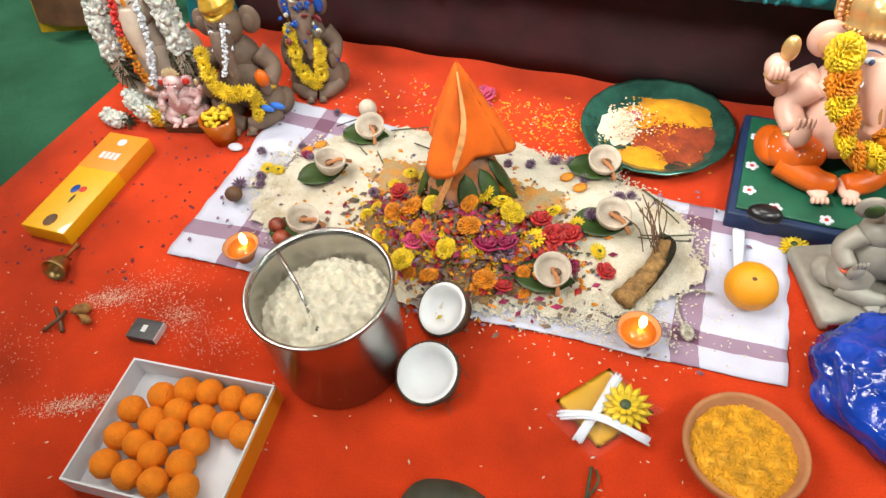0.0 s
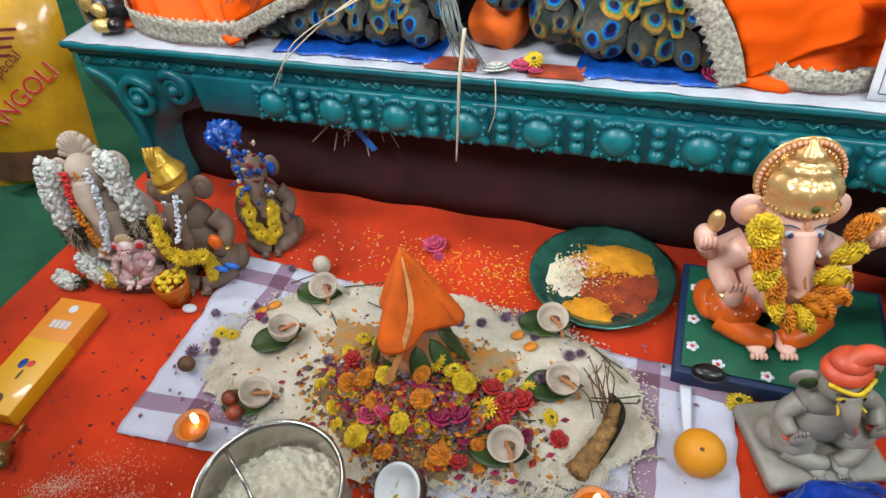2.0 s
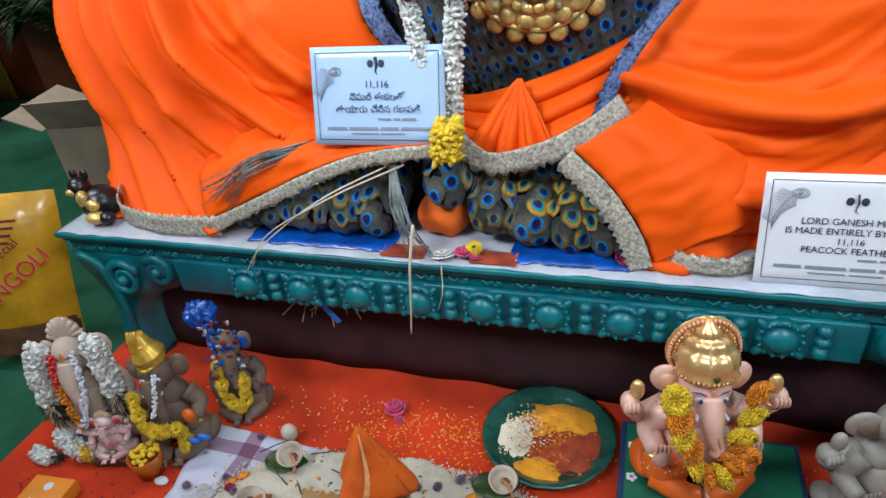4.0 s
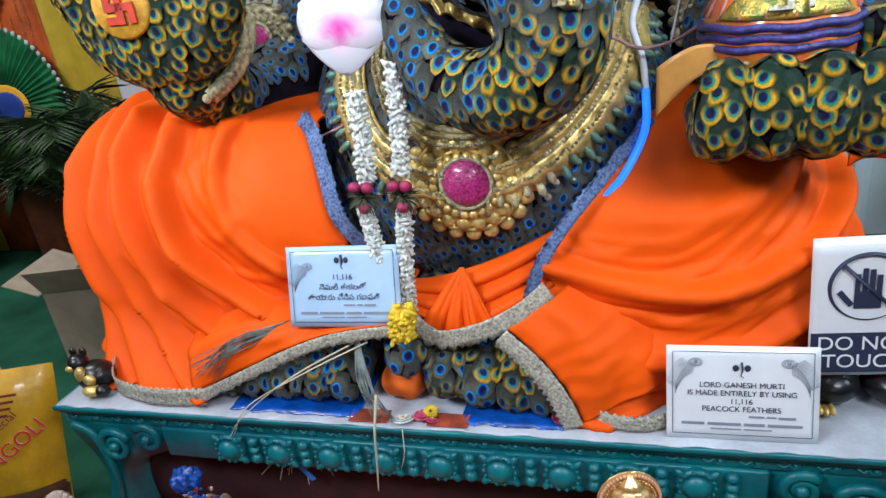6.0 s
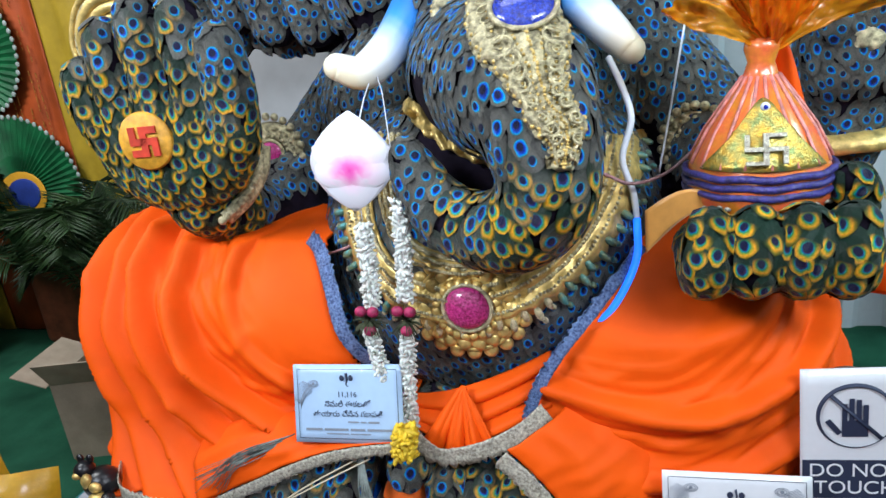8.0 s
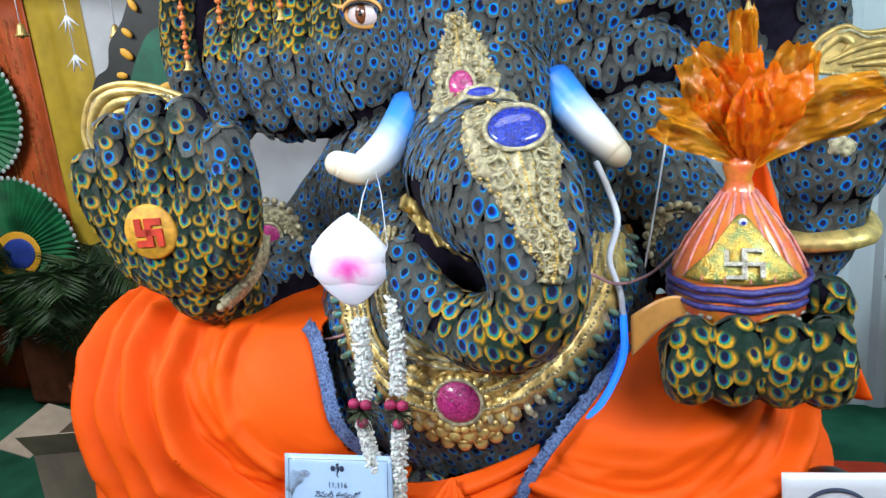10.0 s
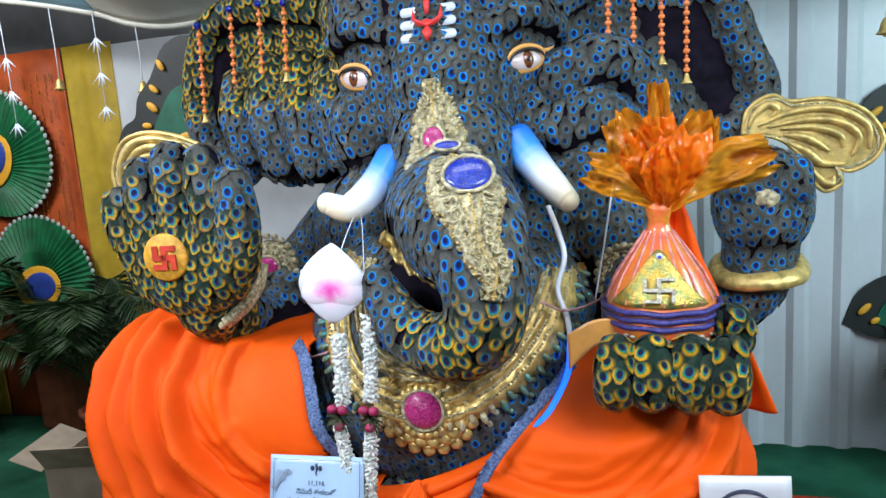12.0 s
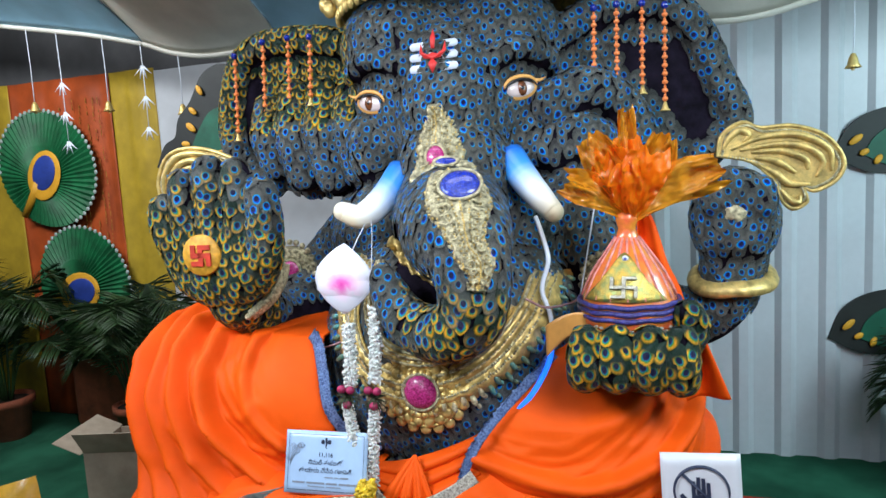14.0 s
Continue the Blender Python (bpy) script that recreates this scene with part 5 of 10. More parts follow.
scroll_fan("gold_fan", fan_m, "gold moulded leaf-shaped fan held above the rear fist",
           loop([(1.20, 1.64), (1.22, 1.72), (1.29, 1.76), (1.35, 1.735), (1.46, 1.735), (1.57, 1.69), (1.63, 1.60), (1.61, 1.53), (1.54, 1.49), (1.50, 1.50), (1.51, 1.45), (1.46, 1.425), (1.42, 1.47), (1.40, 1.53), (1.32, 1.61)]),
           [[(1.25, 1.66), (1.36, 1.70), (1.48, 1.70), (1.58, 1.64), (1.59, 1.56)], [(1.28, 1.655), (1.40, 1.67), (1.50, 1.655), (1.56, 1.60), (1.54, 1.54)], [(1.32, 1.645), (1.42, 1.645), (1.50, 1.61), (1.51, 1.57)],
            [(1.33, 1.625), (1.40, 1.61), (1.47, 1.56)], [(1.34, 1.60), (1.40, 1.565), (1.45, 1.52), (1.52, 1.515)], [(1.22, 1.66), (1.24, 1.70), (1.28, 1.73), (1.31, 1.71), (1.29, 1.685)], [(1.42, 1.50), (1.45, 1.46), (1.48, 1.45), (1.485, 1.475)]])
fan_m = Matrix.Translation((0, 0.36, 0))
scroll_fan("gold_fan", fan_m, "gold moulded crescent rising behind the raised palm",
           loop([(-0.78, 1.58), (-0.79, 1.66), (-0.74, 1.75), (-0.64, 1.775), (-0.52, 1.75), (-0.44, 1.70), (-0.5, 1.62), (-0.62, 1.60), (-0.70, 1.56)]),
           [[(-0.765, 1.60), (-0.755, 1.68), (-0.70, 1.74), (-0.62, 1.755), (-0.52, 1.735)], [(-0.745, 1.60), (-0.73, 1.67), (-0.68, 1.72), (-0.61, 1.73), (-0.53, 1.71)], [(-0.72, 1.60), (-0.70, 1.66), (-0.66, 1.70), (-0.6, 1.705)]])


# bead strands along the ears
def strand(top, bottom, n):
    root = thing("bead_strand", "hanging strand of orange beads ending in a small gold bell", "bead strand", group="bead strands on the ears")
    a, b = Vector(top), Vector(bottom)
    bm = bmesh.new()
    tube(bm, [a, (a + b) / 2, b], 0.002, 6)
    part("cord", bm, M_STRAND, root)
    bm = bmesh.new()
    ball(bm, a + Vector((0, -0.005, 0.012)), 0.014, 8, 6)
    part("knot", bm, M_BLUEGEM, root, "blue pompom")
    bead = None
    for k in range(n):
        p = a.lerp(b, (k + 0.7) / (n + 0.6))
        if bead is None:
            bm = bmesh.new()
            ball(bm, (0, 0, 0), (0.011, 0.011, 0.009), 10, 7)
            ball(bm, (0, 0, 0.013), 0.0055, 8, 5)
            bead = part("bead", bm, M_STRAND, root)
            bead.location = p
        else:
            o = new("bead", bead.data)
            o.parent, o.location = root, p
    bm = bmesh.new()
    lathe(bm, [(0.0, 0.018), (0.005, 0.016), (0.008, 0.004), (0.012, -0.008), (0.020, -0.016), (0.018, -0.018), (0.0, -0.012)], 14, m=Matrix.Translation(b))
    part("bell", bm, M_GOLD, root, "small gold bell")


for (x, z0, z1, n) in ((-0.735, 2.17, 1.84, 10), (-0.585, 2.21, 1.90, 9), (-0.46, 2.21, 1.92, 8), (-0.355, 2.20, 1.955, 7)):
    y = ear_y(x, True) - 0.075
    strand((x, y, z0), (x - 0.012, y - 0.008, z1), n)
for (x, z0, z1, n) in ((0.765, 2.19, 1.945, 8), (0.845, 2.20, 1.925, 9), (0.935, 2.20, 1.90, 10), (1.015, 2.19, 1.835, 11)):
    y = ear_y(x, False) - 0.075
    strand((x, y, z0), (x - 0.004, y - 0.008, z1), n)

# rope round the belly: white above, lit blue below
rope = thing("sacred_rope", "rope light, white above and glowing blue below, across the belly", "rope")
pw = [(0.575, 0.52, 1.47), (0.605, 0.47, 1.40), (0.622, 0.44, 1.33), (0.60, 0.43, 1.24), (0.622, 0.43, 1.16), (0.63, 0.43, 1.09)]
pb = [(0.63, 0.43, 1.09), (0.625, 0.34, 1.02), (0.58, 0.28, 0.94), (0.53, 0.255, 0.89), (0.465, 0.24, 0.845), (0.43, 0.25, 0.80)]
bm = bmesh.new()
tube(bm, spline(pw, 10), 0.008, 8)
part("white_rope", bm, M_WHITEROPE, rope, "white cord")
bm = bmesh.new()
tube(bm, spline(pb, 10), 0.009, 8)
part("blue_rope", bm, M_ROPELIGHT, rope, "glowing blue rope light")

# pearl strings that sag from the armlets
def pearl_string(pts, label):
    root = thing("pearl_string", label, "pearl string", group="pearl strings")
    q = spline(pts, 14)
    bm = bmesh.new()
    for p in q:
        ball(bm, p, 0.0045, 6, 5)
    tagged(part("pearl_thread", bm, mat("pearl", (0.45, 0.25, 0.25), 0.25, vary=0.2), root), kind="stuff")


pearl_string([(-0.46, 0.62, 1.16), (-0.36, 0.50, 1.07), (-0.24, 0.42, 1.03), (-0.12, 0.36, 1.06), (-0.05, 0.33, 1.10)], "thin string of pink pearls sagging over the belly")
pearl_string([(0.56, 0.36, 1.22), (0.62, 0.38, 1.19), (0.70, 0.45, 1.195), (0.78, 0.60, 1.22)], "thin string of pink pearls sagging to the armlet")

# lotus bud and its garland
lot = thing("lotus_bud", "white lotus bud with a pink airbrushed heart hanging before the chest", "lotus")
lc = Vector((0.027, 0.185, 1.325))
lm = Matrix.Translation(lc) @ rot(0, 4, 8)


def petal_mesh(scale, ofs, turn, wide):
    bm = bmesh.new()
    uvl = bm.loops.layers.uv.new("eye")
    vs = {}
    nu, nv = 20, 14
    for i in range(nu + 1):
        t = i / nu * 2 - 1
        w = wide * (1 - abs(t) ** 1.7) ** 0.85
        for j in range(nv + 1):
            s = j / nv * 2 - 1
            x, z = s * w, t * scale
            y = -0.042 * math.sqrt(max(0, 1 - (x / wide) ** 2 * 0.85 - (t * t) * 0.8)) + ofs
            vs[i, j] = bm.verts.new(lm @ rot(0, turn, 0) @ Vector((x, y, z)))
    for i in range(nu):
        for j in range(nv):
            try:
                f = bm.faces.new((vs[i, j], vs[i + 1, j], vs[i + 1, j + 1], vs[i, j + 1]))
            except ValueError:
                continue
            for lp in f.loops:
                q = lm.inverted() @ lp.vert.co
                lp[uvl].uv = (q.x / 0.1 * 1.0 * (1.3 if abs(q.x) < abs(q.z) else 0.75), (q.z + 0.012) / 0.1 * 0.95)
    return bm


for sc, ofs, turn, wide, nm in ((0.104, 0.0, 0, 0.088, "outer_petal"), (0.085, -0.006, 68, 0.06, "side_petal"), (0.085, -0.006, -68, 0.06, "side_petal")):
    ob = part(nm, petal_mesh(sc, ofs, turn, wide), M_LOTUS, lot)
    ob.modifiers.new("thick", "SOLIDIFY").thickness = 0.012
bm = bmesh.new()
for sx in (-0.012, 0.016):
    tube(bm, [lm @ Vector(v) for v in ((sx * 0.3, -0.047, -0.005), (sx, -0.050, 0.03), (sx * 0.9, -0.043, 0.062))], [0.002, 0.004, 0.001], 6)
part("crease", bm, M_PURPLEFL, lot, "purple painted creases")
bm = bmesh.new()
tube(bm, [lm @ Vector((0.01, 0.02, 0.08)), Vector((0.0, 0.36, 1.44)), Vector((-0.01, 0.48, 1.50))], 0.002, 5)
part("string", bm, M_WHITEROPE, lot)

gar = thing("garland", "two-rope white tuberose garland with purple knots and yellow tassel", "garland")


def flower_rope(pts, name, mat_, r, parent, label=""):
    q = spline(pts, 9)
    bm = bmesh.new()
    tube(bm, q, r * 0.85, 8)
    for i, p in enumerate(q):
        for k in range(10):
            a = 2 * math.pi * k / 10 + i * 0.7
            o = Vector((math.cos(a), math.sin(a), random.uniform(-0.3, 0.3))) * r
            ball(bm, p + o * random.uniform(0.7, 1.05), (r * 0.30, r * 0.30, r * random.uniform(0.6, 0.8)), 6, 5, rot(random.uniform(-80, 80), random.uniform(-80, 80)))
    return part(name, bm, mat_, parent, label)


y0 = 0.165
flower_rope([(0.03, y0, 1.175), (0.028, y0, 1.08), (0.022, y0, 0.985)], "white_rope", M_JASMINE, 0.017, gar, "white tuberose buds")
flower_rope([(0.122, y0, 1.23), (0.118, y0, 1.12), (0.105, y0, 1.0)], "white_rope", M_JASMINE, 0.017, gar, "white tuberose buds")
flower_rope([(0.005, y0, 0.91), (0.02, y0, 0.82), (0.045, y0, 0.73), (0.06, y0 - 0.01, 0.66)], "white_rope", M_JASMINE, 0.016, gar, "white tuberose buds")
flower_rope([(0.10, y0, 0.92), (0.085, y0, 0.80), (0.075, y0, 0.66)], "white_rope", M_JASMINE, 0.016, gar, "white tuberose buds")


def tuft(c, r, mat_, n, name, parent, label="", seed=1, length=1.0):
    rr = random.Random(seed)
    bm = bmesh.new()
    for k in range(n):
        d = Vector((rr.uniform(-1, 1), rr.uniform(-1, 0.6), rr.uniform(-1, 1))).normalized()
        p = Vector(c)
        tube(bm, [p, p + d * r * 0.6 * length, p + d * r * length + Vector((0, 0, -0.006))], [0.002, 0.0018, 0.0006], 4)
    return part(name, bm, mat_, parent, label)


for gx in (0.012, 0.103):
    tuft((gx, y0 - 0.005, 0.945), 0.042, M_DRYGREEN, 60, "leaf_tuft", gar, "green sprigs", seed=int(gx * 1000))
    for dx, dz in ((-0.014, 0.02), (0.016, 0.018), (0.002, -0.03)):
        bm = bmesh.new()
        ball(bm, (gx + dx, y0 - 0.02, 0.955 + dz), (0.015, 0.013, 0.013), 10, 7)
        part("purple_bud", bm, M_MAGENTAFL, gar)
flower_rope([(0.088, 0.088, 0.695), (0.082, 0.085, 0.66), (0.078, 0.085, 0.628)], "tassel", M_YELLOWFL, 0.024, gar, "yellow chrysanthemum tassel")
bm = bmesh.new()
tube(bm, [(0.03, y0, 1.19), (0.03, 0.17, 1.26)], 0.0012, 5)
tube(bm, [(0.122, y0, 1.24), (0.118, 0.17, 1.35), (0.06, 0.33, 1.45), (0.0, 0.47, 1.50)], 0.0012, 5)
part("thread", bm, M_WHITEROPE, gar)
bm = bmesh.new()
tube(bm, spline([(0.765, 0.70, 1.525), (0.725, 0.68, 1.30), (0.688, 0.66, 1.10)], 6), 0.0028, 6)
solid("cord", bm, M_WHITEROPE, "thin white cord hanging from the ear behind the pot", "cord")


# ---- pot in the lowered hand ----
M_POTPINK = mat("pink_painted_pot", (0.75, 0.12, 0.05), 0.25, vary=0.25, scale=24, fine=120, dark=(0.72, 0.26, 0.02), coat=0.5)
M_POTGOLD = mat("gold_foil_panel", (0.80, 0.48, 0.06), 0.25, metal=0.6, vary=0.4, scale=60, fine=200, dark=(0.25, 0.35, 0.12), bump=0.6)
M_POTBLUE = mat("blue_braid", (0.07, 0.06, 0.32), 0.35, vary=0.35, scale=90, fine=300, bump=0.6)
pot = thing("holy_pot", "painted pot with a cone top, blue braid and a cellophane spray", "pot")
pm = Matrix.Translation((0.872, 0.315, 1.095)) @ Matrix.Diagonal((1.26, 1.26, 1.02, 1))
bm = bmesh.new()
lathe(bm, [(0.0, 0.0), (0.05, 0.005), (0.095, 0.04), (0.112, 0.08), (0.114, 0.105), (0.110, 0.13), (0.100, 0.17), (0.082, 0.215), (0.060, 0.255), (0.040, 0.29), (0.026, 0.315), (0.020, 0.34), (0.026, 0.365), (0.024, 0.385), (0.0, 0.39)], 40, m=pm, wob=lambda v: (v.x * 0.02 * math.sin(9 * math.atan2(v.y, v.x)), v.y * 0.02 * math.sin(9 * math.atan2(v.y, v.x)), 0))
part("body", bm, M_POTPINK, pot, "pink and orange painted body")
M_RIB = mat("pale_pink_cord", (0.78, 0.28, 0.24), 0.4, vary=0.2, scale=60)
for k in range(18):
    a = 2 * math.pi * (k + 0.5) / 18
    bm = bmesh.new()
    tube(bm, [pm @ Vector((r * math.cos(a), r * math.sin(a), z)) for r, z in ((0.108, 0.150), (0.100, 0.172), (0.083, 0.215), (0.061, 0.255), (0.041, 0.29), (0.027, 0.315))], 0.0035, 6)
    part("cord", bm, M_RIB, pot, "pale pink cord")
for zz in (0.098, 0.116, 0.134):
    bm = bmesh.new()
    tube(bm, [pm @ Vector((0.1135 * math.cos(a), 0.1135 * math.sin(a), zz + 0.002 * math.sin(9 * a))) for a in [2 * math.pi * k / 48 for k in range(48)]], 0.0075, 8, closed=True)
    part("braid", bm, M_POTBLUE, pot, "dark blue braid")
bm = bmesh.new()


def foil(u, v):
    a = radians(-90 - 6 + 112 * (u - 0.5) * (1 - 0.45 * v))
    z = 0.148 + 0.130 * v * (1 - 0.5 * (2 * u - 1) ** 2)
    r = float(np.interp(z, [0.13, 0.17, 0.215, 0.255, 0.29], [0.1105, 0.1005, 0.0825, 0.0605, 0.041])) + 0.004
    return pm @ Vector((r * math.cos(a), r * math.sin(a), z))


grid(bm, 20, 12, foil)
ob = part("foil_panel", bm, M_POTGOLD, pot, "gold foil panel")
ob.modifiers.new("thick", "SOLIDIFY").thickness = 0.003
bm = bmesh.new()
sm_ = pm @ Matrix.Translation((-0.008, -0.098, 0.188)) @ rot(-24, 0, -5)
for k in range(4):
    r4 = rot(0, 90 * k, 0)
    box(bm, -0.004, 0.004, -0.008, 0.0, 0.0, 0.030, 0, sm_ @ r4)
    box(bm, -0.004, 0.028, -0.0078, 0.0002, 0.0225, 0.0295, 0, sm_ @ r4)
part("silver_mark", bm, M_SILVER, pot, "silver sacred cross mark", smooth=False)
bm = bmesh.new()
for k in range(26):
    a = math.pi * (1 + k / 25)
    ball(bm, pm @ Vector((0.108 * math.cos(a), 0.108 * math.sin(a), 0.07 + 0.008 * math.sin(k * 1.9))), (0.008, 0.006, 0.005), 6, 5)
tagged(part("silver_beads", bm, M_SILVER, pot), kind="stuff")
bm = bmesh.new()
ball(bm, pm @ Vector((-0.004, -0.062, 0.262)), (0.009, 0.004, 0.009), 12, 8)
part("eye_bead", bm, M_WHITE, pot, "white and blue eye bead")
bm = bmesh.new()
ball(bm, pm @ Vector((-0.004, -0.066, 0.262)), (0.0045, 0.003, 0.0045), 10, 6)
part("eye_pupil", bm, M_BLUEGEM, pot)


def spray_leaf(base, bend, tip, side, width, seed, material=M_CELLO):
    """One crumpled gathering of film: narrow at the tie, broad in the middle, creased at its end."""
    bm = bmesh.new()
    q = spline([base, bend, tip], 12)
    side = Vector(side).normalized()

    def fn(u, v):
        i = min(u * (len(q) - 1), len(q) - 1.001)
        p = q[int(i)].lerp(q[int(i) + 1], i % 1)
        d = (q[int(i) + 1] - q[int(i)]).normalized()
        nn = d.cross(side).normalized()
        s = 2 * v - 1
        w = width * (0.14 + 0.86 * math.sin(min(1, u * 1.25) * math.pi / 2)) * (1 if u < 0.75 else 1 - 1.3 * (u - 0.75) ** 1.2)
        a = Vector((u * 2.4 + seed, v * 3.2, seed * 0.7))
        crease = abs(noise.noise(a)) + 0.55 * abs(noise.noise(a * 2.3)) + 0.25 * abs(noise.noise(a * 5.1))
        p += side * s * w + nn * (0.055 * (crease - 0.35) * (0.25 + u) + 0.02 * math.sin(5 * s + seed) * u)
        return p + d * 0.03 * u * noise.noise(Vector((v * 4.5, seed, 0)))
    grid(bm, 34, 26, fn)
    bmesh.ops.recalc_face_normals(bm, faces=bm.faces)
    return part("cellophane", bm, material, pot, "crumpled orange cellophane" if material is M_CELLO else "clear amber cellophane")


b0 = (0.888, 0.305, 1.465)
spray_leaf(b0, (0.85, 0.28, 1.56), (0.83, 0.27, 1.67), (1, 0.1, 0.2), 0.062, 1)
spray_leaf(b0, (0.905, 0.27, 1.55), (0.94, 0.25, 1.66), (1, 0, -0.2), 0.068, 2)
spray_leaf(b0, (0.88, 0.32, 1.57), (0.88, 0.33, 1.70), (1, 0.3, 0), 0.060, 3)
spray_leaf(b0, (0.875, 0.24, 1.54), (0.87, 0.20, 1.62), (1, -0.2, 0.1), 0.045, 4)
spray_leaf(b0, (0.80, 0.27, 1.545), (0.705, 0.25, 1.585), (0.35, 0.1, 0.9), 0.052, 5, M_CELLO_THIN)
spray_leaf(b0, (0.83, 0.28, 1.60), (0.775, 0.26, 1.71), (0.8, 0.1, 0.5), 0.055, 6, M_CELLO_THIN)
spray_leaf(b0, (0.885, 0.33, 1.64), (0.875, 0.34, 1.785), (1, 0.1, 0.1), 0.028, 7, M_CELLO_THIN)
spray_leaf(b0, (0.985, 0.29, 1.555), (1.125, 0.27, 1.60), (0.35, 0, -0.9), 0.062, 8, M_CELLO_THIN)
spray_leaf(b0, (0.95, 0.30, 1.60), (0.985, 0.29, 1.70), (0.9, 0, -0.4), 0.050, 9, M_CELLO_THIN)


# loose cloth pieces about the pot and knee
def flap(name, fn, label, nu=20, nv=16):
    bm = bmesh.new()
    grid(bm, nu, nv, fn)
    ob = solid(name, bm, M_ORANGE_CLOTH, label, "cloth")
    ob.modifiers.new("thick", "SOLIDIFY").thickness = 0.005
    return ob


flap("cloth_flap", lambda u, v: Vector((0.905 + 0.13 * v * (0.25 + 0.75 * u), 0.43 + 0.02 * math.sin(6 * v), 1.48 - 0.28 * u + 0.01 * math.sin(9 * u))), "orange cloth hanging behind the pot")
flap("cloth_flap", lambda u, v: Vector((1.035 + 0.085 * u * v + 0.03 * v, 0.33 + 0.03 * math.sin(5 * v), 1.14 - 0.22 * u + 0.02 * v)), "orange cloth corner folded out beside the lowered palm")
M_TANRIB = mat("tan_satin_ribbon", (0.72, 0.34, 0.07), 0.4, vary=0.15, sheen=0.3)
bm = bmesh.new()
grid(bm, 20, 8, lambda u, v: Vector((0.80 - 0.16 * u, 0.22 + 0.02 * math.sin(5 * u), 1.17 - 0.07 * u ** 2 + 0.03 * math.sin(2 * u) + (0.012 + 0.035 * u) * (v - 0.5) * 2)))
ob = solid("ribbon", bm, M_TANRIB, "tan satin ribbon end tied round the pot", "ribbon")
ob.modifiers.new("thick", "SOLIDIFY").thickness = 0.004

# ---- signs on the plinth ----
def text_mesh(body, size, align="CENTER"):
    cu = bpy.data.curves.new("writing", "FONT")
    cu.body, cu.size, cu.align_x, cu.align_y, cu.extrude = body, size, align, "CENTER", 0.0002
    tmp = new("writing", cu)
    me = bpy.data.meshes.new_from_object(tmp.evaluated_get(bpy.context.evaluated_depsgraph_get()))
    bpy.data.objects.remove(tmp)
    bpy.data.curves.remove(cu)
    return me


def writing(body, size, m, parent, material=None, bold=0.0):
    me = text_mesh(body, size)
    me.materials.append(material or M_TEXT)
    ob = new("writing", me)
    ob.parent, ob.matrix_local = parent, m @ rot(90, 0, 0)
    return ob


def bars(parent, m, rows, material=None):
    for x0, x1, z, h in rows:
        bm = bmesh.new()
        box(bm, x0, x1, -0.0004, 0.0, z - h / 2, z + h / 2)
        part("printed_bar", bm, material or M_GREYINK, parent, smooth=False).matrix_local = m


M_PAPER = mat("laminated_paper", (0.74, 0.76, 0.80), 0.3, vary=0.04, scale=6, bump=0.02, coat=0.3)
M_BLUEPAPER = mat("pale_blue_paper", (0.42, 0.58, 0.80), 0.3, vary=0.06, scale=6, bump=0.02, coat=0.3)


def sheet_of(name, w, h, m, label, paper):
    root = thing(name, label, "sign")
    root.matrix_world = m
    bm = bmesh.new()
    grid(bm, 12, 8, lambda u, v: Vector((w * (u - 0.5), 0, h * v)))
    ob = part("sheet", bm, paper, root, "laminated paper")
    ob.modifiers.new("thick", "SOLIDIFY").thickness = 0.003
    return root


def border(root, w, h, inset, t=0.0012):
    f = Matrix.Translation((0, -0.0022, 0))
    a, b = w / 2 - inset, h - inset
    bars(root, f, [(-a, a, b, t), (-a, a, inset, t)], M_TEXT)
    for sx in (-1, 1):
        bm = bmesh.new()
        box(bm, sx * a - t / 2, sx * a + t / 2, -0.0004, 0.0, inset + t / 2 + 0.0002, b - t / 2 - 0.0002)
        part("printed_line", bm, M_TEXT, root, smooth=False).matrix_local = f


def printed_feather(root, cx, cz, sgn, size):
    """A drawn feather: an eye, a curved quill and many barbs."""
    bm = bmesh.new()
    q = spline([(cx, -0.0024, cz), (cx + sgn * size * 0.5, -0.0024, cz - size * 0.35), (cx + sgn * size * 0.85, -0.0024, cz - size * 1.0), (cx + sgn * size * 0.9, -0.0024, cz - size * 1.35)], 8)
    tube(bm, q, 0.0006, 4)
    for i, p in enumerate(q[2:-3]):
        for d in (-1, 1):
            tube(bm, [p, p + Vector((sgn * (0.010 + 0.01 * d), 0, -0.004 + d * 0.014)) * (1.2 - 0.02 * i)], 0.0005, 4)
    for r in (0.011, 0.0075):
        tube(bm, [(cx + r * 1.25 * math.cos(a), -0.0024, cz + r * 0.8 * math.sin(a)) for a in [2 * math.pi * k / 18 for k in range(18)]], 0.0007, 4, closed=True)
    ball(bm, (cx, -0.0024, cz), (0.004, 0.001, 0.004), 8, 6)
    part("printed_feather", bm, M_GREYINK, root)


def printed_emblem(root, cz, s):
    bm = bmesh.new()
    for sx in (-1, 1):
        ball(bm, (sx * 0.011 * s, -0.0024, cz), (0.006 * s, 0.0008, 0.007 * s), 10, 7)
    tube(bm, [(0, -0.0024, cz + 0.012 * s), (0.002 * s, -0.0024, cz - 0.004 * s), (-0.001 * s, -0.0024, cz - 0.016 * s), (0.004 * s, -0.0024, cz - 0.020 * s)], [0.004 * s, 0.003 * s, 0.0015 * s, 0.0008 * s], 6, flat=0.2)
    part("printed_emblem", bm, M_TEXT, root)


FRONT = Matrix.Translation((0, -0.0024, 0))
sm2 = Matrix.Translation((0.811, 0.056, 0.411)) @ rot(-14.5, 0, 1)
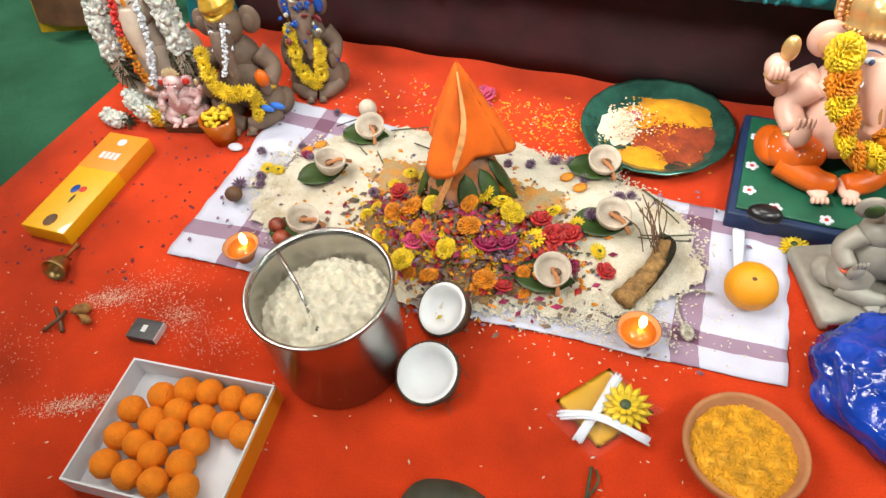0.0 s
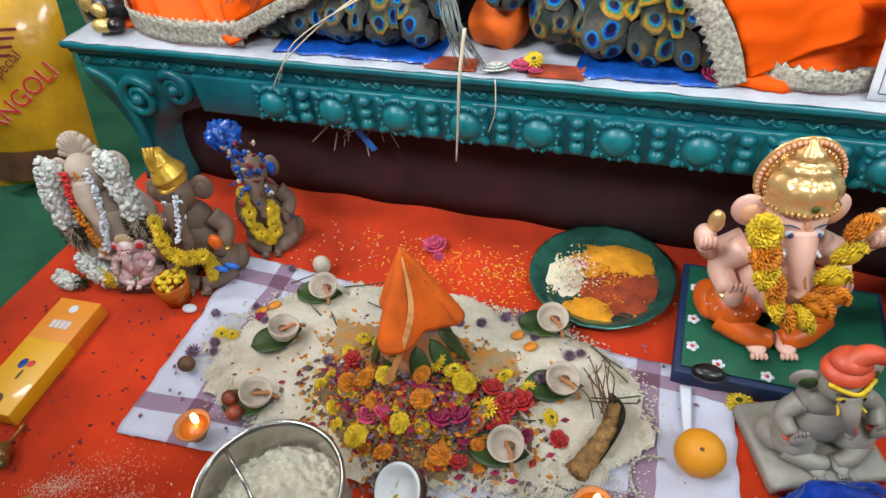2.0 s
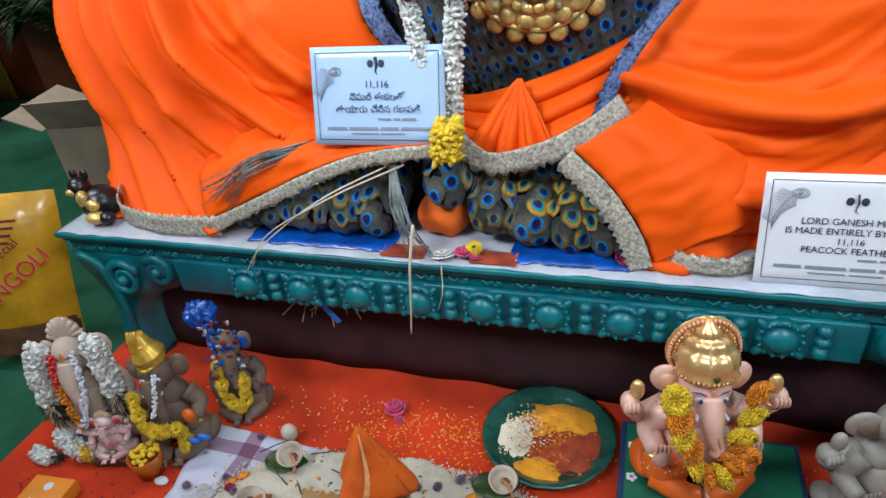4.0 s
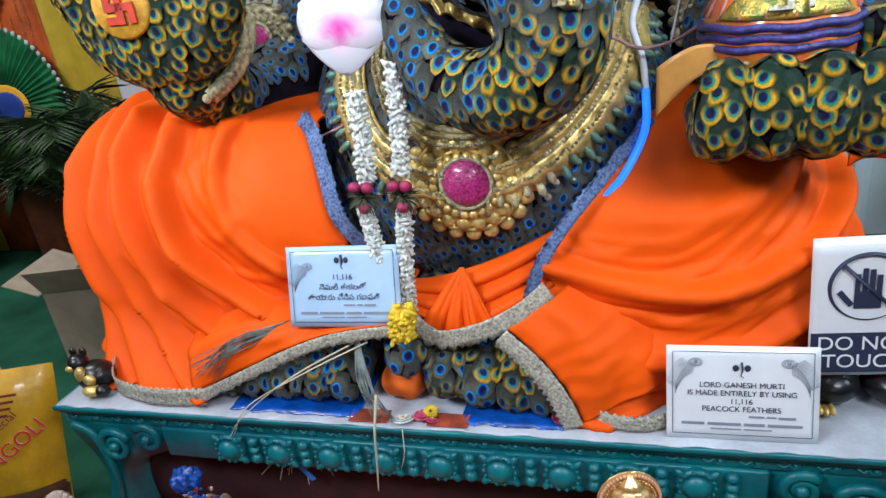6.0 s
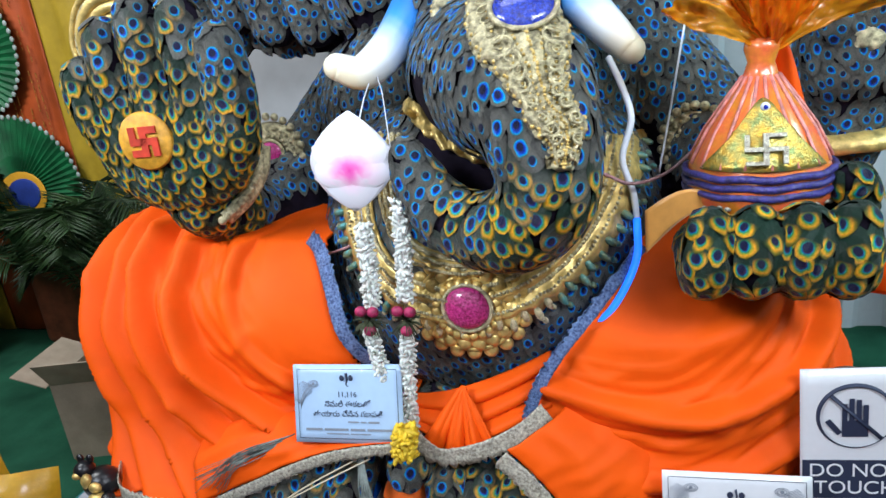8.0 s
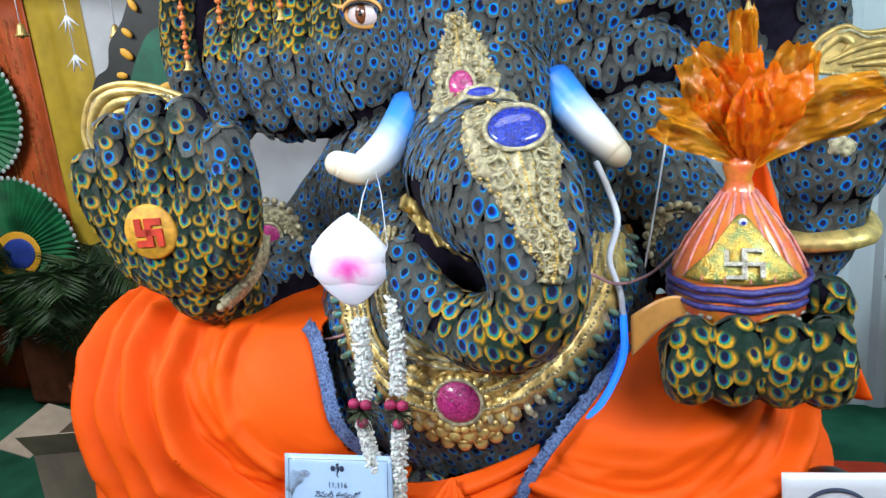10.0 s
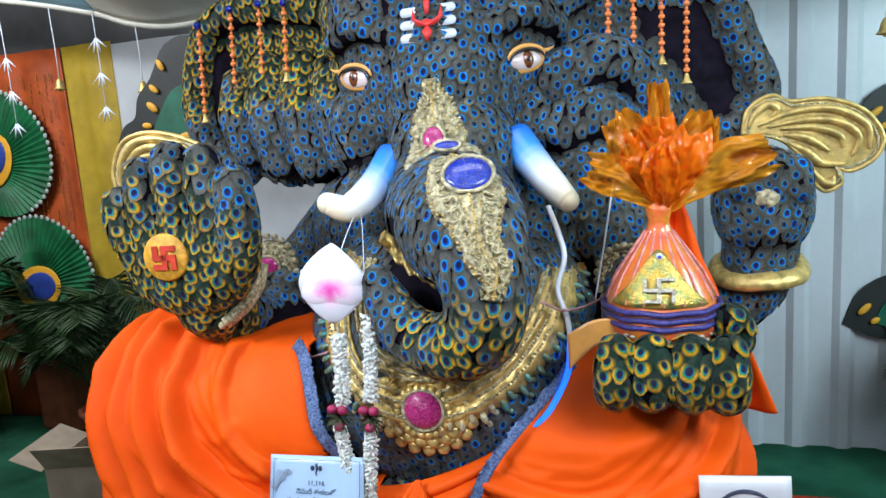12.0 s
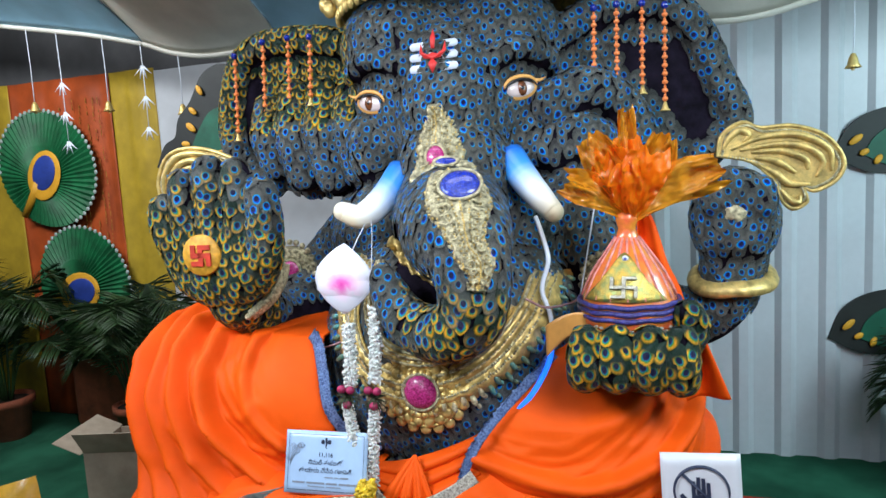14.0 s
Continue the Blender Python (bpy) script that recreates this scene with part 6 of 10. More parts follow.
s2 = sheet_of("feather_notice", 0.297, 0.207, sm2, "white laminated notice with printed feathers leaning on the cloth", M_PAPER)
border(s2, 0.297, 0.207, 0.012)
printed_feather(s2, -0.090, 0.172, -1, 0.045)
printed_feather(s2, 0.090, 0.172, 1, 0.045)
printed_emblem(s2, 0.160, 1.05)
for body, size, z in (("LORD GANESH MURTI", 0.0165, 0.122), ("IS MADE ENTIRELY BY USING", 0.0165, 0.104), ("11,116", 0.0165, 0.086), ("PEACOCK FEATHERS", 0.0165, 0.069)):
    writing(body, size, FRONT @ Matrix.Translation((0, 0, z)), s2)
bars(s2, FRONT, [(0.015, 0.045, 0.054, 0.004), (0.050, 0.068, 0.054, 0.004), (0.072, 0.105, 0.053, 0.005), (-0.118, -0.072, 0.036, 0.006), (-0.066, 0.0, 0.036, 0.006), (0.006, 0.046, 0.036, 0.006), (0.052, 0.118, 0.036, 0.006), (-0.06, 0.0, 0.025, 0.003), (0.006, 0.06, 0.025, 0.003)])
sm1 = Matrix.Translation((-0.067, 0.098, 0.643)) @ rot(-17, 0, 2) @ Matrix.Scale(0.95, 4)
s1 = sheet_of("feather_notice", 0.297, 0.205, sm1, "pale blue laminated notice in a southern script leaning before the belly", M_BLUEPAPER)
border(s1, 0.297, 0.205, 0.012)
printed_feather(s1, -0.092, 0.155, -1, 0.042)
printed_emblem(s1, 0.170, 1.1)
writing("11,116", 0.020, FRONT @ Matrix.Translation((0, 0, 0.127)), s1)
writing("నెమలి ఈకలతో", 0.021, FRONT @ Matrix.Translation((0, 0, 0.102)), s1)
writing("తాయారు చేసిన గణపతి", 0.021, FRONT @ Matrix.Translation((0, 0, 0.076)), s1)
bars(s1, FRONT, [(0.0, 0.03, 0.056, 0.004), (0.035, 0.05, 0.056, 0.004), (0.055, 0.085, 0.056, 0.005), (-0.118, -0.072, 0.036, 0.006), (-0.066, 0.0, 0.036, 0.006), (0.006, 0.046, 0.036, 0.006), (0.052, 0.118, 0.036, 0.006), (-0.06, 0.0, 0.025, 0.003), (0.006, 0.06, 0.025, 0.003)])
# prohibition sign
sm3 = Matrix.Translation((1.065, 0.185, 0.50)) @ rot(-4, -2, 2)
s3 = sheet_of("prohibition_sign", 0.212, 0.315, sm3, "white laminated sign that forbids touching, leaning on a black figure", M_PAPER)
bm = bmesh.new()
tube(bm, [(0.073 * math.cos(a), -0.0026, 0.205 + 0.073 * math.sin(a)) for a in [2 * math.pi * k / 48 for k in range(48)]], 0.005, 6, closed=True, flat=0.2)
tube(bm, [(-0.05, -0.0028, 0.257), (0.05, -0.0028, 0.153)], 0.005, 6, flat=0.3)
part("ring", bm, M_TEXT, s3, "black ring and bar")
bm = bmesh.new()
box(bm, -0.026, 0.024, -0.0008, 0.0, 0.158, 0.196, 0.0003)
for k, (fx, top) in enumerate(((-0.021, 0.235), (-0.0075, 0.247), (0.006, 0.244), (0.019, 0.232))):
    box(bm, fx - 0.005, fx + 0.005, -0.0008, 0.0, 0.1962, top, 0.0003)
box(bm, -0.006, 0.006, -0.0008, 0.0, 0, 0.04, 0.0003, Matrix.Translation((-0.03, 0, 0.165)) @ rot(0, -38, 0))
part("palm_shape", bm, M_TEXT, s3, smooth=False).matrix_local = FRONT
bm = bmesh.new()
box(bm, -0.103, 0.103, -0.0008, 0.0, 0.008, 0.102, 0.0003)
part("black_panel", bm, M_TEXT, s3, smooth=False).matrix_local = FRONT
M_PRINTWHITE = mat("white_print", (0.75, 0.77, 0.8), 0.6, vary=0.03)
F2 = Matrix.Translation((0, -0.0036, 0))
writing("DO NOT", 0.045, F2 @ Matrix.Translation((0, 0, 0.076)), s3, M_PRINTWHITE)
writing("TOUCH", 0.045, F2 @ Matrix.Translation((0, 0, 0.034)), s3, M_PRINTWHITE)

# small black figure with a gold foot behind the sign
bm = bmesh.new()
ball(bm, (1.09, 0.36, 0.52), (0.13, 0.14, 0.12), 24, 16)
ball(bm, (1.09, 0.33, 0.63), (0.09, 0.10, 0.11), 20, 14)
ball(bm, (1.02, 0.24, 0.455), (0.06, 0.08, 0.045), 16, 10)
ball(bm, (1.14, 0.24, 0.455), (0.06, 0.08, 0.045), 16, 10)
for k in range(4):
    ball(bm, (0.972 + 0.012 * k, 0.155, 0.425 + 0.003 * (k % 2)), (0.007, 0.02, 0.010), 8, 6, slot=1)
solid("mouse_statue", bm, [M_BLACK, M_GOLD], "glossy black mouse statue with gold toes on the plinth", "statue")
# small gold and black figure at the plinth's other end
bm = bmesh.new()
ball(bm, (-0.885, 0.12, 0.45), (0.055, 0.05, 0.045), 16, 12)
ball(bm, (-0.925, 0.11, 0.495), (0.030, 0.03, 0.028), 14, 10)
ball(bm, (-0.94, 0.12, 0.525), (0.012, 0.008, 0.014), 10, 8)
ball(bm, (-0.905, 0.12, 0.527), (0.012, 0.008, 0.014), 10, 8)
ball(bm, (-0.93, 0.083, 0.492), (0.014, 0.010, 0.010), 10, 8, slot=1)
ball(bm, (-0.87, 0.078, 0.462), (0.020, 0.014, 0.016), 10, 8, slot=1)
ball(bm, (-0.90, 0.085, 0.475), (0.018, 0.016, 0.024), 10, 8, slot=1)
ball(bm, (-0.865, 0.07, 0.432), (0.03, 0.022, 0.016), 12, 8, slot=1)
ball(bm, (-0.835, 0.075, 0.432), (0.022, 0.02, 0.016), 12, 8)
solid("mouse_statue", bm, [M_BLACK, M_GOLD], "small black and gold mouse statue at the plinth edge", "statue")

# ---- back of the hall ----
M_DRAPE_ORANGE = mat("rust_orange_drape", (0.50, 0.085, 0.012), 0.6, vary=0.18, scale=7, fine=240, bump=0.3)
M_DRAPE_YELLOW = mat("mustard_drape", (0.50, 0.34, 0.02), 0.6, vary=0.12, scale=9, fine=240, bump=0.3)
M_DRAPE_WHITE = mat("white_drape", (0.55, 0.57, 0.60), 0.6, vary=0.06, scale=6, fine=200, bump=0.2)
M_DRAPE_GREY = mat("grey_drape", (0.10, 0.10, 0.105), 0.8, vary=0.15, scale=5, fine=200, bump=0.2)
M_CANOPY_BLUE = mat("blue_canopy_cloth", (0.28, 0.50, 0.66), 0.6, vary=0.1, scale=5, fine=200, bump=0.2)
M_CANOPY_CREAM = mat("cream_canopy_cloth", (0.68, 0.66, 0.58), 0.6, vary=0.1, scale=5, fine=200, bump=0.2)
M_FANGREEN = mat("green_pleated_paper", (0.012, 0.17, 0.055), 0.55, vary=0.25, scale=10, fine=120, bump=0.2)
M_FANEDGE = mat("grey_fan_edge", (0.45, 0.52, 0.50), 0.6, vary=0.1)
M_FANGOLD = mat("orange_yellow_felt", (0.80, 0.40, 0.02), 0.6, vary=0.1)
M_FANBLUE = mat("royal_blue_felt", (0.025, 0.06, 0.36), 0.6, vary=0.2)
M_TERRA = mat("terracotta_pot", (0.33, 0.085, 0.035), 0.8, vary=0.2, scale=12, fine=90)
M_SOIL = mat("dark_soil", (0.03, 0.02, 0.012), 0.95, vary=0.3, scale=30)
M_PALM = mat("palm_frond_green", (0.035, 0.085, 0.020), 0.5, vary=0.3, scale=9, fine=60)
M_CARTON = mat("brown_carton", (0.42, 0.34, 0.25), 0.85, vary=0.1, scale=12, fine=120)
M_GLITTER = mat("gold_thread", (0.75, 0.36, 0.08), 0.35, metal=0.4, vary=0.3, scale=80)


def drape_panel(name, x0, x1, y, z0, z1, material, label, pleat=0.012, waves=9.0, lean=0.0):
    bm = bmesh.new()
    n = max(12, int((x1 - x0) * 60))
    grid(bm, n, 14, lambda u, v: Vector((x0 + (x1 - x0) * u, y + pleat * math.sin(u * (x1 - x0) * waves * 6.28 + 2 * noise.noise(Vector((u * 5, v, x0)))) + lean * v, z0 + (z1 - z0) * v)))
    ob = solid(name, bm, material, label, "drape")
    ob.modifiers.new("thick", "SOLIDIFY").thickness = 0.006
    return ob


drape_panel("drape", -5.1, -3.44, 2.05, 0.0, 2.45, M_DRAPE_YELLOW, "mustard yellow cloth drape on the back wall", 0.008, 3)
orange_drape = drape_panel("drape", -3.44, -2.545, 2.05, 0.0, 2.45, M_DRAPE_ORANGE, "rust orange cloth drape with gold thread lines", 0.008, 4)
drape_panel("drape", -2.545, -2.17, 2.05, 0.0, 2.45, M_DRAPE_YELLOW, "mustard yellow cloth drape on the back wall", 0.008, 3)
drape_panel("drape", -2.17, 0.56, 2.05, 0.0, 2.43, M_DRAPE_WHITE, "plain white cloth drape behind the statue", 0.006, 2)
drape_panel("valance", -5.1, 0.56, 2.12, 2.40, 3.2, M_DRAPE_GREY, "dark grey cloth band above the drapes", 0.008, 2)
# gold thread runs down the orange drape in broken lines
bm = bmesh.new()
rr = random.Random(5)
for x in (-3.1, -2.98, -2.86, -2.80, -2.74, -2.68, -2.64):
    z = 2.3
    while z > 0.7:
        L = rr.uniform(0.01, 0.05)
        if rr.random() < 0.7:
            box(bm, x - 0.0025, x + 0.0025, 2.030, 2.034, z - L, z)
        z -= L + rr.uniform(0.008, 0.02)
        x += rr.uniform(-0.004, 0.004)
tagged(part("gold_thread", bm, M_GLITTER, orange_drape, "broken gold thread lines", smooth=False), kind="stuff")


def canopy(name, pts_front, depth, drop, material, label):
    """A swag of ceiling cloth with its edge along points (x, y, z)."""
    bm = bmesh.new()
    q = spline(pts_front, 10)

    def fn(u, v):
        i = min(int(u * (len(q) - 1)), len(q) - 2)
        p = q[i].lerp(q[i + 1], u * (len(q) - 1) - i)
        return p + Vector((0, -depth * v, 0.9 * v ** 0.8 * drop + 0.022 * math.sin(u * 11 + v * 3) * v + 0.012 * noise.noise(Vector((u * 5 + p.x * 3, v * 4, 1))) * v))
    grid(bm, 60, 20, fn)
    ob = solid(name, bm, material, label, "canopy cloth", "ceiling swags")
    ob.modifiers.new("thick", "SOLIDIFY").thickness = 0.006
    bm = bmesh.new()
    tube(bm, [p + Vector((0, -0.004, -0.004)) for p in q], 0.010, 8, flat=1.6)
    part("hem", bm, M_CANOPY_CREAM, ob, "pale stitched hem")
    return ob


CY = 1.45
canopy("canopy_swag", [(-3.6, CY, 2.80), (-2.72, CY, 2.665)], 0.8, 0.4, M_CANOPY_CREAM, "cream canopy cloth swagged under the ceiling")
canopy("canopy_swag", [(-2.72, CY, 2.665), (-2.1, CY, 2.545), (-1.71, CY, 2.45)], 0.8, 0.4, M_CANOPY_BLUE, "dusty blue canopy cloth swagged under the ceiling")
canopy("canopy_swag", [(-1.71, CY, 2.45), (-1.5, CY, 2.375), (-1.24, CY, 2.34), (-0.86, CY, 2.37)], 0.8, 0.4, M_CANOPY_CREAM, "cream canopy cloth swagged under the ceiling")
canopy("canopy_swag", [(-0.86, CY, 2.37), (-0.3, CY, 2.33), (0.3, CY, 2.34)], 0.8, 0.4, M_CANOPY_BLUE, "dusty blue canopy cloth swagged under the ceiling")
canopy("canopy_swag", [(0.3, CY, 2.34), (0.8, CY, 2.28), (1.20, CY, 2.22), (1.42, CY, 2.22), (1.63, CY, 2.265)], 0.8, 0.4, M_CANOPY_CREAM, "cream canopy cloth swagged under the ceiling")
canopy("canopy_swag", [(1.63, CY, 2.265), (2.2, CY, 2.33), (3.0, CY, 2.40)], 0.8, 0.4, M_CANOPY_BLUE, "dusty blue canopy cloth swagged under the ceiling")


def feather_board(cx, cz, r, tilt, label):
    """A big round pleated-paper fan with a painted eye."""
    root = thing("feather_fan", label, "fan", group="pleated fans on the drape")
    m = Matrix.Translation((cx, 1.99, cz)) @ rot(0, tilt, 0)
    bm = bmesh.new()
    n = 120
    rim, inner = [], []
    c0 = bm.verts.new(m @ Vector((0, -0.01, -0.25 * r)))
    for k in range(n):
        a = 2 * math.pi * k / n
        rad = r * (1 + 0.05 * math.cos(2 * a))
        rim.append(bm.verts.new(m @ Vector((rad * math.cos(a), -0.012 * (k % 2), rad * math.sin(a)))))
        inner.append(bm.verts.new(m @ Vector((0.5 * rad * math.cos(a), -0.012 - 0.012 * (k % 2), 0.5 * rad * math.sin(a) - 0.1 * r))))
    for k in range(n):
        j = (k + 1) % n
        bm.faces.new((inner[k], inner[j], rim[j], rim[k]))
        bm.faces.new((c0, inner[j], inner[k]))
    ob = part("pleats", bm, M_FANGREEN, root, "green pleated paper", smooth=False)
    ob.modifiers.new("thick", "SOLIDIFY").thickness = 0.006
    bm = bmesh.new()
    for k in range(0, n, 2):
        a = 2 * math.pi * k / n
        if math.sin(a) > -0.55:
            rad = r * (1 + 0.05 * math.cos(2 * a))
            ball(bm, m @ Vector((rad * math.cos(a), -0.012, rad * math.sin(a))), (0.016, 0.006, 0.016), 6, 5)
    part("edging", bm, M_FANEDGE, root, "grey serrated edging")
    for nm, sx, sz, dy, mt, oz in (("eye_ring", 0.34 * r, 0.44 * r, -0.034, M_FANGOLD, -0.04), ("eye", 0.23 * r, 0.31 * r, -0.044, M_FANBLUE, -0.02)):
        bm = bmesh.new()
        ball(bm, (0, 0, 0), (1, 1, 1), 28, 10, m @ Matrix.Translation((0.02, dy, oz)) @ Matrix.Diagonal((sx, 0.012, sz, 1)))
        part(nm, bm, mt, root, "orange felt ring" if nm == "eye_ring" else "royal blue felt eye")
    bm = bmesh.new()
    tube(bm, [m @ Vector(v) for v in ((0.01, -0.036, -0.28 * r), (-0.01, -0.036, -0.5 * r), (-0.03, -0.036, -0.95 * r))], [0.045, 0.028, 0.02], 8, flat=0.3)
    part("quill", bm, M_FANGOLD, root, "orange felt quill")


feather_board(-3.10, 1.83, 0.42, 30, "green pleated paper fan with a blue eye on the drape")
feather_board(-2.88, 0.975, 0.42, 74, "green pleated paper fan with a blue eye beside the palms")


# potted palms
def palm(x, y, s, label, seed):
    rr = random.Random(seed)
    root = thing("potted_palm", label, "plant", (0, 0, 0), "potted palms by the drape")
    bm = bmesh.new()
    lathe(bm, [(0.0, 0.0), (0.12 * s, 0.0), (0.15 * s, 0.24 * s), (0.175 * s, 0.245 * s), (0.175 * s, 0.30 * s), (0.15 * s, 0.30 * s), (0.145 * s, 0.27 * s), (0.0, 0.265 * s)], 28, m=Matrix.Translation((x, y, -0.006)))
    pot_ = part("pot", bm, M_TERRA, root, "terracotta pot")
    bm = bmesh.new()
    lathe(bm, [(0, 0.275 * s), (0.143 * s, 0.272 * s), (0.143 * s, 0.262 * s)], 20, m=Matrix.Translation((x, y, -0.004)))
    part("soil", bm, M_SOIL, pot_)
    for k in range(20):
        a = rr.uniform(0, 6.28)
        up = rr.uniform(0.5, 1.1) * s
        out = rr.uniform(0.25, 0.55) * s
        d = Vector((math.cos(a), math.sin(a) * 0.6, 0))
        b0_ = Vector((x, y, 0.27 * s)) + d * 0.04
        q = spline([b0_, b0_ + d * out * 0.3 + Vector((0, 0, up * 0.6)), b0_ + d * out * 0.75 + Vector((0, 0, up * 0.9)), b0_ + d * out * 1.15 + Vector((0, 0, up * 0.78))], 7)
        bm = bmesh.new()
        tube(bm, q, [0.006 * (1 - 0.8 * i / len(q)) for i in range(len(q))], 5)
        side = Vector((-d.y, d.x, 0)).normalized()
        for i in range(6, len(q) - 1):
            for sg in (-1, 1):
                for h in (0.0, 0.5):
                    p = q[i].lerp(q[i + 1], h)
                    L = 0.19 * s * math.sin(math.pi * min(1, (i - 4 + h) / (len(q) - 3))) + 0.04
                    tip = p + side * sg * L + (q[i + 1] - q[i]).normalized() * L * 0.7 + Vector((0, 0, -0.05 * rr.uniform(0.3, 1.4)))
                    w = (q[i + 1] - q[i]).normalized() * 0.007
                    mid = p.lerp(tip, 0.5) + Vector((0, 0, 0.012))
                    va = [bm.verts.new(v) for v in (p - w * 0.6, p + w * 0.6, mid + w, tip, mid - w)]
                    bm.faces.new(va)
        ob = part("frond", bm, M_PALM, root)
        ob.modifiers.new("thick", "SOLIDIFY").thickness = 0.001


palm(-3.30, 1.62, 0.95, "potted areca palm with a broad crown in front of the fans", 1)
palm(-2.30, 1.72, 0.85, "potted areca palm between the drape and the statue", 2)
palm(-3.75, 1.30, 1.1, "potted areca palm with drooping fronds", 3)
palm(2.28, 1.72, 0.62, "small potted palm beside the sheet wall", 4)
# low rust-coloured cloth bundle behind the palms
bm = bmesh.new()
box(bm, -2.95, -2.36, 1.82, 2.02, -0.004, 0.62, 0.05, seg=4)
for v in bm.verts:
    v.co += Vector((0.02, 0.03, 0.02)) * noise.noise(v.co * 5)
solid("covered_stand", bm, M_TERRA, "low stand covered in rust-red cloth behind the palms", "stand")

# butterflies cut from board
M_BFLY_BLACK = mat("black_board", (0.018, 0.022, 0.020), 0.6, vary=0.2)
M_BFLY_GREEN = mat("green_board", (0.010, 0.13, 0.07), 0.6, vary=0.2)


def wing(m, s, label):
    root = thing("butterfly_wing", label, "decoration", group="board butterflies")
    out = loop([(0.0, 0.0), (0.05, 0.17), (0.16, 0.28), (0.32, 0.33), (0.50, 0.30), (0.60, 0.22), (0.58, 0.10), (0.48, 0.0), (0.36, -0.06), (0.18, -0.07)], 5)
    bm = bmesh.new()
    extrude_shape(bm, [(x * s, z * s) for x, z in out], 0.012, m)
    part("board", bm, M_BFLY_BLACK, root, "black board", smooth=False)
    bm = bmesh.new()
    inn = loop([(0.16, 0.02), (0.20, 0.14), (0.30, 0.22), (0.46, 0.22), (0.54, 0.14), (0.46, 0.04), (0.32, -0.02)], 5)
    extrude_shape(bm, [(x * s, z * s) for x, z in inn], -0.006, m @ Matrix.Translation((0, -0.002, 0)))
    part("green_field", bm, M_BFLY_GREEN, root, "green field", smooth=False)
    for x, z, rx, rz, a in ((0.10, 0.10, 0.045, 0.020, -50), (0.16, 0.035, 0.028, 0.018, -40), (0.24, 0.005, 0.032, 0.018, -70), (0.36, -0.02, 0.04, 0.014, 10)):
        bm = bmesh.new()
        ball(bm, (0, 0, 0), (1, 1, 1), 14, 8, m @ Matrix.Translation((x * s, -0.012, z * s)) @ rot(0, a, 0) @ Matrix.Diagonal((rx * s, 0.008, rz * s, 1)))
        part("yellow_spot", bm, M_FANGOLD, root)


wing(Matrix.Translation((1.855, 2.095, 1.62)) @ rot(0, 12, 0), 0.85, "black and green butterfly wing with yellow spots on the sheet wall")
wing(Matrix.Translation((1.845, 2.095, 0.66)) @ rot(0, 4, 0), 0.85, "black and green butterfly wing low on the sheet wall")
bw = thing("butterfly_wing", "black and green butterfly wing with spots behind the ear", "decoration", group="board butterflies")
bm = bmesh.new()
extrude_shape(bm, loop([(-1.50, 1.75), (-1.44, 1.86), (-1.37, 1.90), (-1.34, 1.99), (-1.26, 2.07), (-1.16, 2.21), (-1.0, 2.22), (-0.86, 2.0), (-0.86, 1.72), (-1.2, 1.70)], 4), 0.012, Matrix.Translation((0, 1.2, 0)))
part("board", bm, M_BFLY_BLACK, bw, "black board", smooth=False)
bm = bmesh.new()
extrude_shape(bm, loop([(-1.30, 1.78), (-1.22, 1.92), (-1.12, 2.02), (-0.95, 2.0), (-0.90, 1.78), (-1.1, 1.74)], 4), -0.006, Matrix.Translation((0, 1.198, 0)))
part("green_field", bm, M_BFLY_GREEN, bw, "green field", smooth=False)
for x, z, rx, rz, a in ((-1.19, 2.12, 0.030, 0.014, -60), (-1.24, 2.02, 0.028, 0.014, -40), (-1.26, 1.94, 0.034, 0.017, -40), (-1.30, 1.86, 0.026, 0.014, -10), (-1.38, 1.80, 0.032, 0.012, 0), (-1.10, 1.80, 0.05, 0.016, 10), (-0.98, 1.82, 0.05, 0.018, -60)):
    bm = bmesh.new()
    ball(bm, (0, 0, 0), (1, 1, 1), 14, 8, Matrix.Translation((x, 1.19, z)) @ rot(0, -a, 0) @ Matrix.Diagonal((rx, 0.008, rz, 1)))
    part("yellow_spot", bm, M_FANGOLD, bw)


# hanging bells and paper stars
def hanging(x, y, z0, z1, kind, label):
    root = thing("hanging_ornament", label, "ornament", group="hanging ornaments")
    bm = bmesh.new()
    tube(bm, [(x, y, z0), (x + 0.004, y, (z0 + z1) / 2), (x, y, z1)], 0.0025, 5)
    part("string", bm, M_WHITEROPE, root)
    if kind == "bell":
        bm = bmesh.new()
        lathe(bm, [(0.0, 0.03), (0.008, 0.028), (0.016, 0.012), (0.022, -0.015), (0.032, -0.028), (0.028, -0.03), (0.0, -0.02)], 16, m=Matrix.Translation((x, y, z1)))
        part("bell", bm, M_GOLD, root, "small brass bell")
        bm = bmesh.new()
        ball(bm, (x, y, z1 - 0.032), 0.009, 8, 6)
        part("clapper", bm, M_GOLD, root)
    else:
        for k in range(3):
            zc = z1 + 0.05 + 0.17 * k
            bm = bmesh.new()
            for a in (-50, -18, 18, 50):
                tube(bm, [(x, y, zc), (x + 0.075 * math.sin(radians(a)), y, zc - 0.075 * math.cos(radians(a)))], [0.008, 0.002], 5, flat=0.4)
            part("paper_spray", bm, M_WHITE, root, "white paper spray")


hanging(-2.53, 1.44, 2.64, 2.17, "bell", "small bell on a white string from the canopy")
hanging(-2.31, 1.44, 2.60, 1.90, "spray", "white paper sprays on a string from the canopy")
hanging(-1.99, 1.44, 2.535, 2.13, "bell", "small bell on a white string from the canopy")
hanging(-1.73, 1.44, 2.47, 1.94, "spray", "white paper sprays on a string from the canopy")
hanging(-1.49, 1.44, 2.385, 2.07, "bell", "small bell on a white string from the canopy")
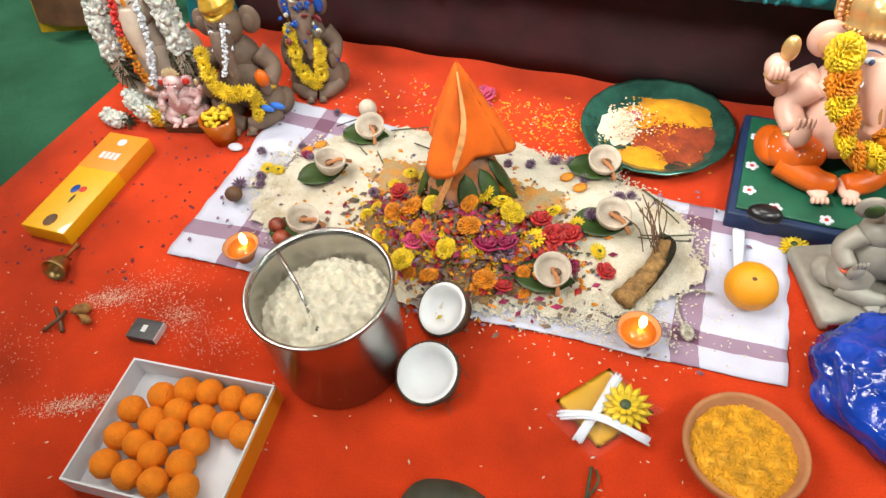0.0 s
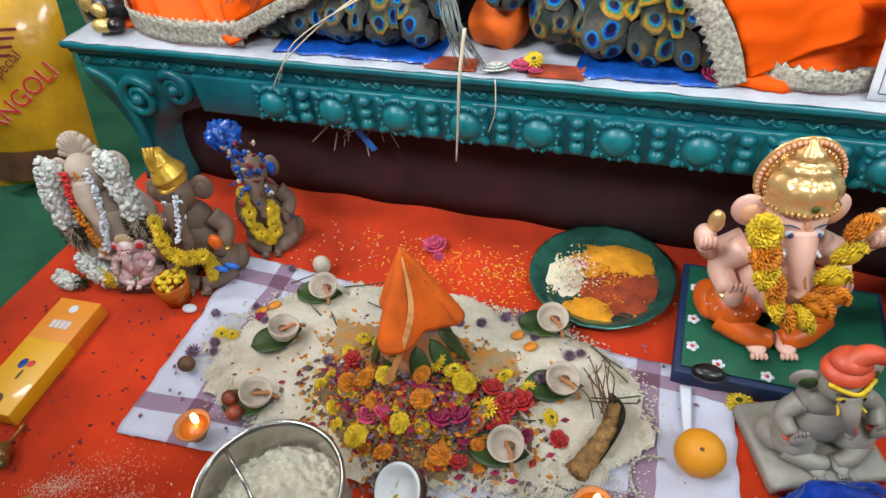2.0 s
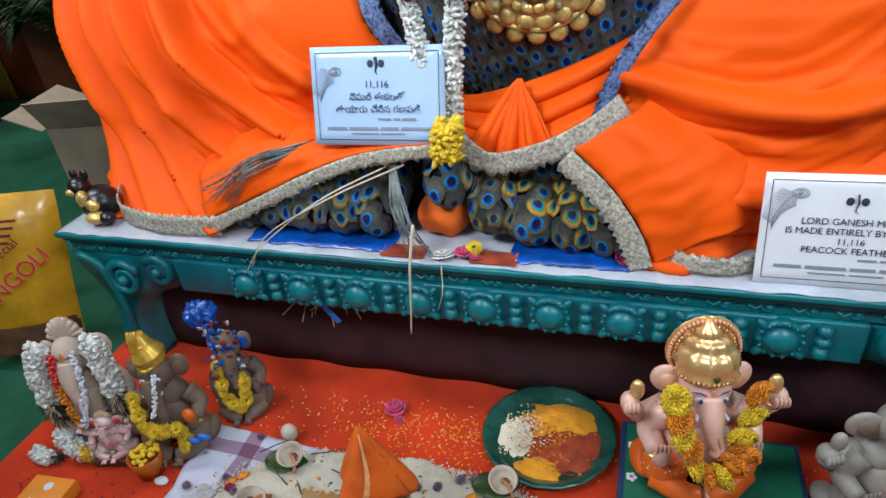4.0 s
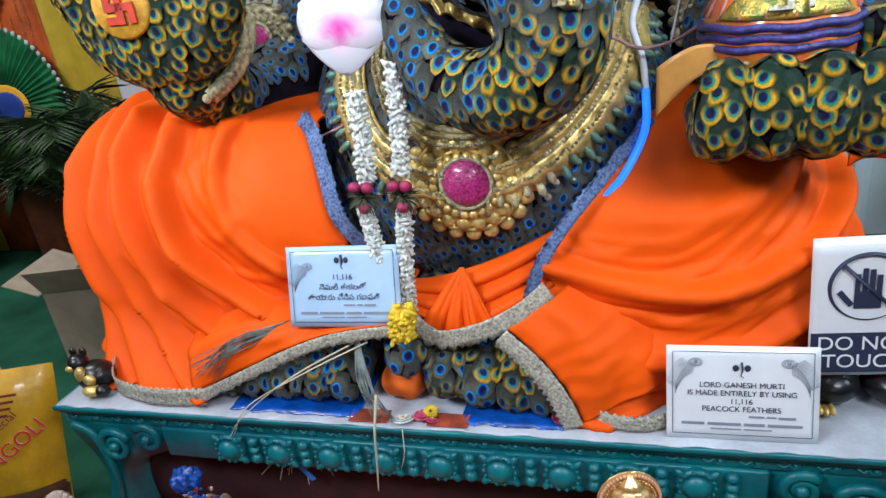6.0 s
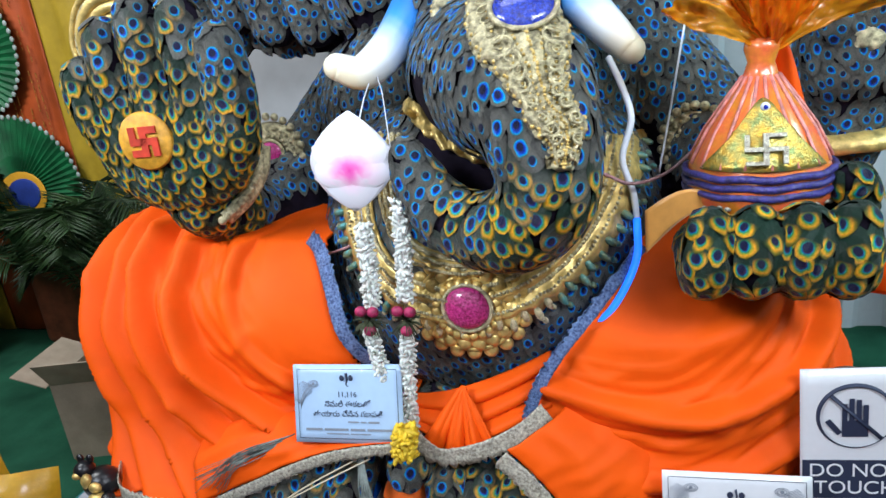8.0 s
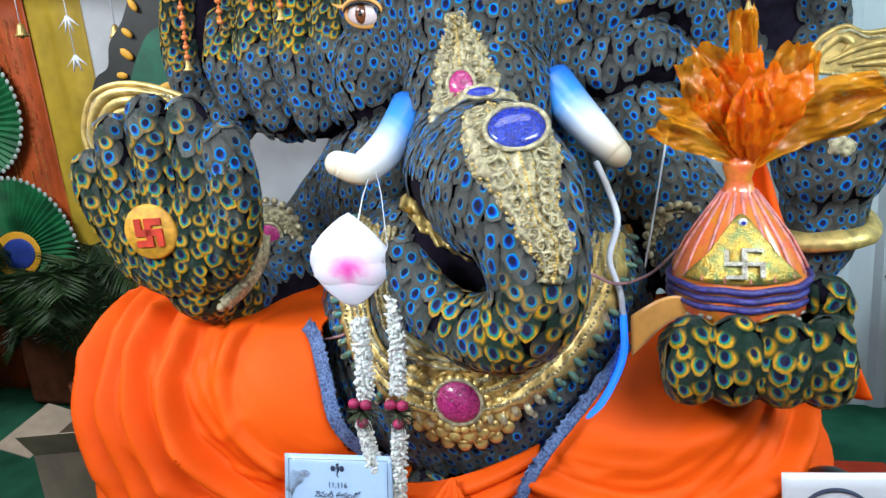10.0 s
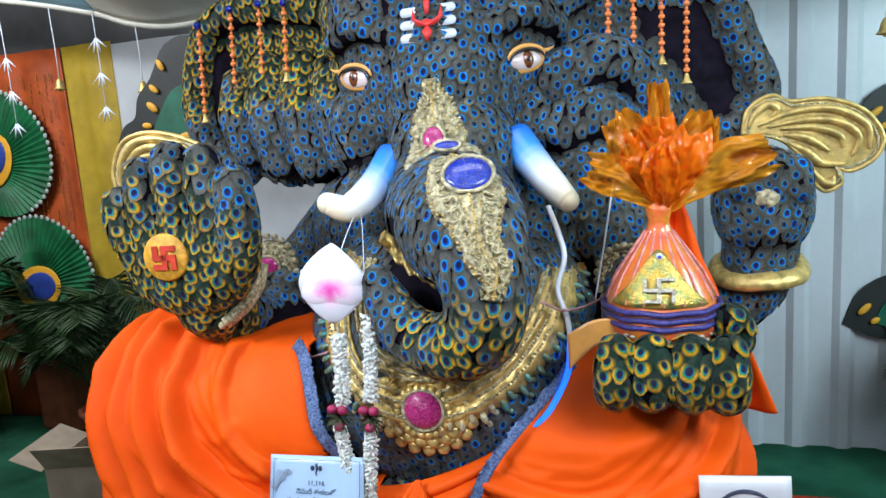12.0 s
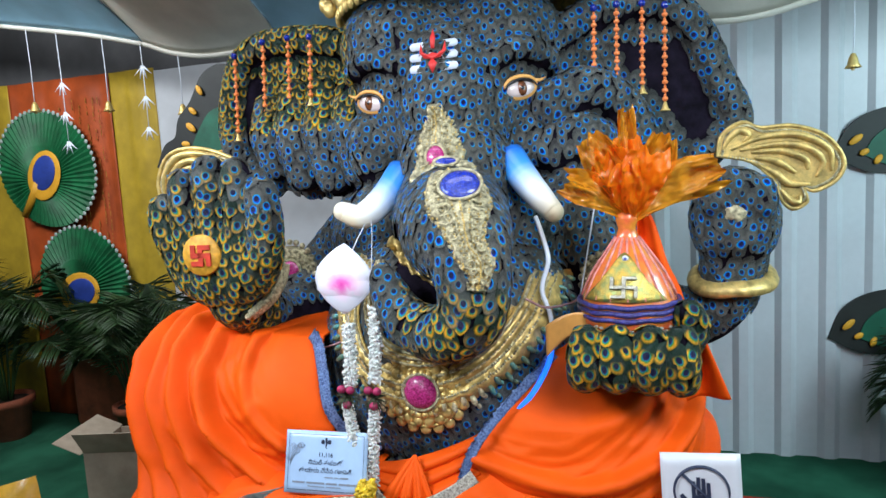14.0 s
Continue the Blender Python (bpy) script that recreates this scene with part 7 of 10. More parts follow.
hanging(1.76, 1.44, 2.30, 1.995, "bell", "small brass bell on a string before the sheet wall")

# open carton
cart = thing("carton", "open brown carton with flaps folded out on the floor", "carton")
cm_ = Matrix.Translation((-1.60, 0.98, -0.006)) @ rot(0, 0, 14)
bm = bmesh.new()
w, d, h, t = 0.20, 0.17, 0.37, 0.006
box(bm, -w, w, -d, -d + t, 0, h, 0, cm_)
box(bm, -w, w, d - t, d, 0, h, 0, cm_)
box(bm, -w, -w + t, -d + t, d - t, 0, h, 0, cm_)
box(bm, w - t, w, -d + t, d - t, 0, h, 0, cm_)
box(bm, -w + t, w - t, -d + t, d - t, 0, t, 0, cm_)
part("body", bm, M_CARTON, cart, smooth=False)
for mm in (cm_ @ Matrix.Translation((0, -d, h)) @ rot(-58, 0, 0), cm_ @ Matrix.Translation((-w, 0, h)) @ rot(0, 0, -90) @ rot(-25, 0, 0), cm_ @ Matrix.Translation((w, 0, h)) @ rot(0, 0, 90) @ rot(-60, 0, 0)):
    bm = bmesh.new()
    box(bm, -0.195, 0.195, -0.15, 0.0, -0.004, 0.0, 0.0, mm)
    part("flap", bm, M_CARTON, cart, smooth=False)

# ---- offering floor ----
M_STEEL = mat("stainless_steel", (0.50, 0.48, 0.45), 0.26, metal=1.0, vary=0.05, scale=10, fine=60, bump=0.02)
M_BRASS = mat("brass", (0.60, 0.40, 0.16), 0.35, metal=0.9, vary=0.2, scale=20)
M_PUFFRICE = mat("steamed_rice", (0.68, 0.63, 0.50), 0.7, vary=0.12, scale=60, fine=300, bump=0.5, sub=0.1)
M_FLOUR = mat("white_rice_bed", (0.74, 0.68, 0.56), 0.9, vary=0.25, scale=22, fine=420, bump=1.0, dark=(0.54, 0.43, 0.26), mid=0.36)
M_GRAIN = mat("rice_grains", (0.75, 0.68, 0.52), 0.7, vary=0.1)
M_TURMERIC = mat("turmeric_powder", (0.82, 0.34, 0.01), 0.9, vary=0.15, scale=30, fine=300, bump=0.4)
M_KUMKUM = mat("vermilion_powder", (0.42, 0.06, 0.015), 0.9, vary=0.25, scale=30, fine=300, bump=0.4)
M_YELLOWRICE = mat("turmeric_rice", (0.92, 0.44, 0.02), 0.7, vary=0.2, scale=60, fine=260, bump=0.4)
M_CLAY = mat("unglazed_clay", (0.47, 0.19, 0.075), 0.85, vary=0.12, scale=14, fine=150)
M_PALECLAY = mat("pale_dough_lamp", (0.56, 0.47, 0.38), 0.8, vary=0.15, scale=30, fine=160)
M_LAMPGLOW = mat("orange_lamp_oil", (0.85, 0.22, 0.02), 0.2, vary=0.1, coat=0.4, sub=0.3)
M_LADDU = mat("orange_laddu", (0.97, 0.25, 0.003), 0.75, vary=0.1, scale=50, fine=380, bump=0.8)
M_CARD_WHITE = mat("white_card", (0.66, 0.68, 0.72), 0.6, vary=0.05, scale=10)
M_CARD_ORANGE = mat("orange_card", (0.80, 0.27, 0.015), 0.5, vary=0.05)
M_CARD_YELLOW = mat("yellow_card", (0.82, 0.42, 0.01), 0.4, vary=0.04, coat=0.3)
M_COIRSHELL = mat("coconut_shell", (0.10, 0.055, 0.03), 0.85, vary=0.3, scale=40, fine=200, bump=0.8)
M_COCOMEAT = mat("coconut_flesh", (0.76, 0.78, 0.80), 0.5, vary=0.04, sub=0.1)
M_ORANGEFRUIT = mat("orange_peel", (0.82, 0.33, 0.01), 0.45, vary=0.08, scale=10, fine=420, bump=0.4)
M_CONECLOTH = mat("orange_cotton_cone", (0.92, 0.155, 0.004), 0.75, vary=0.15, scale=20, fine=500, bump=0.3)
M_BLUEBAG = mat("blue_plastic_bag", (0.005, 0.06, 0.50), 0.16, vary=0.3, scale=12, fine=70, bump=0.4, coat=0.4)
M_WOOD = mat("brown_wood", (0.16, 0.07, 0.03), 0.6, vary=0.25, scale=18)
M_GREENBOARD = mat("green_painted_board", (0.010, 0.13, 0.07), 0.45, vary=0.2, scale=14)
M_NAVY = mat("navy_board_edge", (0.012, 0.035, 0.11), 0.5, vary=0.2, scale=14)
M_SKIN = mat("pale_pink_paint", (0.82, 0.50, 0.40), 0.4, vary=0.06, scale=20, coat=0.2)
M_DHOTI = mat("orange_painted_garment", (0.85, 0.15, 0.012), 0.38, vary=0.12, scale=20)
M_GREYCLAY = mat("grey_clay", (0.36, 0.335, 0.285), 0.42, vary=0.15, scale=20)
M_BROWNCLAY = mat("brown_clay", (0.22, 0.145, 0.105), 0.7, vary=0.2, scale=16)
M_PALESTONE = mat("pale_painted_clay", (0.62, 0.50, 0.40), 0.65, vary=0.15, scale=16)
M_DARKEYE = mat("dark_eye_paint", (0.01, 0.012, 0.02), 0.3, vary=0.1)
M_CLEARFILM = mat("clear_film", (0.92, 0.92, 0.92), 0.1, vary=0.03, scale=20, fine=80, bump=0.5, trans=0.82)
film(M_CLEARFILM, "clear", (1.0, 1.0, 1.0), 0.86)
M_AMBERCUP = mat("amber_plastic_cup", (0.9, 0.22, 0.02), 0.2, vary=0.1, trans=0.5)
M_YELLOWBAG = mat("yellow_printed_bag", (0.75, 0.42, 0.015), 0.35, vary=0.15, scale=9, fine=70, bump=0.3, coat=0.3)
M_MAROON = mat("maroon_print", (0.20, 0.02, 0.03), 0.5, vary=0.1)


def towel_material():
    m = mat("checked_cotton_towel", (0.58, 0.59, 0.72), 0.85, vary=0.07, scale=10, fine=500, bump=0.3)
    nt = m.node_tree
    N, L = nt.nodes, nt.links
    b = N["Principled BSDF"]
    src = b.inputs["Base Color"].links[0].from_socket
    uv = N.new("ShaderNodeUVMap")
    uv.uv_map = "eye"
    sp = N.new("ShaderNodeSeparateXYZ")
    L.new(uv.outputs["UV"], sp.inputs["Vector"])
    last = src
    for axis, lo, hi in (("X", 0.10, 0.14), ("X", 0.845, 0.885), ("Y", 0.12, 0.20), ("Y", 0.84, 0.92)):
        a, c, d = N.new("ShaderNodeMath"), N.new("ShaderNodeMath"), N.new("ShaderNodeMath")
        a.operation, c.operation, d.operation = "GREATER_THAN", "LESS_THAN", "MULTIPLY"
        a.inputs[1].default_value, c.inputs[1].default_value = lo, hi
        L.new(sp.outputs[axis], a.inputs[0])
        L.new(sp.outputs[axis], c.inputs[0])
        L.new(a.outputs[0], d.inputs[0])
        L.new(c.outputs[0], d.inputs[1])
        mx = N.new("ShaderNodeMix")
        mx.data_type, mx.blend_type = "RGBA", "MULTIPLY"
        mx.inputs["B"].default_value = (0.55, 0.36, 0.42, 1)
        L.new(d.outputs[0], mx.inputs["Factor"])
        L.new(last, mx.inputs["A"])
        last = mx.outputs["Result"]
    L.new(last, b.inputs["Base Color"])
    return m


M_TOWEL = towel_material()
bm = bmesh.new()
uvl = bm.loops.layers.uv.new("eye")
TA, TB, TC, TD = Vector((-0.485, -0.63, 0)), Vector((0.575, -0.545, 0)), Vector((0.555, -0.235, 0)), Vector((-0.505, -0.155, 0))


def towel_at(u, v):
    p = TA.lerp(TB, u).lerp(TD.lerp(TC, u), v)
    ed = min(u, 1 - u, v, 1 - v)
    p += Vector((0.006 * noise.noise(Vector((v * 9, u * 3, 1))), 0.008 * noise.noise(Vector((u * 8, v * 3, 2))), 0)) * (1 if ed < 0.12 else 0.3)
    p.z = 0.004 + 0.008 * abs(noise.noise(Vector((u * 7, v * 5, 3)))) + (0.006 * abs(noise.noise(Vector((u * 30, v * 12, 4)))) if ed < 0.06 else 0)
    return p


nu, nv = 90, 40
tv = [[bm.verts.new(towel_at(i / nu, j / nv)) for j in range(nv + 1)] for i in range(nu + 1)]
for i in range(nu):
    for j in range(nv):
        f = bm.faces.new((tv[i][j], tv[i + 1][j], tv[i + 1][j + 1], tv[i][j + 1]))
        for lp, (a, b) in zip(f.loops, ((i, j), (i + 1, j), (i + 1, j + 1), (i, j + 1))):
            lp[uvl].uv = (a / nu, b / nv)
ob = solid("checked_towel", bm, M_TOWEL, "white cotton towel with plum check bands spread on the carpet", "towel")
ob.modifiers.new("thick", "SOLIDIFY").thickness = 0.002


# bed of rice and flour
def bed_height(x, y):
    e = ((x + 0.0) / 0.42) ** 2 + ((y + 0.375 - 0.03 * x) / 0.205) ** 2
    e += 0.35 * noise.noise(Vector((x * 9, y * 9, 0))) + 0.12 * noise.noise(Vector((x * 30, y * 30, 5)))
    return 0.024 * max(0, 1 - e) ** 0.5


bm = bmesh.new()
N1, N2 = 110, 60
gv = {}
for i in range(N1 + 1):
    for j in range(N2 + 1):
        x, y = -0.50 + 1.0 * i / N1, -0.62 + 0.48 * j / N2
        h = bed_height(x, y)
        gv[i, j] = (bm.verts.new((x, y, 0.0125 + h + 0.002 * noise.noise(Vector((x * 60, y * 60, 1))))), h)
for i in range(N1):
    for j in range(N2):
        q = [gv[i, j], gv[i + 1, j], gv[i + 1, j + 1], gv[i, j + 1]]
        if sum(1 for c in q if c[1] > 0) >= 3:
            bm.faces.new([c[0] for c in q])
for v in [v for v in bm.verts if not v.link_faces]:
    bm.verts.remove(v)
solid("rice_bed", bm, M_FLOUR, "heaped bed of white rice and flour spread over the towel", "rice")


def scatter(name, n, place, size, material, label, seed, stretch=2.5, category="grains"):
    """Loose grains and scraps, too many to count."""
    rr = random.Random(seed)
    vs, fs = [], []
    for _ in range(n):
        x, y, z = place(rr)
        s = size * rr.uniform(0.5, 1.5)
        a = rr.uniform(0, 6.28)
        d, w = Vector((math.cos(a), math.sin(a), 0)) * s * stretch, Vector((-math.sin(a), math.cos(a), 0)) * s
        p = Vector((x, y, z))
        b0_ = len(vs)
        vs += [p - d, p + w, p + d, p - w, p + Vector((0, 0, s * 1.1))]
        fs += [(b0_, b0_ + 1, b0_ + 4), (b0_ + 1, b0_ + 2, b0_ + 4), (b0_ + 2, b0_ + 3, b0_ + 4), (b0_ + 3, b0_, b0_ + 4)]
    me = bpy.data.meshes.new(name)
    me.from_pydata([tuple(v) for v in vs], [], fs)
    me.materials.append(material)
    return tagged(new(name, me), label, category, kind="stuff")


def on_bed(x, y):
    h = bed_height(x, y)
    return 0.0125 + h if h > 0 else (0.012 if -0.49 < x < 0.56 and -0.62 < y < -0.17 else 0.0)


def near_plinth(r):
    x, y = r.gauss(0.05, 0.16), r.gauss(-0.075, 0.04)
    return x, min(y, 0.02), 0.0005 if y > -0.16 else on_bed(x, y)


scatter("loose_rice", 560, near_plinth, 0.0015, M_YELLOWRICE, "turmeric rice and marigold petals strewn on the carpet", 1)
scatter("loose_rice", 420, lambda r: (lambda x, y: (x, y, 0.0005))(r.uniform(-0.9, 1.0), r.choice((r.uniform(-1.15, -0.66), r.uniform(-0.14, 0.0)))), 0.0012, M_GRAIN, "rice grains strewn on the red carpet", 2)
scatter("loose_rice", 1100, lambda r: (lambda x, y: (x, y, on_bed(x, y) + 0.0005))(r.gauss(0.2, 0.17), r.gauss(-0.46, 0.07)), 0.0011, M_GRAIN, "rice grains scattered over the towel", 3)
scatter("dry_petals", 130, lambda r: (lambda x, y: (x, y, on_bed(x, y) + 0.0005))(r.uniform(-0.48, 0.5), r.uniform(-0.6, -0.18)), 0.0028, M_PURPLEFL, "dried purple petals scattered over rice and towel", 4, 1.6, "petals")
scatter("dry_petals", 520, lambda r: (lambda x, y: (x, y, on_bed(x, y) + 0.002))(r.gauss(0.03, 0.085), r.gauss(-0.43, 0.055)), 0.0045, M_BROWNCLAY, "brown dried petals and husks among the flowers", 5, 1.8, "petals")
scatter("dry_petals", 160, lambda r: (lambda x, y: (x, y, 0.0005))(r.uniform(-0.9, -0.5), r.uniform(-0.75, -0.2)), 0.0028, M_MAROON, "dark petal scraps on the carpet", 6, 1.5, "petals")
scatter("dry_petals", 900, lambda r: (lambda x, y: (x, y, on_bed(x, y) + 0.001))(r.gauss(0.02, 0.09), r.gauss(-0.41, 0.06)), 0.0030, M_ORANGEFL, "turmeric and marigold shreds over the rice", 7, 1.8, "petals")

for mt, n, sz, sd, lb in ((M_ORANGEFL, 900, 0.0032, 31, "orange marigold petals heaped on the rice"), (M_YELLOWFL, 500, 0.0030, 32, "yellow marigold petals heaped on the rice"), (M_BROWNCLAY, 1500, 0.0034, 33, "dry brown petals heaped on the rice"), (M_MAGENTAFL, 220, 0.0042, 34, "magenta rose petals heaped on the rice")):
    scatter("dry_petals", n, lambda r: (lambda x, y: (x, y, on_bed(x, y) + r.uniform(0.0, 0.03) * max(0.1, 1 - ((x - 0.03) / 0.17) ** 2 - ((y + 0.44) / 0.11) ** 2)))(r.gauss(0.03, 0.085), r.gauss(-0.44, 0.05)), sz, mt, lb, sd, 1.9, "petals")


def bed_edge(r):
    """Loose rice lies thickest along the rim of the bed."""
    a, k = r.uniform(0, 2 * math.pi), r.gauss(0.96, 0.055)
    x = 0.42 * k * math.cos(a)
    y = -0.375 + 0.03 * x + 0.205 * k * math.sin(a)
    return x, y, on_bed(x, y) + 0.0005


def heaped(r):
    """Petals lying on top of the flower heap."""
    x, y = r.gauss(0.04, 0.085), r.gauss(-0.45, 0.048)
    return x, y, on_bed(x, y) + r.uniform(0.01, 0.055) * max(0.05, 1 - ((x - 0.04) / 0.2) ** 2 - ((y + 0.45) / 0.12) ** 2)


scatter("loose_rice", 5200, bed_edge, 0.0016, M_FLOUR, "white rice grains spilled round the bed's edge", 51, 2.0)
scatter("loose_rice", 2200, lambda r: (lambda x, y: (x, y, on_bed(x, y) + 0.0005))(r.gauss(0.27, 0.07), r.gauss(-0.515, 0.022)), 0.0013, M_FLOUR, "white rice grains spilled on the towel", 52, 2.0)
for mt, n, sz, sd, lb in ((M_ORANGEFL, 260, 0.0036, 53, "loose orange petals over the flower heap"), (M_MAGENTAFL, 160, 0.0046, 54, "loose magenta petals over the flower heap"), (M_REDFL, 120, 0.0046, 55, "loose red petals over the flower heap"),
                          (M_BROWNCLAY, 420, 0.0036, 56, "dry brown petals over the flower heap"), (M_DRYGREEN, 160, 0.0026, 57, "dry green scraps over the flower heap"), (M_PURPLEFL, 160, 0.0036, 58, "dried purple petals over the flower heap")):
    scatter("loose_petals", n, heaped, sz, mt, lb, sd, 1.7, "petals")


# turmeric and husk powder dusted about the cone
def powder_patch(name, x0, y0, rx, ry, material, label, seed):
    bm = bmesh.new()
    n1, n2 = 46, 34
    vs = {}
    for i in range(n1 + 1):
        for j in range(n2 + 1):
            a, b = 2 * i / n1 - 1, 2 * j / n2 - 1
            x, y = x0 + rx * a, y0 + ry * b
            e = 1 - a * a - b * b + 0.9 * noise.noise(Vector((x * 26, y * 26, seed))) + 0.5 * noise.noise(Vector((x * 90, y * 90, seed)))
            vs[i, j] = bm.verts.new((x, y, on_bed(x, y) + 0.0025 + 0.004 * max(0, e))), e
    for i in range(n1):
        for j in range(n2):
            q = [vs[i, j], vs[i + 1, j], vs[i + 1, j + 1], vs[i, j + 1]]
            if all(c[1] > 0.15 for c in q):
                bm.faces.new([c[0] for c in q])
    for v in [v for v in bm.verts if not v.link_faces]:
        bm.verts.remove(v)
    solid(name, bm, material, label, "powder", kind="stuff")


M_DUST = mat("turmeric_dust_on_rice", (0.56, 0.23, 0.03), 0.95, vary=0.35, scale=40, fine=300, bump=0.6, dark=(0.42, 0.34, 0.20))
M_REDNUT = mat("red_brown_nut", (0.30, 0.05, 0.02), 0.4, vary=0.3, scale=60)
M_FLOURDUST = mat("flour_dust", (0.80, 0.62, 0.50), 0.95, vary=0.1)
M_HUSK = mat("dry_husk_litter", (0.16, 0.10, 0.05), 0.95, vary=0.4, scale=50, fine=260, bump=0.9, dark=(0.30, 0.17, 0.05))
powder_patch("powder_dust", 0.115, -0.34, 0.085, 0.06, M_DUST, "turmeric dusted over the rice beside the cone", 1)
powder_patch("powder_dust", -0.10, -0.345, 0.10, 0.065, M_DUST, "turmeric dusted over the rice beside the cone", 2)
powder_patch("husk_litter", 0.03, -0.455, 0.20, 0.12, M_HUSK, "brown litter of dry petals and husks under the flowers", 3)


# ---- flowers ----
def flower_proto(kind):
    bm = bmesh.new()
    if kind == "daisy":
        for ring, (n, r, up, tilt) in enumerate(((16, 0.024, 0.004, 8), (14, 0.020, 0.008, 20), (10, 0.013, 0.011, 40))):
            for k in range(n):
                a = 2 * math.pi * (k + 0.5 * ring) / n
                m = rot(0, 0, math.degrees(a)) @ Matrix.Translation((r * 0.6, 0, up)) @ rot(0, -tilt, 0)
                ball(bm, (0, 0, 0), (r * 0.5, 0.0034, 0.0016), 6, 4, m)
    elif kind == "marigold":
        ball(bm, (0, 0, 0.010), (0.019, 0.019, 0.012), 10, 7)
        for k in range(120):
            z = 1 - 1.25 * (k + 0.5) / 120
            a = k * 2.39996
            rr = math.sqrt(max(0.0, 1 - z * z))
            j, j2 = noise.noise(Vector((k * 5.3, 1.7, 2))), noise.noise(Vector((k * 3.1, 7.7, 1)))
            d = Vector((rr * math.cos(a), rr * math.sin(a), z))
            m = Matrix.Translation((0.0215 * d.x, 0.0215 * d.y, 0.010 + 0.0135 * d.z)) @ d.to_track_quat("X", "Z").to_matrix().to_4x4() @ rot(90 * j, 50 * j2, 40 * j)
            ball(bm, (0, 0, 0), (0.0062 + 0.002 * j2, 0.0046, 0.0014), 6, 4, m)
    elif kind == "rose":
        ball(bm, (0, 0, 0.008), (0.013, 0.013, 0.009), 8, 6)
        for ring, (n, r, up, tilt) in enumerate(((6, 0.021, 0.008, 35), (5, 0.016, 0.013, 55), (4, 0.010, 0.016, 70), (3, 0.005, 0.017, 80))):
            for k in range(n):
                a = 2 * math.pi * (k + 0.5 * ring) / n
                m = rot(0, 0, math.degrees(a)) @ Matrix.Translation((r * 0.75, 0, up)) @ rot(0, -tilt, 0)
                ball(bm, (0, 0, 0), (r * 0.62, r * 0.62, 0.003), 8, 5, m)
    else:
        for k in range(46):
            z = 1 - 2 * (k + 0.5) / 46
            a = k * 2.4
            rr = math.sqrt(1 - z * z)
            ball(bm, (0.011 * rr * math.cos(a), 0.011 * rr * math.sin(a), 0.009 + 0.008 * z), (0.0066, 0.0020, 0.0016), 5, 4, Vector((rr * math.cos(a), rr * math.sin(a), z + 0.3)).to_track_quat("X", "Z").to_matrix().to_4x4())
    return bm


PROTO = {}


def flower(kind, material, x, y, z, s, tilt, label, category="flower", group="offering flowers"):
    key = (kind, material.name)
    rr = random.Random(int(x * 9973 + y * 7919))
    m = Matrix.Translation((x, y, z)) @ rot(rr.uniform(-tilt, tilt), rr.uniform(-tilt, tilt), rr.uniform(0, 360))
    if key not in PROTO:
        root = thing("flower", label, category, group=group)
        part("petals", flower_proto(kind), material, root)
        if kind == "daisy":
            bm = bmesh.new()
            ball(bm, (0, 0, 0.009), (0.006, 0.006, 0.004), 10, 6)
            part("centre", bm, M_LEAF if material is M_YELLOWFL else M_TURMERIC, root, "green centre")
        root.matrix_world = m @ Matrix.Scale(s, 4)
        PROTO[key] = root
        return root
    src = PROTO[key]
    ob = copy_thing(src, Matrix())
    ob.matrix_basis = m @ Matrix.Scale(s, 4)
    return ob


NAMES = {"y": ("daisy", M_YELLOWFL, "yellow chrysanthemum with a green centre on the offering heap"), "o": ("marigold", M_ORANGEFL, "orange marigold head on the offering heap"),
         "g": ("marigold", M_YELLOWFL, "yellow marigold head on the offering heap"), "r": ("rose", M_REDFL, "small red rose on the offering heap"), "m": ("rose", M_MAGENTAFL, "dark magenta rose on the offering heap"),
         "k": ("rose", M_PINKFL, "bright pink rose on the offering heap"), "p": ("globe", M_PURPLEFL, "dried purple globe flower on rice and towel")}


def put(code, x, y, s=1.0, lift=0.0, tilt=30):
    k, mt, lb = NAMES[code]
    flower(k, mt, x, y, on_bed(x, y) + lift, s * 0.74, tilt, lb)


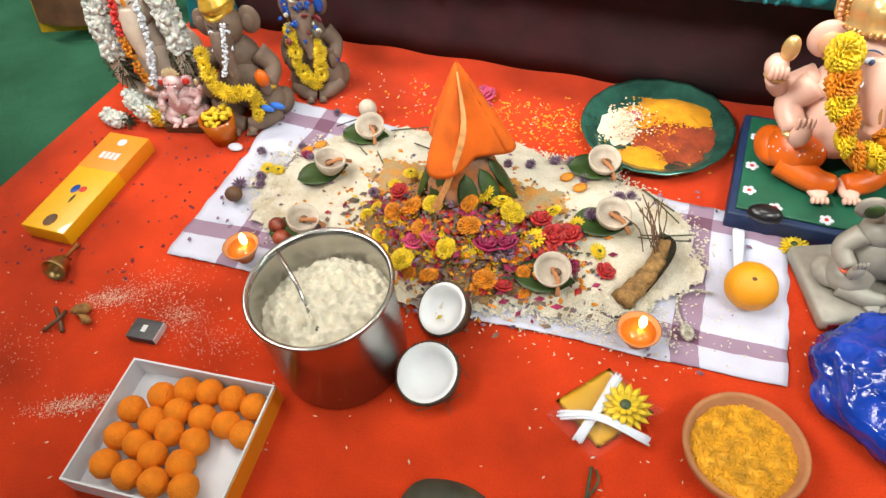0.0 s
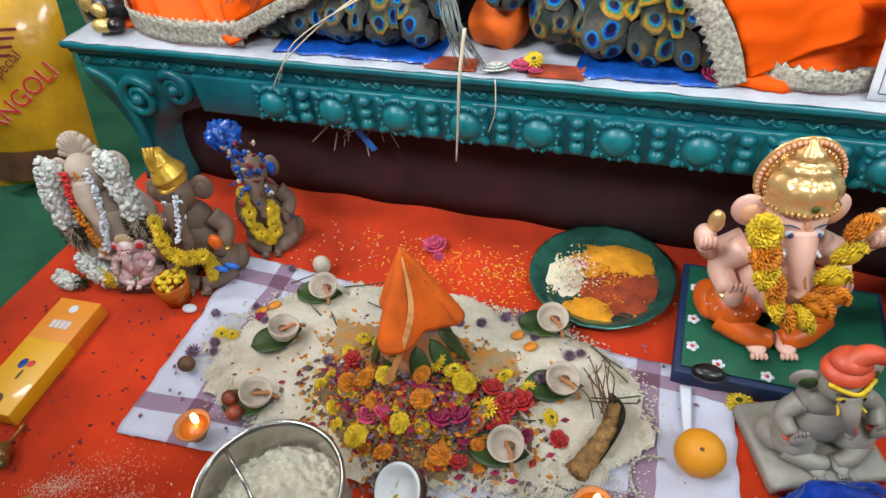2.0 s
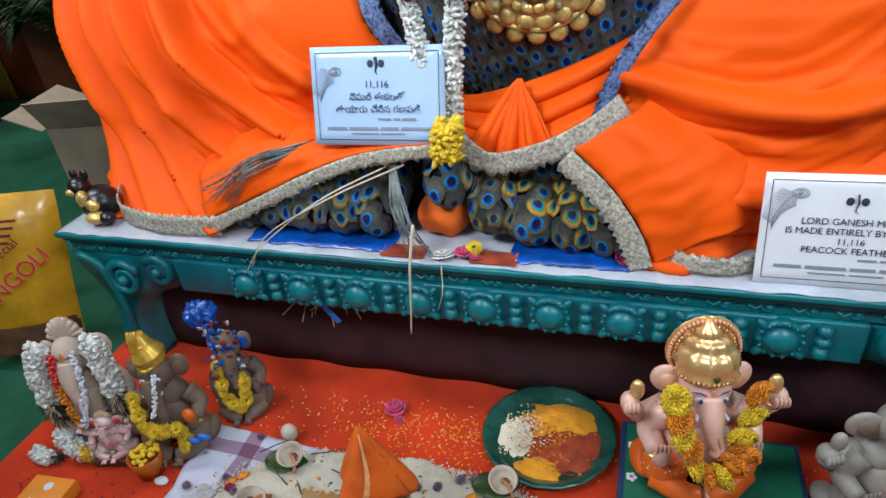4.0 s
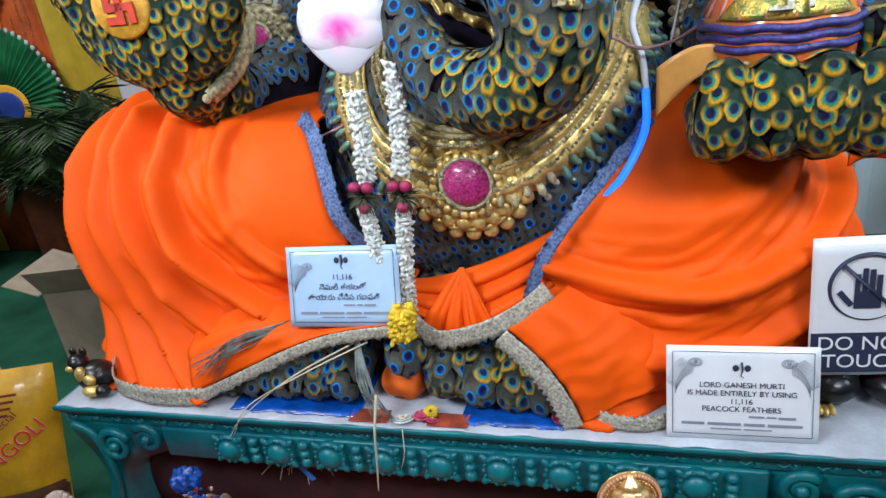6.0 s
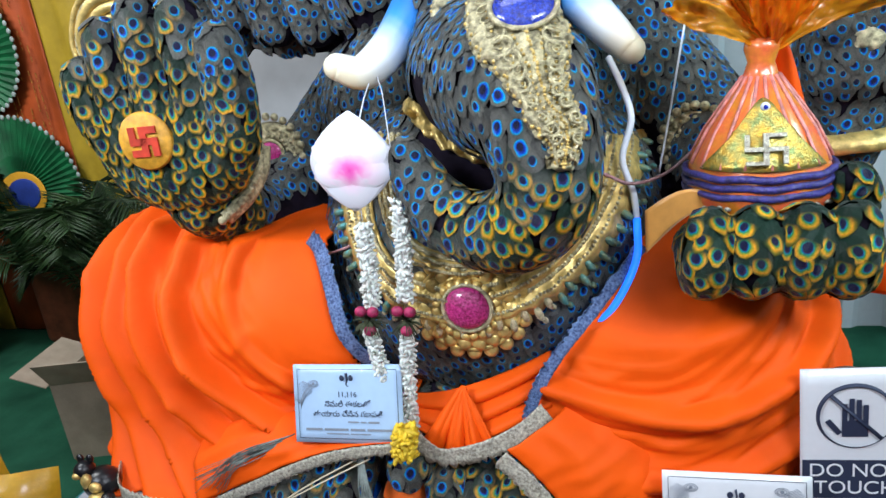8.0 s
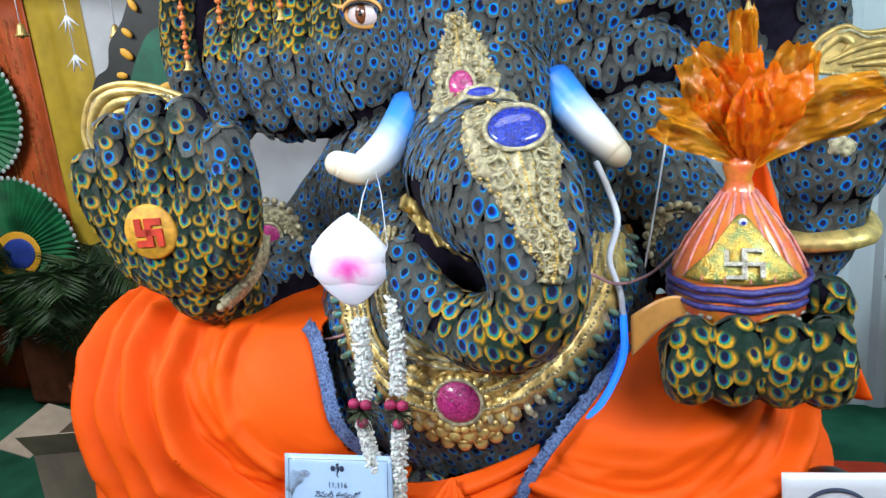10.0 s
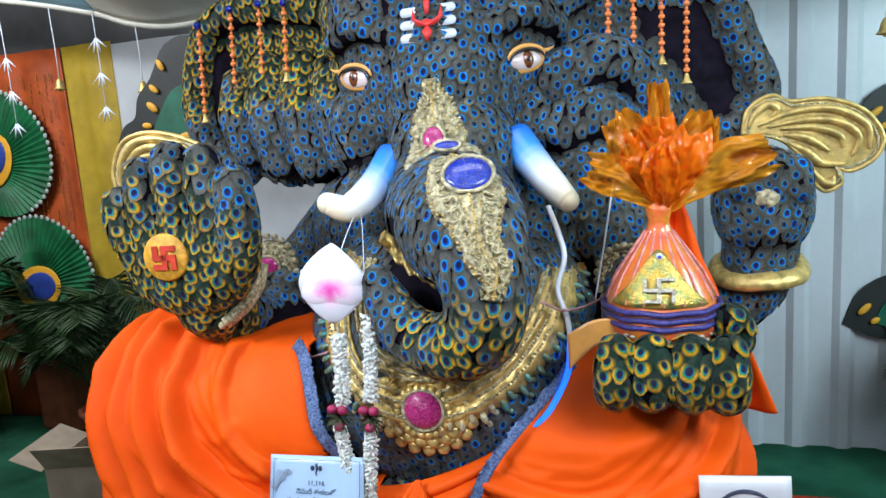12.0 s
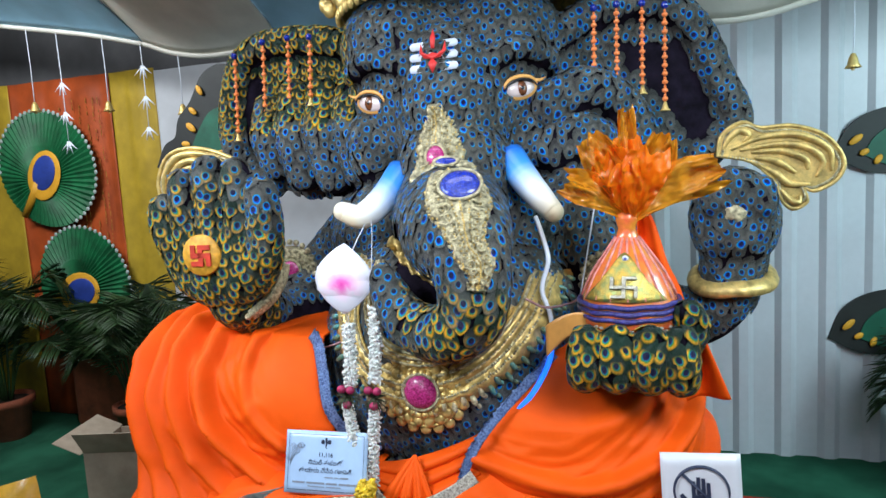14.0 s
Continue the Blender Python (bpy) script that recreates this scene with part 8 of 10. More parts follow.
for code, x, y, s, lift in (
        ("y", 0.062, -0.385, 1.1, 0.05), ("y", 0.095, -0.395, 1.2, 0.045), ("g", 0.03, -0.385, 1.0, 0.05), ("o", 0.0, -0.39, 1.1, 0.04), ("o", -0.05, -0.44, 1.1, 0.03), ("g", 0.115, -0.41, 1.1, 0.04),
        ("y", 0.165, -0.43, 1.15, 0.02), ("y", 0.175, -0.355, 1.0, 0.01), ("y", 0.22, -0.365, 0.9, 0.005), ("r", 0.19, -0.415, 1.1, 0.02), ("r", 0.215, -0.40, 1.2, 0.01), ("r", 0.195, -0.45, 1.0, 0.01),
        ("r", 0.165, -0.40, 1.0, 0.03), ("m", 0.095, -0.48, 1.3, 0.03), ("m", 0.13, -0.465, 1.1, 0.03), ("o", 0.06, -0.46, 1.1, 0.04), ("p", 0.13, -0.475, 1.5, 0.02), ("k", -0.005, -0.49, 1.0, 0.03),
        ("k", -0.03, -0.50, 1.0, 0.02), ("o", -0.02, -0.475, 1.0, 0.03), ("r", 0.01, -0.50, 0.9, 0.03), ("g", -0.03, -0.54, 1.1, 0.02), ("g", 0.035, -0.50, 1.0, 0.03), ("o", -0.09, -0.45, 1.0, 0.02),
        ("o", 0.11, -0.53, 1.1, 0.01), ("r", 0.14, -0.53, 0.9, 0.01), ("o", 0.02, -0.55, 0.9, 0.01), ("y", -0.10, -0.35, 0.9, 0.02), ("g", -0.06, -0.36, 0.8, 0.03), ("y", -0.12, -0.38, 0.9, 0.01),
        ("o", 0.07, -0.34, 0.9, 0.03), ("r", -0.10, -0.40, 0.9, 0.02), ("g", -0.02, -0.43, 0.9, 0.04), ("o", 0.05, -0.42, 0.9, 0.05), ("p", 0.25, -0.33, 1.2, 0.0), ("p", 0.235, -0.345, 1.1, 0.01),
        ("p", 0.10, -0.24, 1.0, 0.0), ("p", 0.14, -0.21, 1.1, 0.0), ("p", 0.17, -0.20, 1.1, 0.0), ("p", 0.06, -0.25, 0.9, 0.0), ("p", 0.20, -0.24, 0.9, 0.0), ("p", 0.27, -0.27, 1.0, 0.0), ("p", 0.29, -0.26, 0.8, 0.0),
        ("p", -0.44, -0.44, 1.3, 0.0), ("p", -0.41, -0.41, 1.0, 0.0), ("p", -0.395, -0.43, 0.9, 0.0), ("p", -0.38, -0.30, 0.8, 0.0), ("p", -0.33, -0.34, 0.8, 0.0), ("p", -0.46, -0.34, 0.9, 0.0), ("p", -0.36, -0.18, 0.8, 0.0),
        ("y", -0.41, -0.385, 0.9, 0.0), ("y", -0.385, -0.385, 0.8, 0.005), ("y", 0.265, -0.405, 0.95, 0.0), ("r", 0.285, -0.44, 0.9, 0.0), ("m", -0.35, -0.33, 0.7, 0.0), ("p", -0.23, -0.50, 1.0, 0.0), ("p", -0.15, -0.41, 0.9, 0.01)):
    put(code, x, y, s, lift)
rr = random.Random(11)
for k in range(92):
    a, r = rr.uniform(0, 6.28), rr.uniform(0.02, 0.165)
    x, y = 0.05 + r * math.cos(a) * 1.2, -0.45 + r * math.sin(a) * 0.62
    put(rr.choice("yogryogomokgp"), x, y, rr.uniform(0.5, 0.9), max(0, 0.035 - 0.2 * r) - 0.004, 60)
flower("daisy", M_YELLOWFL, 0.565, -0.275, 0.002, 1.05, 10, "yellow chrysanthemum with a green centre on the offering heap")
flower("rose", M_PINKFL, -0.076, -0.029, 0.0, 1.1, 20, "bright pink rose on the offering heap")
flower("rose", M_PINKFL, -0.06, -0.055, 0.0, 0.5, 20, "bright pink rose on the offering heap")
for nm, mt, x, y, z, s in (("daisy", M_JASMINE, 0.061, 0.045, 0.413, 1.1), ("rose", M_PINKFL, 0.105, 0.06, 0.411, 0.9), ("daisy", M_YELLOWFL, 0.125, 0.07, 0.425, 0.8), ("rose", M_MAGENTAFL, 0.432, 0.085, 0.411, 0.9), ("rose", M_PINKFL, 0.13, 0.05, 0.411, 0.6)):
    flower(nm, mt, x, y, z, s, 25, "fresh flower head laid at the plinth edge", group="flowers at the feet")
for mt, x, z, s in ((M_YELLOWFL, 0.319, 0.640, 0.8), (M_MAGENTAFL, 0.29, 0.632, 0.7), (M_PURPLEFL, 0.14, 0.628, 0.8), (M_PINKFL, 0.17, 0.615, 0.6), (M_PURPLEFL, 0.265, 0.625, 0.7)):
    flower("rose", mt, x, 0.19, z, s, 40, "flower head caught in the folds of the sash", group="flowers in the sash")

# stems lying on the towel
rr = random.Random(21)
for k in range(16):
    x, y, a = rr.uniform(-0.47, 0.33), rr.choice((rr.uniform(-0.5, -0.2), rr.uniform(-0.3, -0.18))), rr.uniform(-0.9, 0.9)
    bm = bmesh.new()
    z = on_bed(x, y) + 0.006
    tube(bm, [(x, y, z), (x + 0.04 * math.cos(a), y + 0.04 * math.sin(a), z + 0.006), (x + 0.08 * math.cos(a), y + 0.08 * math.sin(a + 0.2), z)], 0.0014, 5)
    solid("dried_stalk", bm, M_DRYGREEN, "thin dried flower stem lying on the towel", "stem", "loose stems")


def leaf(x, y, L, W, a, label="flat green betel leaf under a small lamp", z=None, tilt=0):
    bm = bmesh.new()
    m = Matrix.Translation((x, y, (on_bed(x, y) + 0.008) if z is None else z)) @ rot(tilt, 0, a)
    grid(bm, 16, 8, lambda u, v: m @ Vector((L * (u - 0.5), W * (2 * v - 1) * (math.sin(math.pi * u ** 0.75) ** 0.8) * 0.5, 0.004 * abs(2 * v - 1) + 0.003 * math.sin(7 * u))))
    ob = solid("betel_leaf", bm, M_LEAF, label, "leaf", "betel leaves")
    ob.modifiers.new("thick", "SOLIDIFY").thickness = 0.0012


def cup_lamp(x, y, r, tilt, turn):
    root = thing("dough_lamp", "small pale cup lamp with a wick on the rice", "oil lamp", group="small cup lamps")
    m = Matrix.Translation((x, y, on_bed(x, y) + 0.016)) @ rot(tilt, 0, turn)
    bm = bmesh.new()
    lathe(bm, [(0.0, -0.004), (r * 0.6, -0.002), (r * 0.9, 0.012), (r, 0.026), (r * 0.93, 0.028), (r * 0.78, 0.014), (r * 0.5, 0.006), (0.0, 0.004)], 24, m=m)
    part("cup", bm, M_PALECLAY, root)
    bm = bmesh.new()
    ball(bm, m @ Vector((0.2 * r, 0, 0.012)), (r * 0.3, r * 0.25, 0.006), 10, 7)
    part("nut", bm, M_WOOD, root, "brown nut")
    bm = bmesh.new()
    tube(bm, [m @ Vector((0, 0.2 * r, 0.012)), m @ Vector((0.3 * r, -0.6 * r, 0.02)), m @ Vector((0.3 * r, -1.4 * r, 0.016))], 0.004, 6)
    part("wick", bm, M_CLAY, root, "tan wick")


for x, y, la in ((-0.245, -0.235, 8), (-0.265, -0.375, 40), (0.27, -0.345, 15), (0.21, -0.485, 5), (0.225, -0.205, 10), (-0.25, -0.51, 30)):
    leaf(x - 0.012, y - 0.006, 0.10, 0.065, la)
    cup_lamp(x, y, 0.030, 18, la * 3)


def oil_lamp(x, y, label):
    root = thing("oil_lamp", label, "oil lamp", group="burning oil lamps")
    m = Matrix.Translation((x, y, 0.012)) @ Matrix.Scale(0.82, 4)
    bm = bmesh.new()
    lathe(bm, [(0.0, 0.0), (0.018, 0.0), (0.016, 0.010), (0.03, 0.022), (0.040, 0.042), (0.037, 0.043), (0.028, 0.028), (0.0, 0.024)], 28, m=m)
    part("bowl", bm, M_CLAY, root, "glazed orange clay bowl")
    bm = bmesh.new()
    lathe(bm, [(0.0, 0.034), (0.033, 0.034), (0.03, 0.030)], 24, m=m)
    part("oil", bm, M_LAMPGLOW, root, "glowing orange oil")
    fl = bpy.data.materials.new("flame")
    fl.use_nodes = True
    pb = fl.node_tree.nodes["Principled BSDF"]
    pb.inputs["Base Color"].default_value = (1, 0.6, 0.2, 1)
    pb.inputs["Emission Color"].default_value, pb.inputs["Emission Strength"].default_value = (1.0, 0.62, 0.2, 1), 12
    bm = bmesh.new()
    ball(bm, m @ Vector((0.004, 0.01, 0.052)), (0.006, 0.006, 0.014), 10, 8)
    part("flame", bm, fl, root, "small bright flame")


oil_lamp(0.36, -0.545, "lit clay oil lamp on the towel corner")
oil_lamp(-0.325, -0.595, "lit clay oil lamp beside the steel container")

# pot of leaves under an orange cloth cone
cone = thing("veiled_coconut", "coconut pot with leaves under a pointed orange cloth cone", "offering")
cc = Vector((0.005, -0.35, 0))
bm = bmesh.new()
lathe(bm, [(0.0, 0.02), (0.05, 0.02), (0.07, 0.06), (0.065, 0.10), (0.045, 0.13), (0.05, 0.14), (0.03, 0.16), (0, 0.18)], 24, m=Matrix.Translation(cc))
part("pot", bm, mat("orange_brown_cloth", (0.55, 0.17, 0.04), 0.8, vary=0.4, scale=30, dark=(0.35, 0.25, 0.18)), cone, "pot wrapped in orange-brown cloth")
bm = bmesh.new()
ap = Vector((0.012, -0.35, 0.318))
seg = 60


def cone_at(u, v):
    a = 2 * math.pi * u
    corner = 0.5 + 0.5 * math.cos(3 * (a - radians(-100)))
    r = (0.050 + 0.036 * corner ** 1.2) * v
    dz = 0.15 * v + 0.016 * corner * v * v
    f = 0.0015 * math.sin(9 * a) * v
    return Vector((cc.x + 0.007 + (r + f) * math.cos(a) + (ap.x - cc.x - 0.007) * (1 - v), cc.y + (r + f) * math.sin(a), ap.z - dz + 0.003 * noise.noise(Vector((a * 3, v * 6, 0)))))


grid(bm, seg, 24, cone_at)
bmesh.ops.remove_doubles(bm, verts=bm.verts, dist=0.0005)
ob = part("cloth_cone", bm, M_CONECLOTH, cone, "pointed orange cotton cloth")
ob.modifiers.new("thick", "SOLIDIFY").thickness = 0.003
bm = bmesh.new()
for k in range(7):
    o = 0.0013 * (k - 3)
    tube(bm, spline([ap + Vector((0.004, -0.008, -0.01)), (cc.x + 0.03 + o, cc.y - 0.045, 0.23), (cc.x + 0.012 + o, cc.y - 0.078, 0.15), (cc.x - 0.02 + o * 2, cc.y - 0.095, 0.07), (cc.x - 0.028 + o * 4.5, cc.y - 0.10, 0.035)], 6), 0.0014, 5)
part("thread_tassel", bm, mat("pale_orange_thread", (0.85, 0.40, 0.14), 0.7, vary=0.15, scale=60), cone, "bundle of orange threads hanging down the front")
for k, (a, L) in enumerate(((-150, 0.11), (-110, 0.10), (-60, 0.12), (-25, 0.13), (10, 0.13), (180, 0.10), (120, 0.1), (60, 0.1))):
    bm = bmesh.new()
    d = Vector((math.cos(radians(a)), math.sin(radians(a)), 0))
    b1 = cc + d * 0.045 + Vector((0, 0, 0.13))
    sd = Vector((-d.y, d.x, 0))
    grid(bm, 12, 6, lambda u, v: b1 + d * L * u * 0.42 + Vector((0, 0, -0.09 * u ** 1.4)) + sd * (2 * v - 1) * 0.018 * math.sin(math.pi * (0.08 + 0.92 * u)) + Vector((0, 0, -0.006 * abs(2 * v - 1))))
    ob = part("mango_leaf", bm, M_LEAF, cone)
    ob.modifiers.new("thick", "SOLIDIFY").thickness = 0.001

# steel container of rice
can = thing("steel_container", "tall round stainless steel container of steamed rice", "container")
km = Matrix.Translation((-0.062, -0.708, 0.0))
bm = bmesh.new()
lathe(bm, [(0.0, 0.003), (0.095, 0.003), (0.100, 0.008), (0.101, 0.170), (0.1045, 0.180), (0.1065, 0.184), (0.104, 0.187), (0.099, 0.184), (0.097, 0.170), (0.096, 0.02), (0.0, 0.015)], 64, m=km)
part("drum", bm, M_STEEL, can, "mirror-bright steel drum")
bm = bmesh.new()
grid(bm, 72, 72, lambda u, v: (lambda sx, sy: (lambda r, a: km @ Vector((r * math.cos(a), r * math.sin(a), 0.130 + 0.032 * (1 - (r / 0.096) ** 2) - 0.022 * abs(noise.noise(Vector((r * 50 * math.cos(a), r * 50 * math.sin(a), 0)))) - 0.012 * abs(noise.noise(Vector((r * 110 * math.cos(a), r * 110 * math.sin(a), 5)))) + 0.006 * noise.noise(Vector((r * 150 * math.cos(a), r * 150 * math.sin(a), 3))))))(0.0968 * math.hypot(sx, sy), math.atan2(sy, sx)))((2 * u - 1) * math.sqrt(1 - (2 * v - 1) ** 2 / 2), (2 * v - 1) * math.sqrt(1 - (2 * u - 1) ** 2 / 2)))
bmesh.ops.remove_doubles(bm, verts=bm.verts, dist=0.0003)
part("rice", bm, M_PUFFRICE, can, "lumpy white steamed rice")
bm = bmesh.new()
tube(bm, [km @ Vector(v) for v in ((-0.085, 0.03, 0.195), (-0.04, 0.0, 0.170), (0.0, -0.035, 0.140))], 0.003, 8)
ball(bm, km @ Vector((0.006, -0.042, 0.136)), (0.014, 0.02, 0.005), 12, 7)
solid("spoon", bm, M_STEEL, "thin steel spoon stuck into the rice", "spoon")


def half_coconut(x, y, r, n):
    root = thing("coconut_half", "broken coconut half with white flesh and brown shell", "coconut", group="coconut halves")
    m = Matrix.Translation((x, y, r * 0.82)) @ Vector(n).to_track_quat("Z", "Y").to_matrix().to_4x4()
    bm = bmesh.new()
    lathe(bm, [(0.0, -r), (r * 0.5, -r * 0.87), (r * 0.86, -r * 0.5), (r, 0.0), (r * 0.93, 0.004), (r * 0.90, 0.0)], 32, m=m, wob=lambda v: v * 0.04 * noise.noise(v * 60))
    part("shell", bm, M_COIRSHELL, root, "rough brown shell")
    bm = bmesh.new()
    lathe(bm, [(r * 0.92, 0.003), (r * 0.80, 0.004), (r * 0.70, -r * 0.28), (r * 0.4, -r * 0.48), (0.0, -r * 0.52)], 32, m=m)
    part("flesh", bm, M_COCOMEAT, root, "smooth white flesh")
    bm = bmesh.new()
    rr_ = random.Random(int(x * 1000))
    for k in range(18):
        a = rr_.uniform(0, 6.28)
        p = m @ Vector((r * math.cos(a) * 0.96, r * math.sin(a) * 0.96, -r * 0.3))
        tube(bm, [p, p + Vector((rr_.uniform(-0.02, 0.02), rr_.uniform(-0.02, 0.02), rr_.uniform(-0.01, 0.015)))], 0.0008, 4)
    tagged(part("fibres", bm, M_WOOD, root), kind="stuff")


half_coconut(0.065, -0.60, 0.046, (-0.25, -0.45, 0.85))
half_coconut(0.088, -0.715, 0.050, (-0.05, -0.25, 0.97))

# box of sweets
sw = thing("sweet_box", "open white card box of round orange sweets, one corner empty", "box")
bmx = Matrix.Translation((-0.225, -0.925, 0.0)) @ rot(0, 0, 8.2)
W, D, H = 0.122, 0.098, 0.042
for nm, lims in (("tray_bottom", (-W, W, -D, D, 0.0, 0.003)), ("tray_side", (-W, W, -D, -D + 0.003, 0.003, H)), ("tray_side", (-W, W, D - 0.003, D, 0.003, H)), ("tray_side", (-W, -W + 0.003, -D + 0.003, D - 0.003, 0.003, H)), ("tray_side", (W - 0.003, W, -D + 0.003, D - 0.003, 0.003, H))):
    bm = bmesh.new()
    box(bm, *lims, 0, bmx)
    part(nm, bm, M_CARD_WHITE, sw, "white card", smooth=False)
bm = bmesh.new()
box(bm, W + 0.0005, W + 0.002, -D, D, 0.0, H - 0.003, 0, bmx)
part("side_panel", bm, M_CARD_ORANGE, sw, "orange printed side", smooth=False)
lad = None
rr = random.Random(4)
for x, y in [(-0.054, 0.054), (-0.018, 0.07), (0.019, 0.074), (0.059, 0.071), (0.097, 0.066), (-0.088, 0.024), (-0.046, 0.014), (-0.015, 0.035), (0.028, 0.033), (0.068, 0.031), (0.101, 0.022), (-0.085, -0.018), (-0.05, -0.023), (-0.011, 0.003), (0.034, -0.003), (-0.081, -0.06), (-0.039, -0.067), (-0.018, -0.034), (0.03, -0.037), (0.004, -0.069), (0.051, -0.067)]:
    if lad is None:
        bm = bmesh.new()
        ball(bm, (0, 0, 0), (0.0215, 0.0212, 0.0205), 20, 14)
        for v in bm.verts:
            v.co += v.co.normalized() * 0.0012 * noise.noise(v.co * 260)
        lad = part("laddu", bm, M_LADDU, None)
        tagged(lad, "round orange gram-flour sweet in the box", "sweet", "sweets in the box")
        lad.matrix_basis = bmx @ Matrix.Translation((x, y, 0.0245))
    else:
        o = copy_thing(lad, bmx @ Matrix.Translation((x, y, 0.0245)) @ rot(rr.uniform(0, 360), rr.uniform(0, 360), 0))

# incense box
inc = thing("incense_box", "long orange and yellow incense carton lying on the carpet", "box")
im = Matrix.Translation((-0.748, -0.535, 0.0)) @ rot(0, 0, 94)
bm = bmesh.new()
box(bm, -0.14, 0.14, -0.052, 0.052, 0.0, 0.034, 0.002, im)
part("carton", bm, M_CARD_YELLOW, inc, "yellow card")
bm = bmesh.new()
box(bm, 0.03, 0.1402, -0.0522, 0.0522, 0.0008, 0.0344, 0.002, im)
part("orange_end", bm, M_CARD_ORANGE, inc, "orange printed end")
for px, py, rx, ry, mt in ((-0.115, 0.0, 0.016, 0.013, M_WOOD), (-0.03, 0.008, 0.012, 0.009, M_BLUEPLASTIC), (-0.028, -0.010, 0.008, 0.008, M_VERMILION), (-0.055, -0.004, 0.012, 0.003, M_LEAF), (0.115, 0.0, 0.011, 0.011, M_CARD_WHITE)):
    bm = bmesh.new()
    ball(bm, (0, 0, 0), (1, 1, 1), 14, 8, im @ Matrix.Translation((px, py, 0.0346)) @ Matrix.Diagonal((rx, ry, 0.0008, 1)))
    part("printed_motif", bm, mt, inc)
bm = bmesh.new()
for k in range(4):
    box(bm, 0.062, 0.082, -0.022 + k * 0.012, -0.013 + k * 0.012, 0.0345, 0.0352, 0, im)
part("printed_bar", bm, M_CARD_WHITE, inc, smooth=False)

# matchbox, bell, twigs, card at the edge
mb = thing("matchbox", "dark grey matchbox with a pale striking side", "matchbox")
mm = Matrix.Translation((-0.405, -0.785, 0.0)) @ rot(0, 0, 8)
bm = bmesh.new()
box(bm, -0.026, 0.026, -0.019, 0.019, 0.0, 0.014, 0.001, mm)
part("sleeve", bm, mat("charcoal_card", (0.05, 0.05, 0.06), 0.5, vary=0.2, scale=60), mb, "charcoal printed sleeve")
bm = bmesh.new()
box(bm, 0.0262, 0.0275, -0.018, 0.018, 0.001, 0.013, 0, mm)
box(bm, -0.005, 0.004, -0.006, 0.007, 0.0142, 0.0147, 0, mm)
part("tray", bm, M_CARD_WHITE, mb, "white tray end", smooth=False)
bm = bmesh.new()
hm = Matrix.Translation((-0.650, -0.728, 0.022)) @ rot(0, 0, 18) @ rot(-104, 0, 0) @ Matrix.Scale(0.8, 4)
lathe(bm, [(0.0, 0.085), (0.005, 0.083), (0.006, 0.072), (0.0035, 0.066), (0.005, 0.055), (0.0035, 0.045), (0.005, 0.035), (0.004, 0.028), (0.012, 0.022), (0.020, 0.008), (0.022, -0.008), (0.028, -0.022), (0.026, -0.023), (0.019, -0.008), (0.015, 0.010), (0.0, 0.018)], 24, m=hm)
solid("hand_bell", bm, M_BRASS, "small brass prayer bell lying on its side", "bell")
bm = bmesh.new()
for pts in (((-0.60, -0.80, 0.006), (-0.575, -0.815, 0.008), (-0.55, -0.835, 0.005)), ((-0.575, -0.80, 0.006), (-0.57, -0.82, 0.012), (-0.585, -0.845, 0.005))):
    tube(bm, spline(pts, 4), 0.004, 6)
solid("dry_twig", bm, M_WOOD, "dry forked twig on the carpet", "twig")
bm = bmesh.new()
ball(bm, (-0.545, -0.79, 0.012), (0.018, 0.010, 0.011), 12, 8, rot(0, 0, 40))
ball(bm, (-0.528, -0.803, 0.010), (0.015, 0.008, 0.010), 12, 8, rot(0, 0, -20))
for v in bm.verts:
    v.co += Vector((1, 1, 0.4)) * 0.006 * noise.noise(v.co * 70)
solid("fruit_peel", bm, mat("dry_fruit_peel", (0.55, 0.28, 0.08), 0.8, vary=0.4, scale=50, dark=(0.25, 0.11, 0.03)), "curled dry fruit peel on the carpet", "peel")
bm = bmesh.new()
box(bm, -0.025, 0.025, -0.016, 0.016, 0.0, 0.010, 0.001, Matrix.Translation((-0.80, -0.82, 0)) @ rot(0, 0, 20))
solid("small_packet", bm, M_CARD_WHITE, "small grey card packet on the carpet", "packet")
# rounded dark object of unknown kind, kept as a plain lump
bm = bmesh.new()
ball(bm, (0.19, -0.885, 0.012), (0.07, 0.045, 0.03), 24, 14)
for v in bm.verts:
    v.co.z = max(0.0, v.co.z + 0.006 * noise.noise(v.co * 30))
solid("dark_lump", bm, mat("dark_olive_lump", (0.06, 0.06, 0.035), 0.7, vary=0.3, scale=25), "dark olive rounded lump on the carpet", "leaf")

# packet with threads in clear film
pk = thing("ritual_packet", "clear film packet of yellow card, white threads and a flower", "packet")
def diamond(c, a, b, u, v, z):
    """A place inside a skewed sheet with middle c and half edges a and b."""
    return Vector((c[0] + a[0] * u + b[0] * v, c[1] + a[1] * u + b[1] * v, z))


